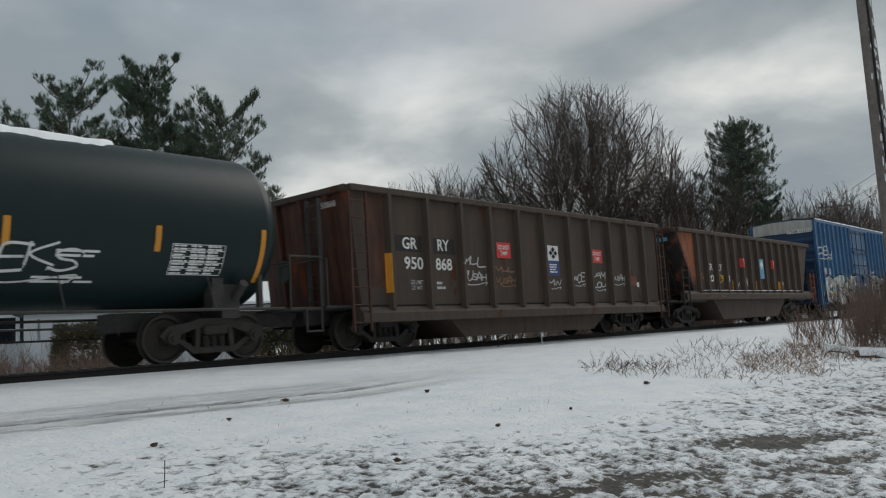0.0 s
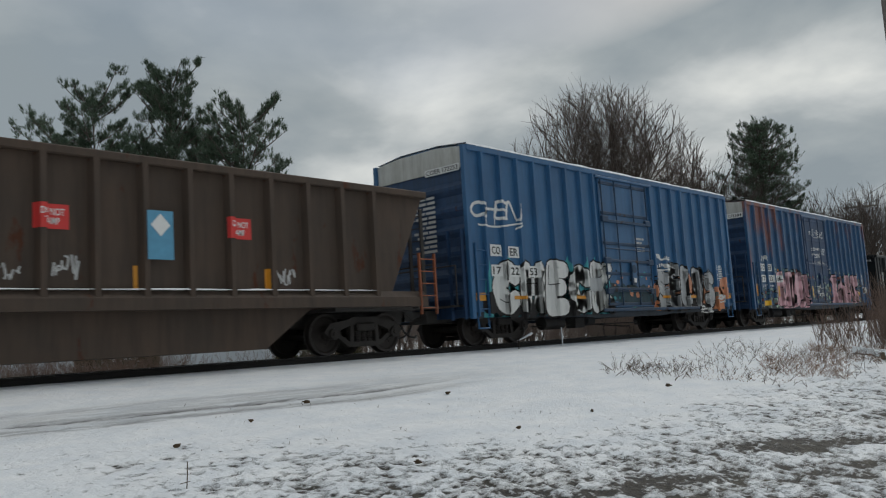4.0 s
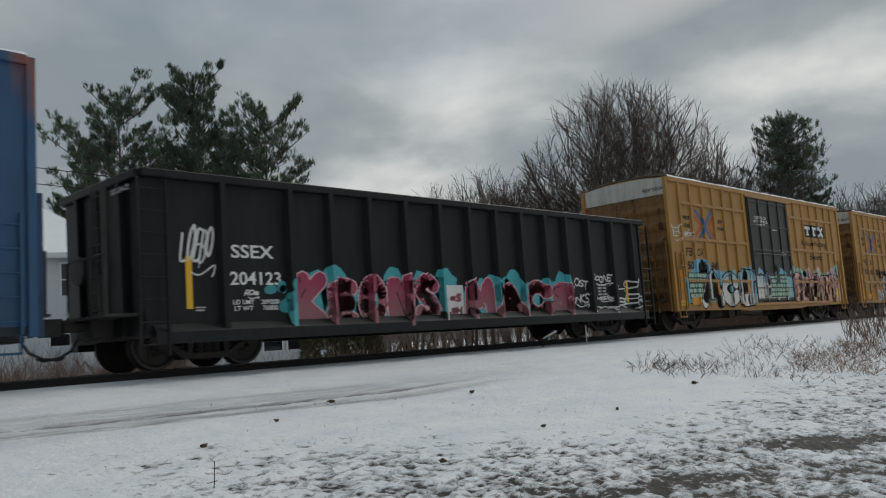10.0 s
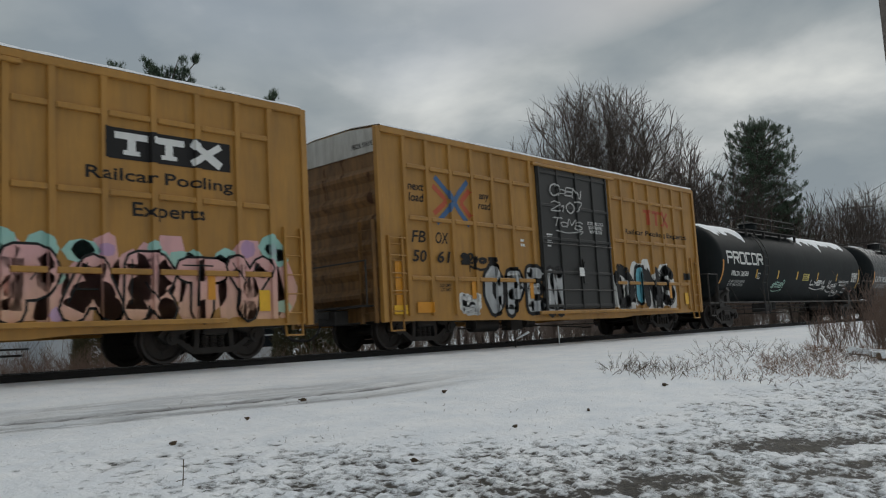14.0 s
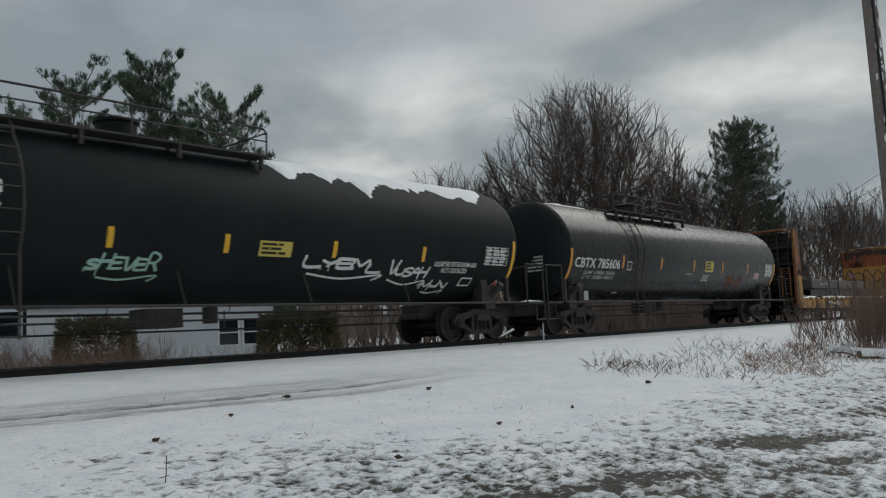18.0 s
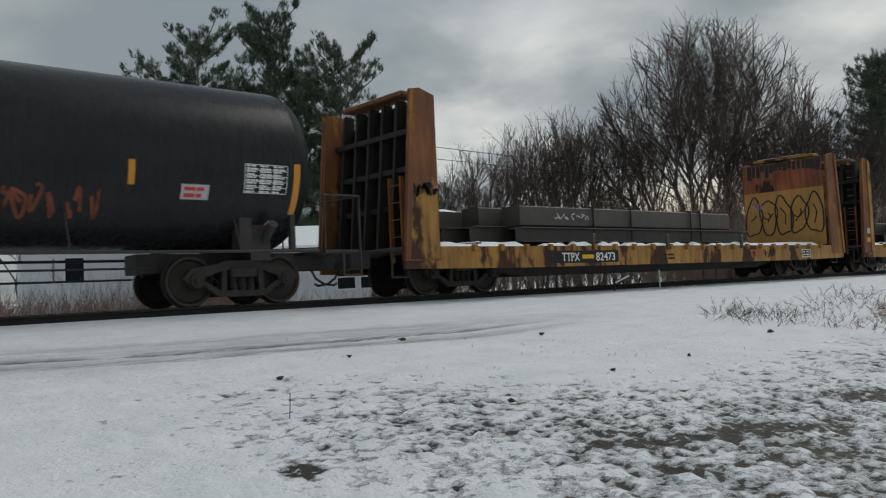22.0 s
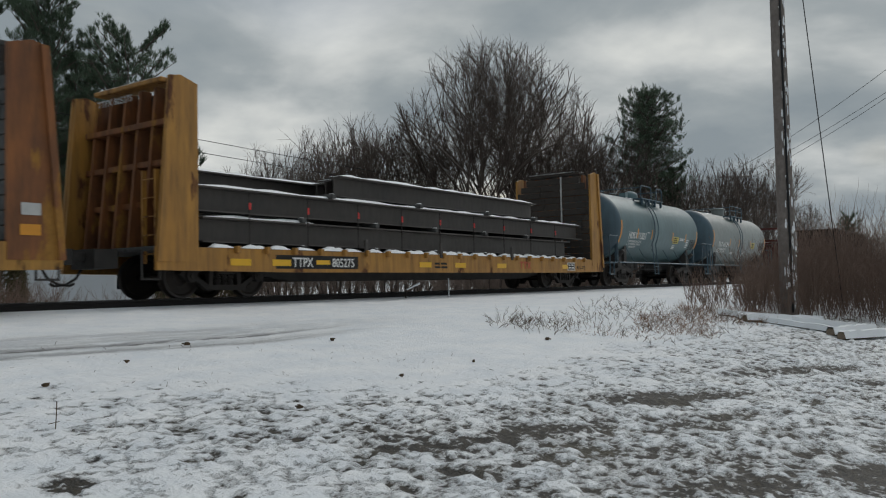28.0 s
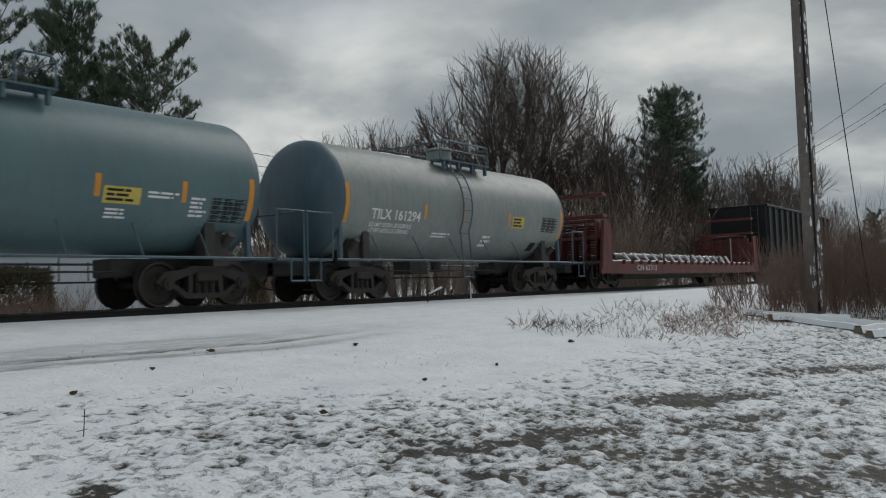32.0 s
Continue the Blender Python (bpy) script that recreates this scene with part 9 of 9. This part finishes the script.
    for i in range(5):
        t = thing("pipe", "dark pipe with snow along its top on the flat car", "pipe", "pipes on the flat car")
        part("barrel", M().cyl((0, 0, 0.16), (13.0, 0, 0.16), 0.16, 14), MAT["steel"], t, smooth=True)
        snow_strip(t, 0.05, 12.9, -0.11, 0.11, 0.27, 0.07, i + 130, 0.3, "pipe_snow")
        LOADS.append((t, a + 1.8, -1.2 + i * 0.58, 1.02))
    snow_strip(car, 1.0, 19.0, -1.55, -1.40, 1.018, 0.06, 140, 0.3, "deck_snow")
    bk = M()
    for i in range(14):
        bk.extrude([(2.2 + i * 0.95, 1.36), (2.32 + i * 0.95, 1.36), (3.0 + i * 0.95, 1.02), (2.88 + i * 0.95, 1.02)], -1.50, -1.42)
    part("side_bracing", bk, MAT["snow_dirty"], car, "snow-dusted slanting braces")


def covered_hopper():
    """The dark ribbed hopper that trails out of the woods at the end."""
    car = thing("hopper_car", "black ribbed covered hopper car with snow on its roof", "freight car", "hoppers of the train")
    L, y, top = 16.5, 1.6, 4.35
    part("body", M().extrude([(0.8, 1.3), (15.7, 1.3), (L, 2.4), (L, top), (0, top), (0, 2.4)], -y, y), MAT["black"], car)
    for c in (3.4, 8.2, 13.0):
        part("discharge_bay", M().extrude([(c - 2.0, 1.3), (c + 2.0, 1.3), (c + 0.5, 0.4), (c - 0.5, 0.4)], -1.35, 1.35), MAT["black"], car)
    for u in np.linspace(0.4, L - 0.4, 13):
        part("side_post", M().extrude([(u - 0.09, -y), (u - 0.05, -y - 0.12), (u + 0.05, -y - 0.12), (u + 0.09, -y)], 1.35, top, "z"), MAT["black"], car)
    part("top_chord", M().bevel_box(-0.05, L + 0.05, -y - 0.14, y + 0.14, top, top + 0.12, 0.02), MAT["black"], car)
    part("underframe", M().bevel_box(-0.4, L + 0.4, -0.35, 0.35, 0.65, 1.0, 0.02), MAT["frame"], car)
    snow_strip(car, 0.05, L - 0.05, -y, y, top + 0.115, 0.05, 150, 0.4, "roof_snow")
    running_gear(car, L, 1.6)
    end_ladder(car, -0.15, -1, -1.2, -0.8, 0.9, top, 8, MAT["frame"])
    add_car(car, 284.9)


brown_gondolas()
blue_cars()
black_gondola()
yellow_cars()
black_tanks()
flat_cars()
grey_tanks()
covered_hopper()


# ---- what moves ----
TIMES = (0, 4, 8, 12, 16, 20, 24, 28, 32)
RUN = (0.0, 28.78, 57.58, 86.95, 116.39, 145.86, 175.69, 205.45, 235.52)
TRACK_Y = 14.8


def run_at(t):
    """How far the train has rolled at t seconds: a smooth curve through the known distances."""
    i = min(max(int(t // 4), 0), 7)
    p = [RUN[max(i - 1, 0)], RUN[i], RUN[i + 1], RUN[min(i + 2, 8)]]
    m1 = (p[2] - p[0]) / 2 if i > 0 else p[2] - p[1]
    m2 = (p[3] - p[1]) / 2 if i < 7 else p[2] - p[1]
    k = (t - 4 * i) / 4
    return (2 * k ** 3 - 3 * k * k + 1) * p[1] + (k ** 3 - 2 * k * k + k) * m1 + (-2 * k ** 3 + 3 * k * k) * p[2] + (k ** 3 - k * k) * m2


def motions():
    start = {}
    steps = [i * 1.0 for i in range(33)]
    for car, a in CARS:
        start[car] = a
        walk(car, [(t, pose(a - run_at(t), TRACK_Y, 0)) for t in steps])
    for load, x, y, z in LOADS:
        walk(load, [(t, pose(x - run_at(t), TRACK_Y + y, z)) for t in steps])
    for ws, car, u in ROLLING:
        rows = []
        x0 = start[car] + u
        for n in range(0, 481):
            t = n / 15
            x = x0 - run_at(t)
            if -14 < x < 52 or n in (0, 480):
                rows.append((t, max(-14.0, min(52.0, x))))
        # rolls while in view, and rests at the last angle before and after
        walk(ws, [(t, pose(u, 0, WHEEL_R, 0, math.degrees((x - 52) / WHEEL_R), 0)) for t, x in rows])


motions()
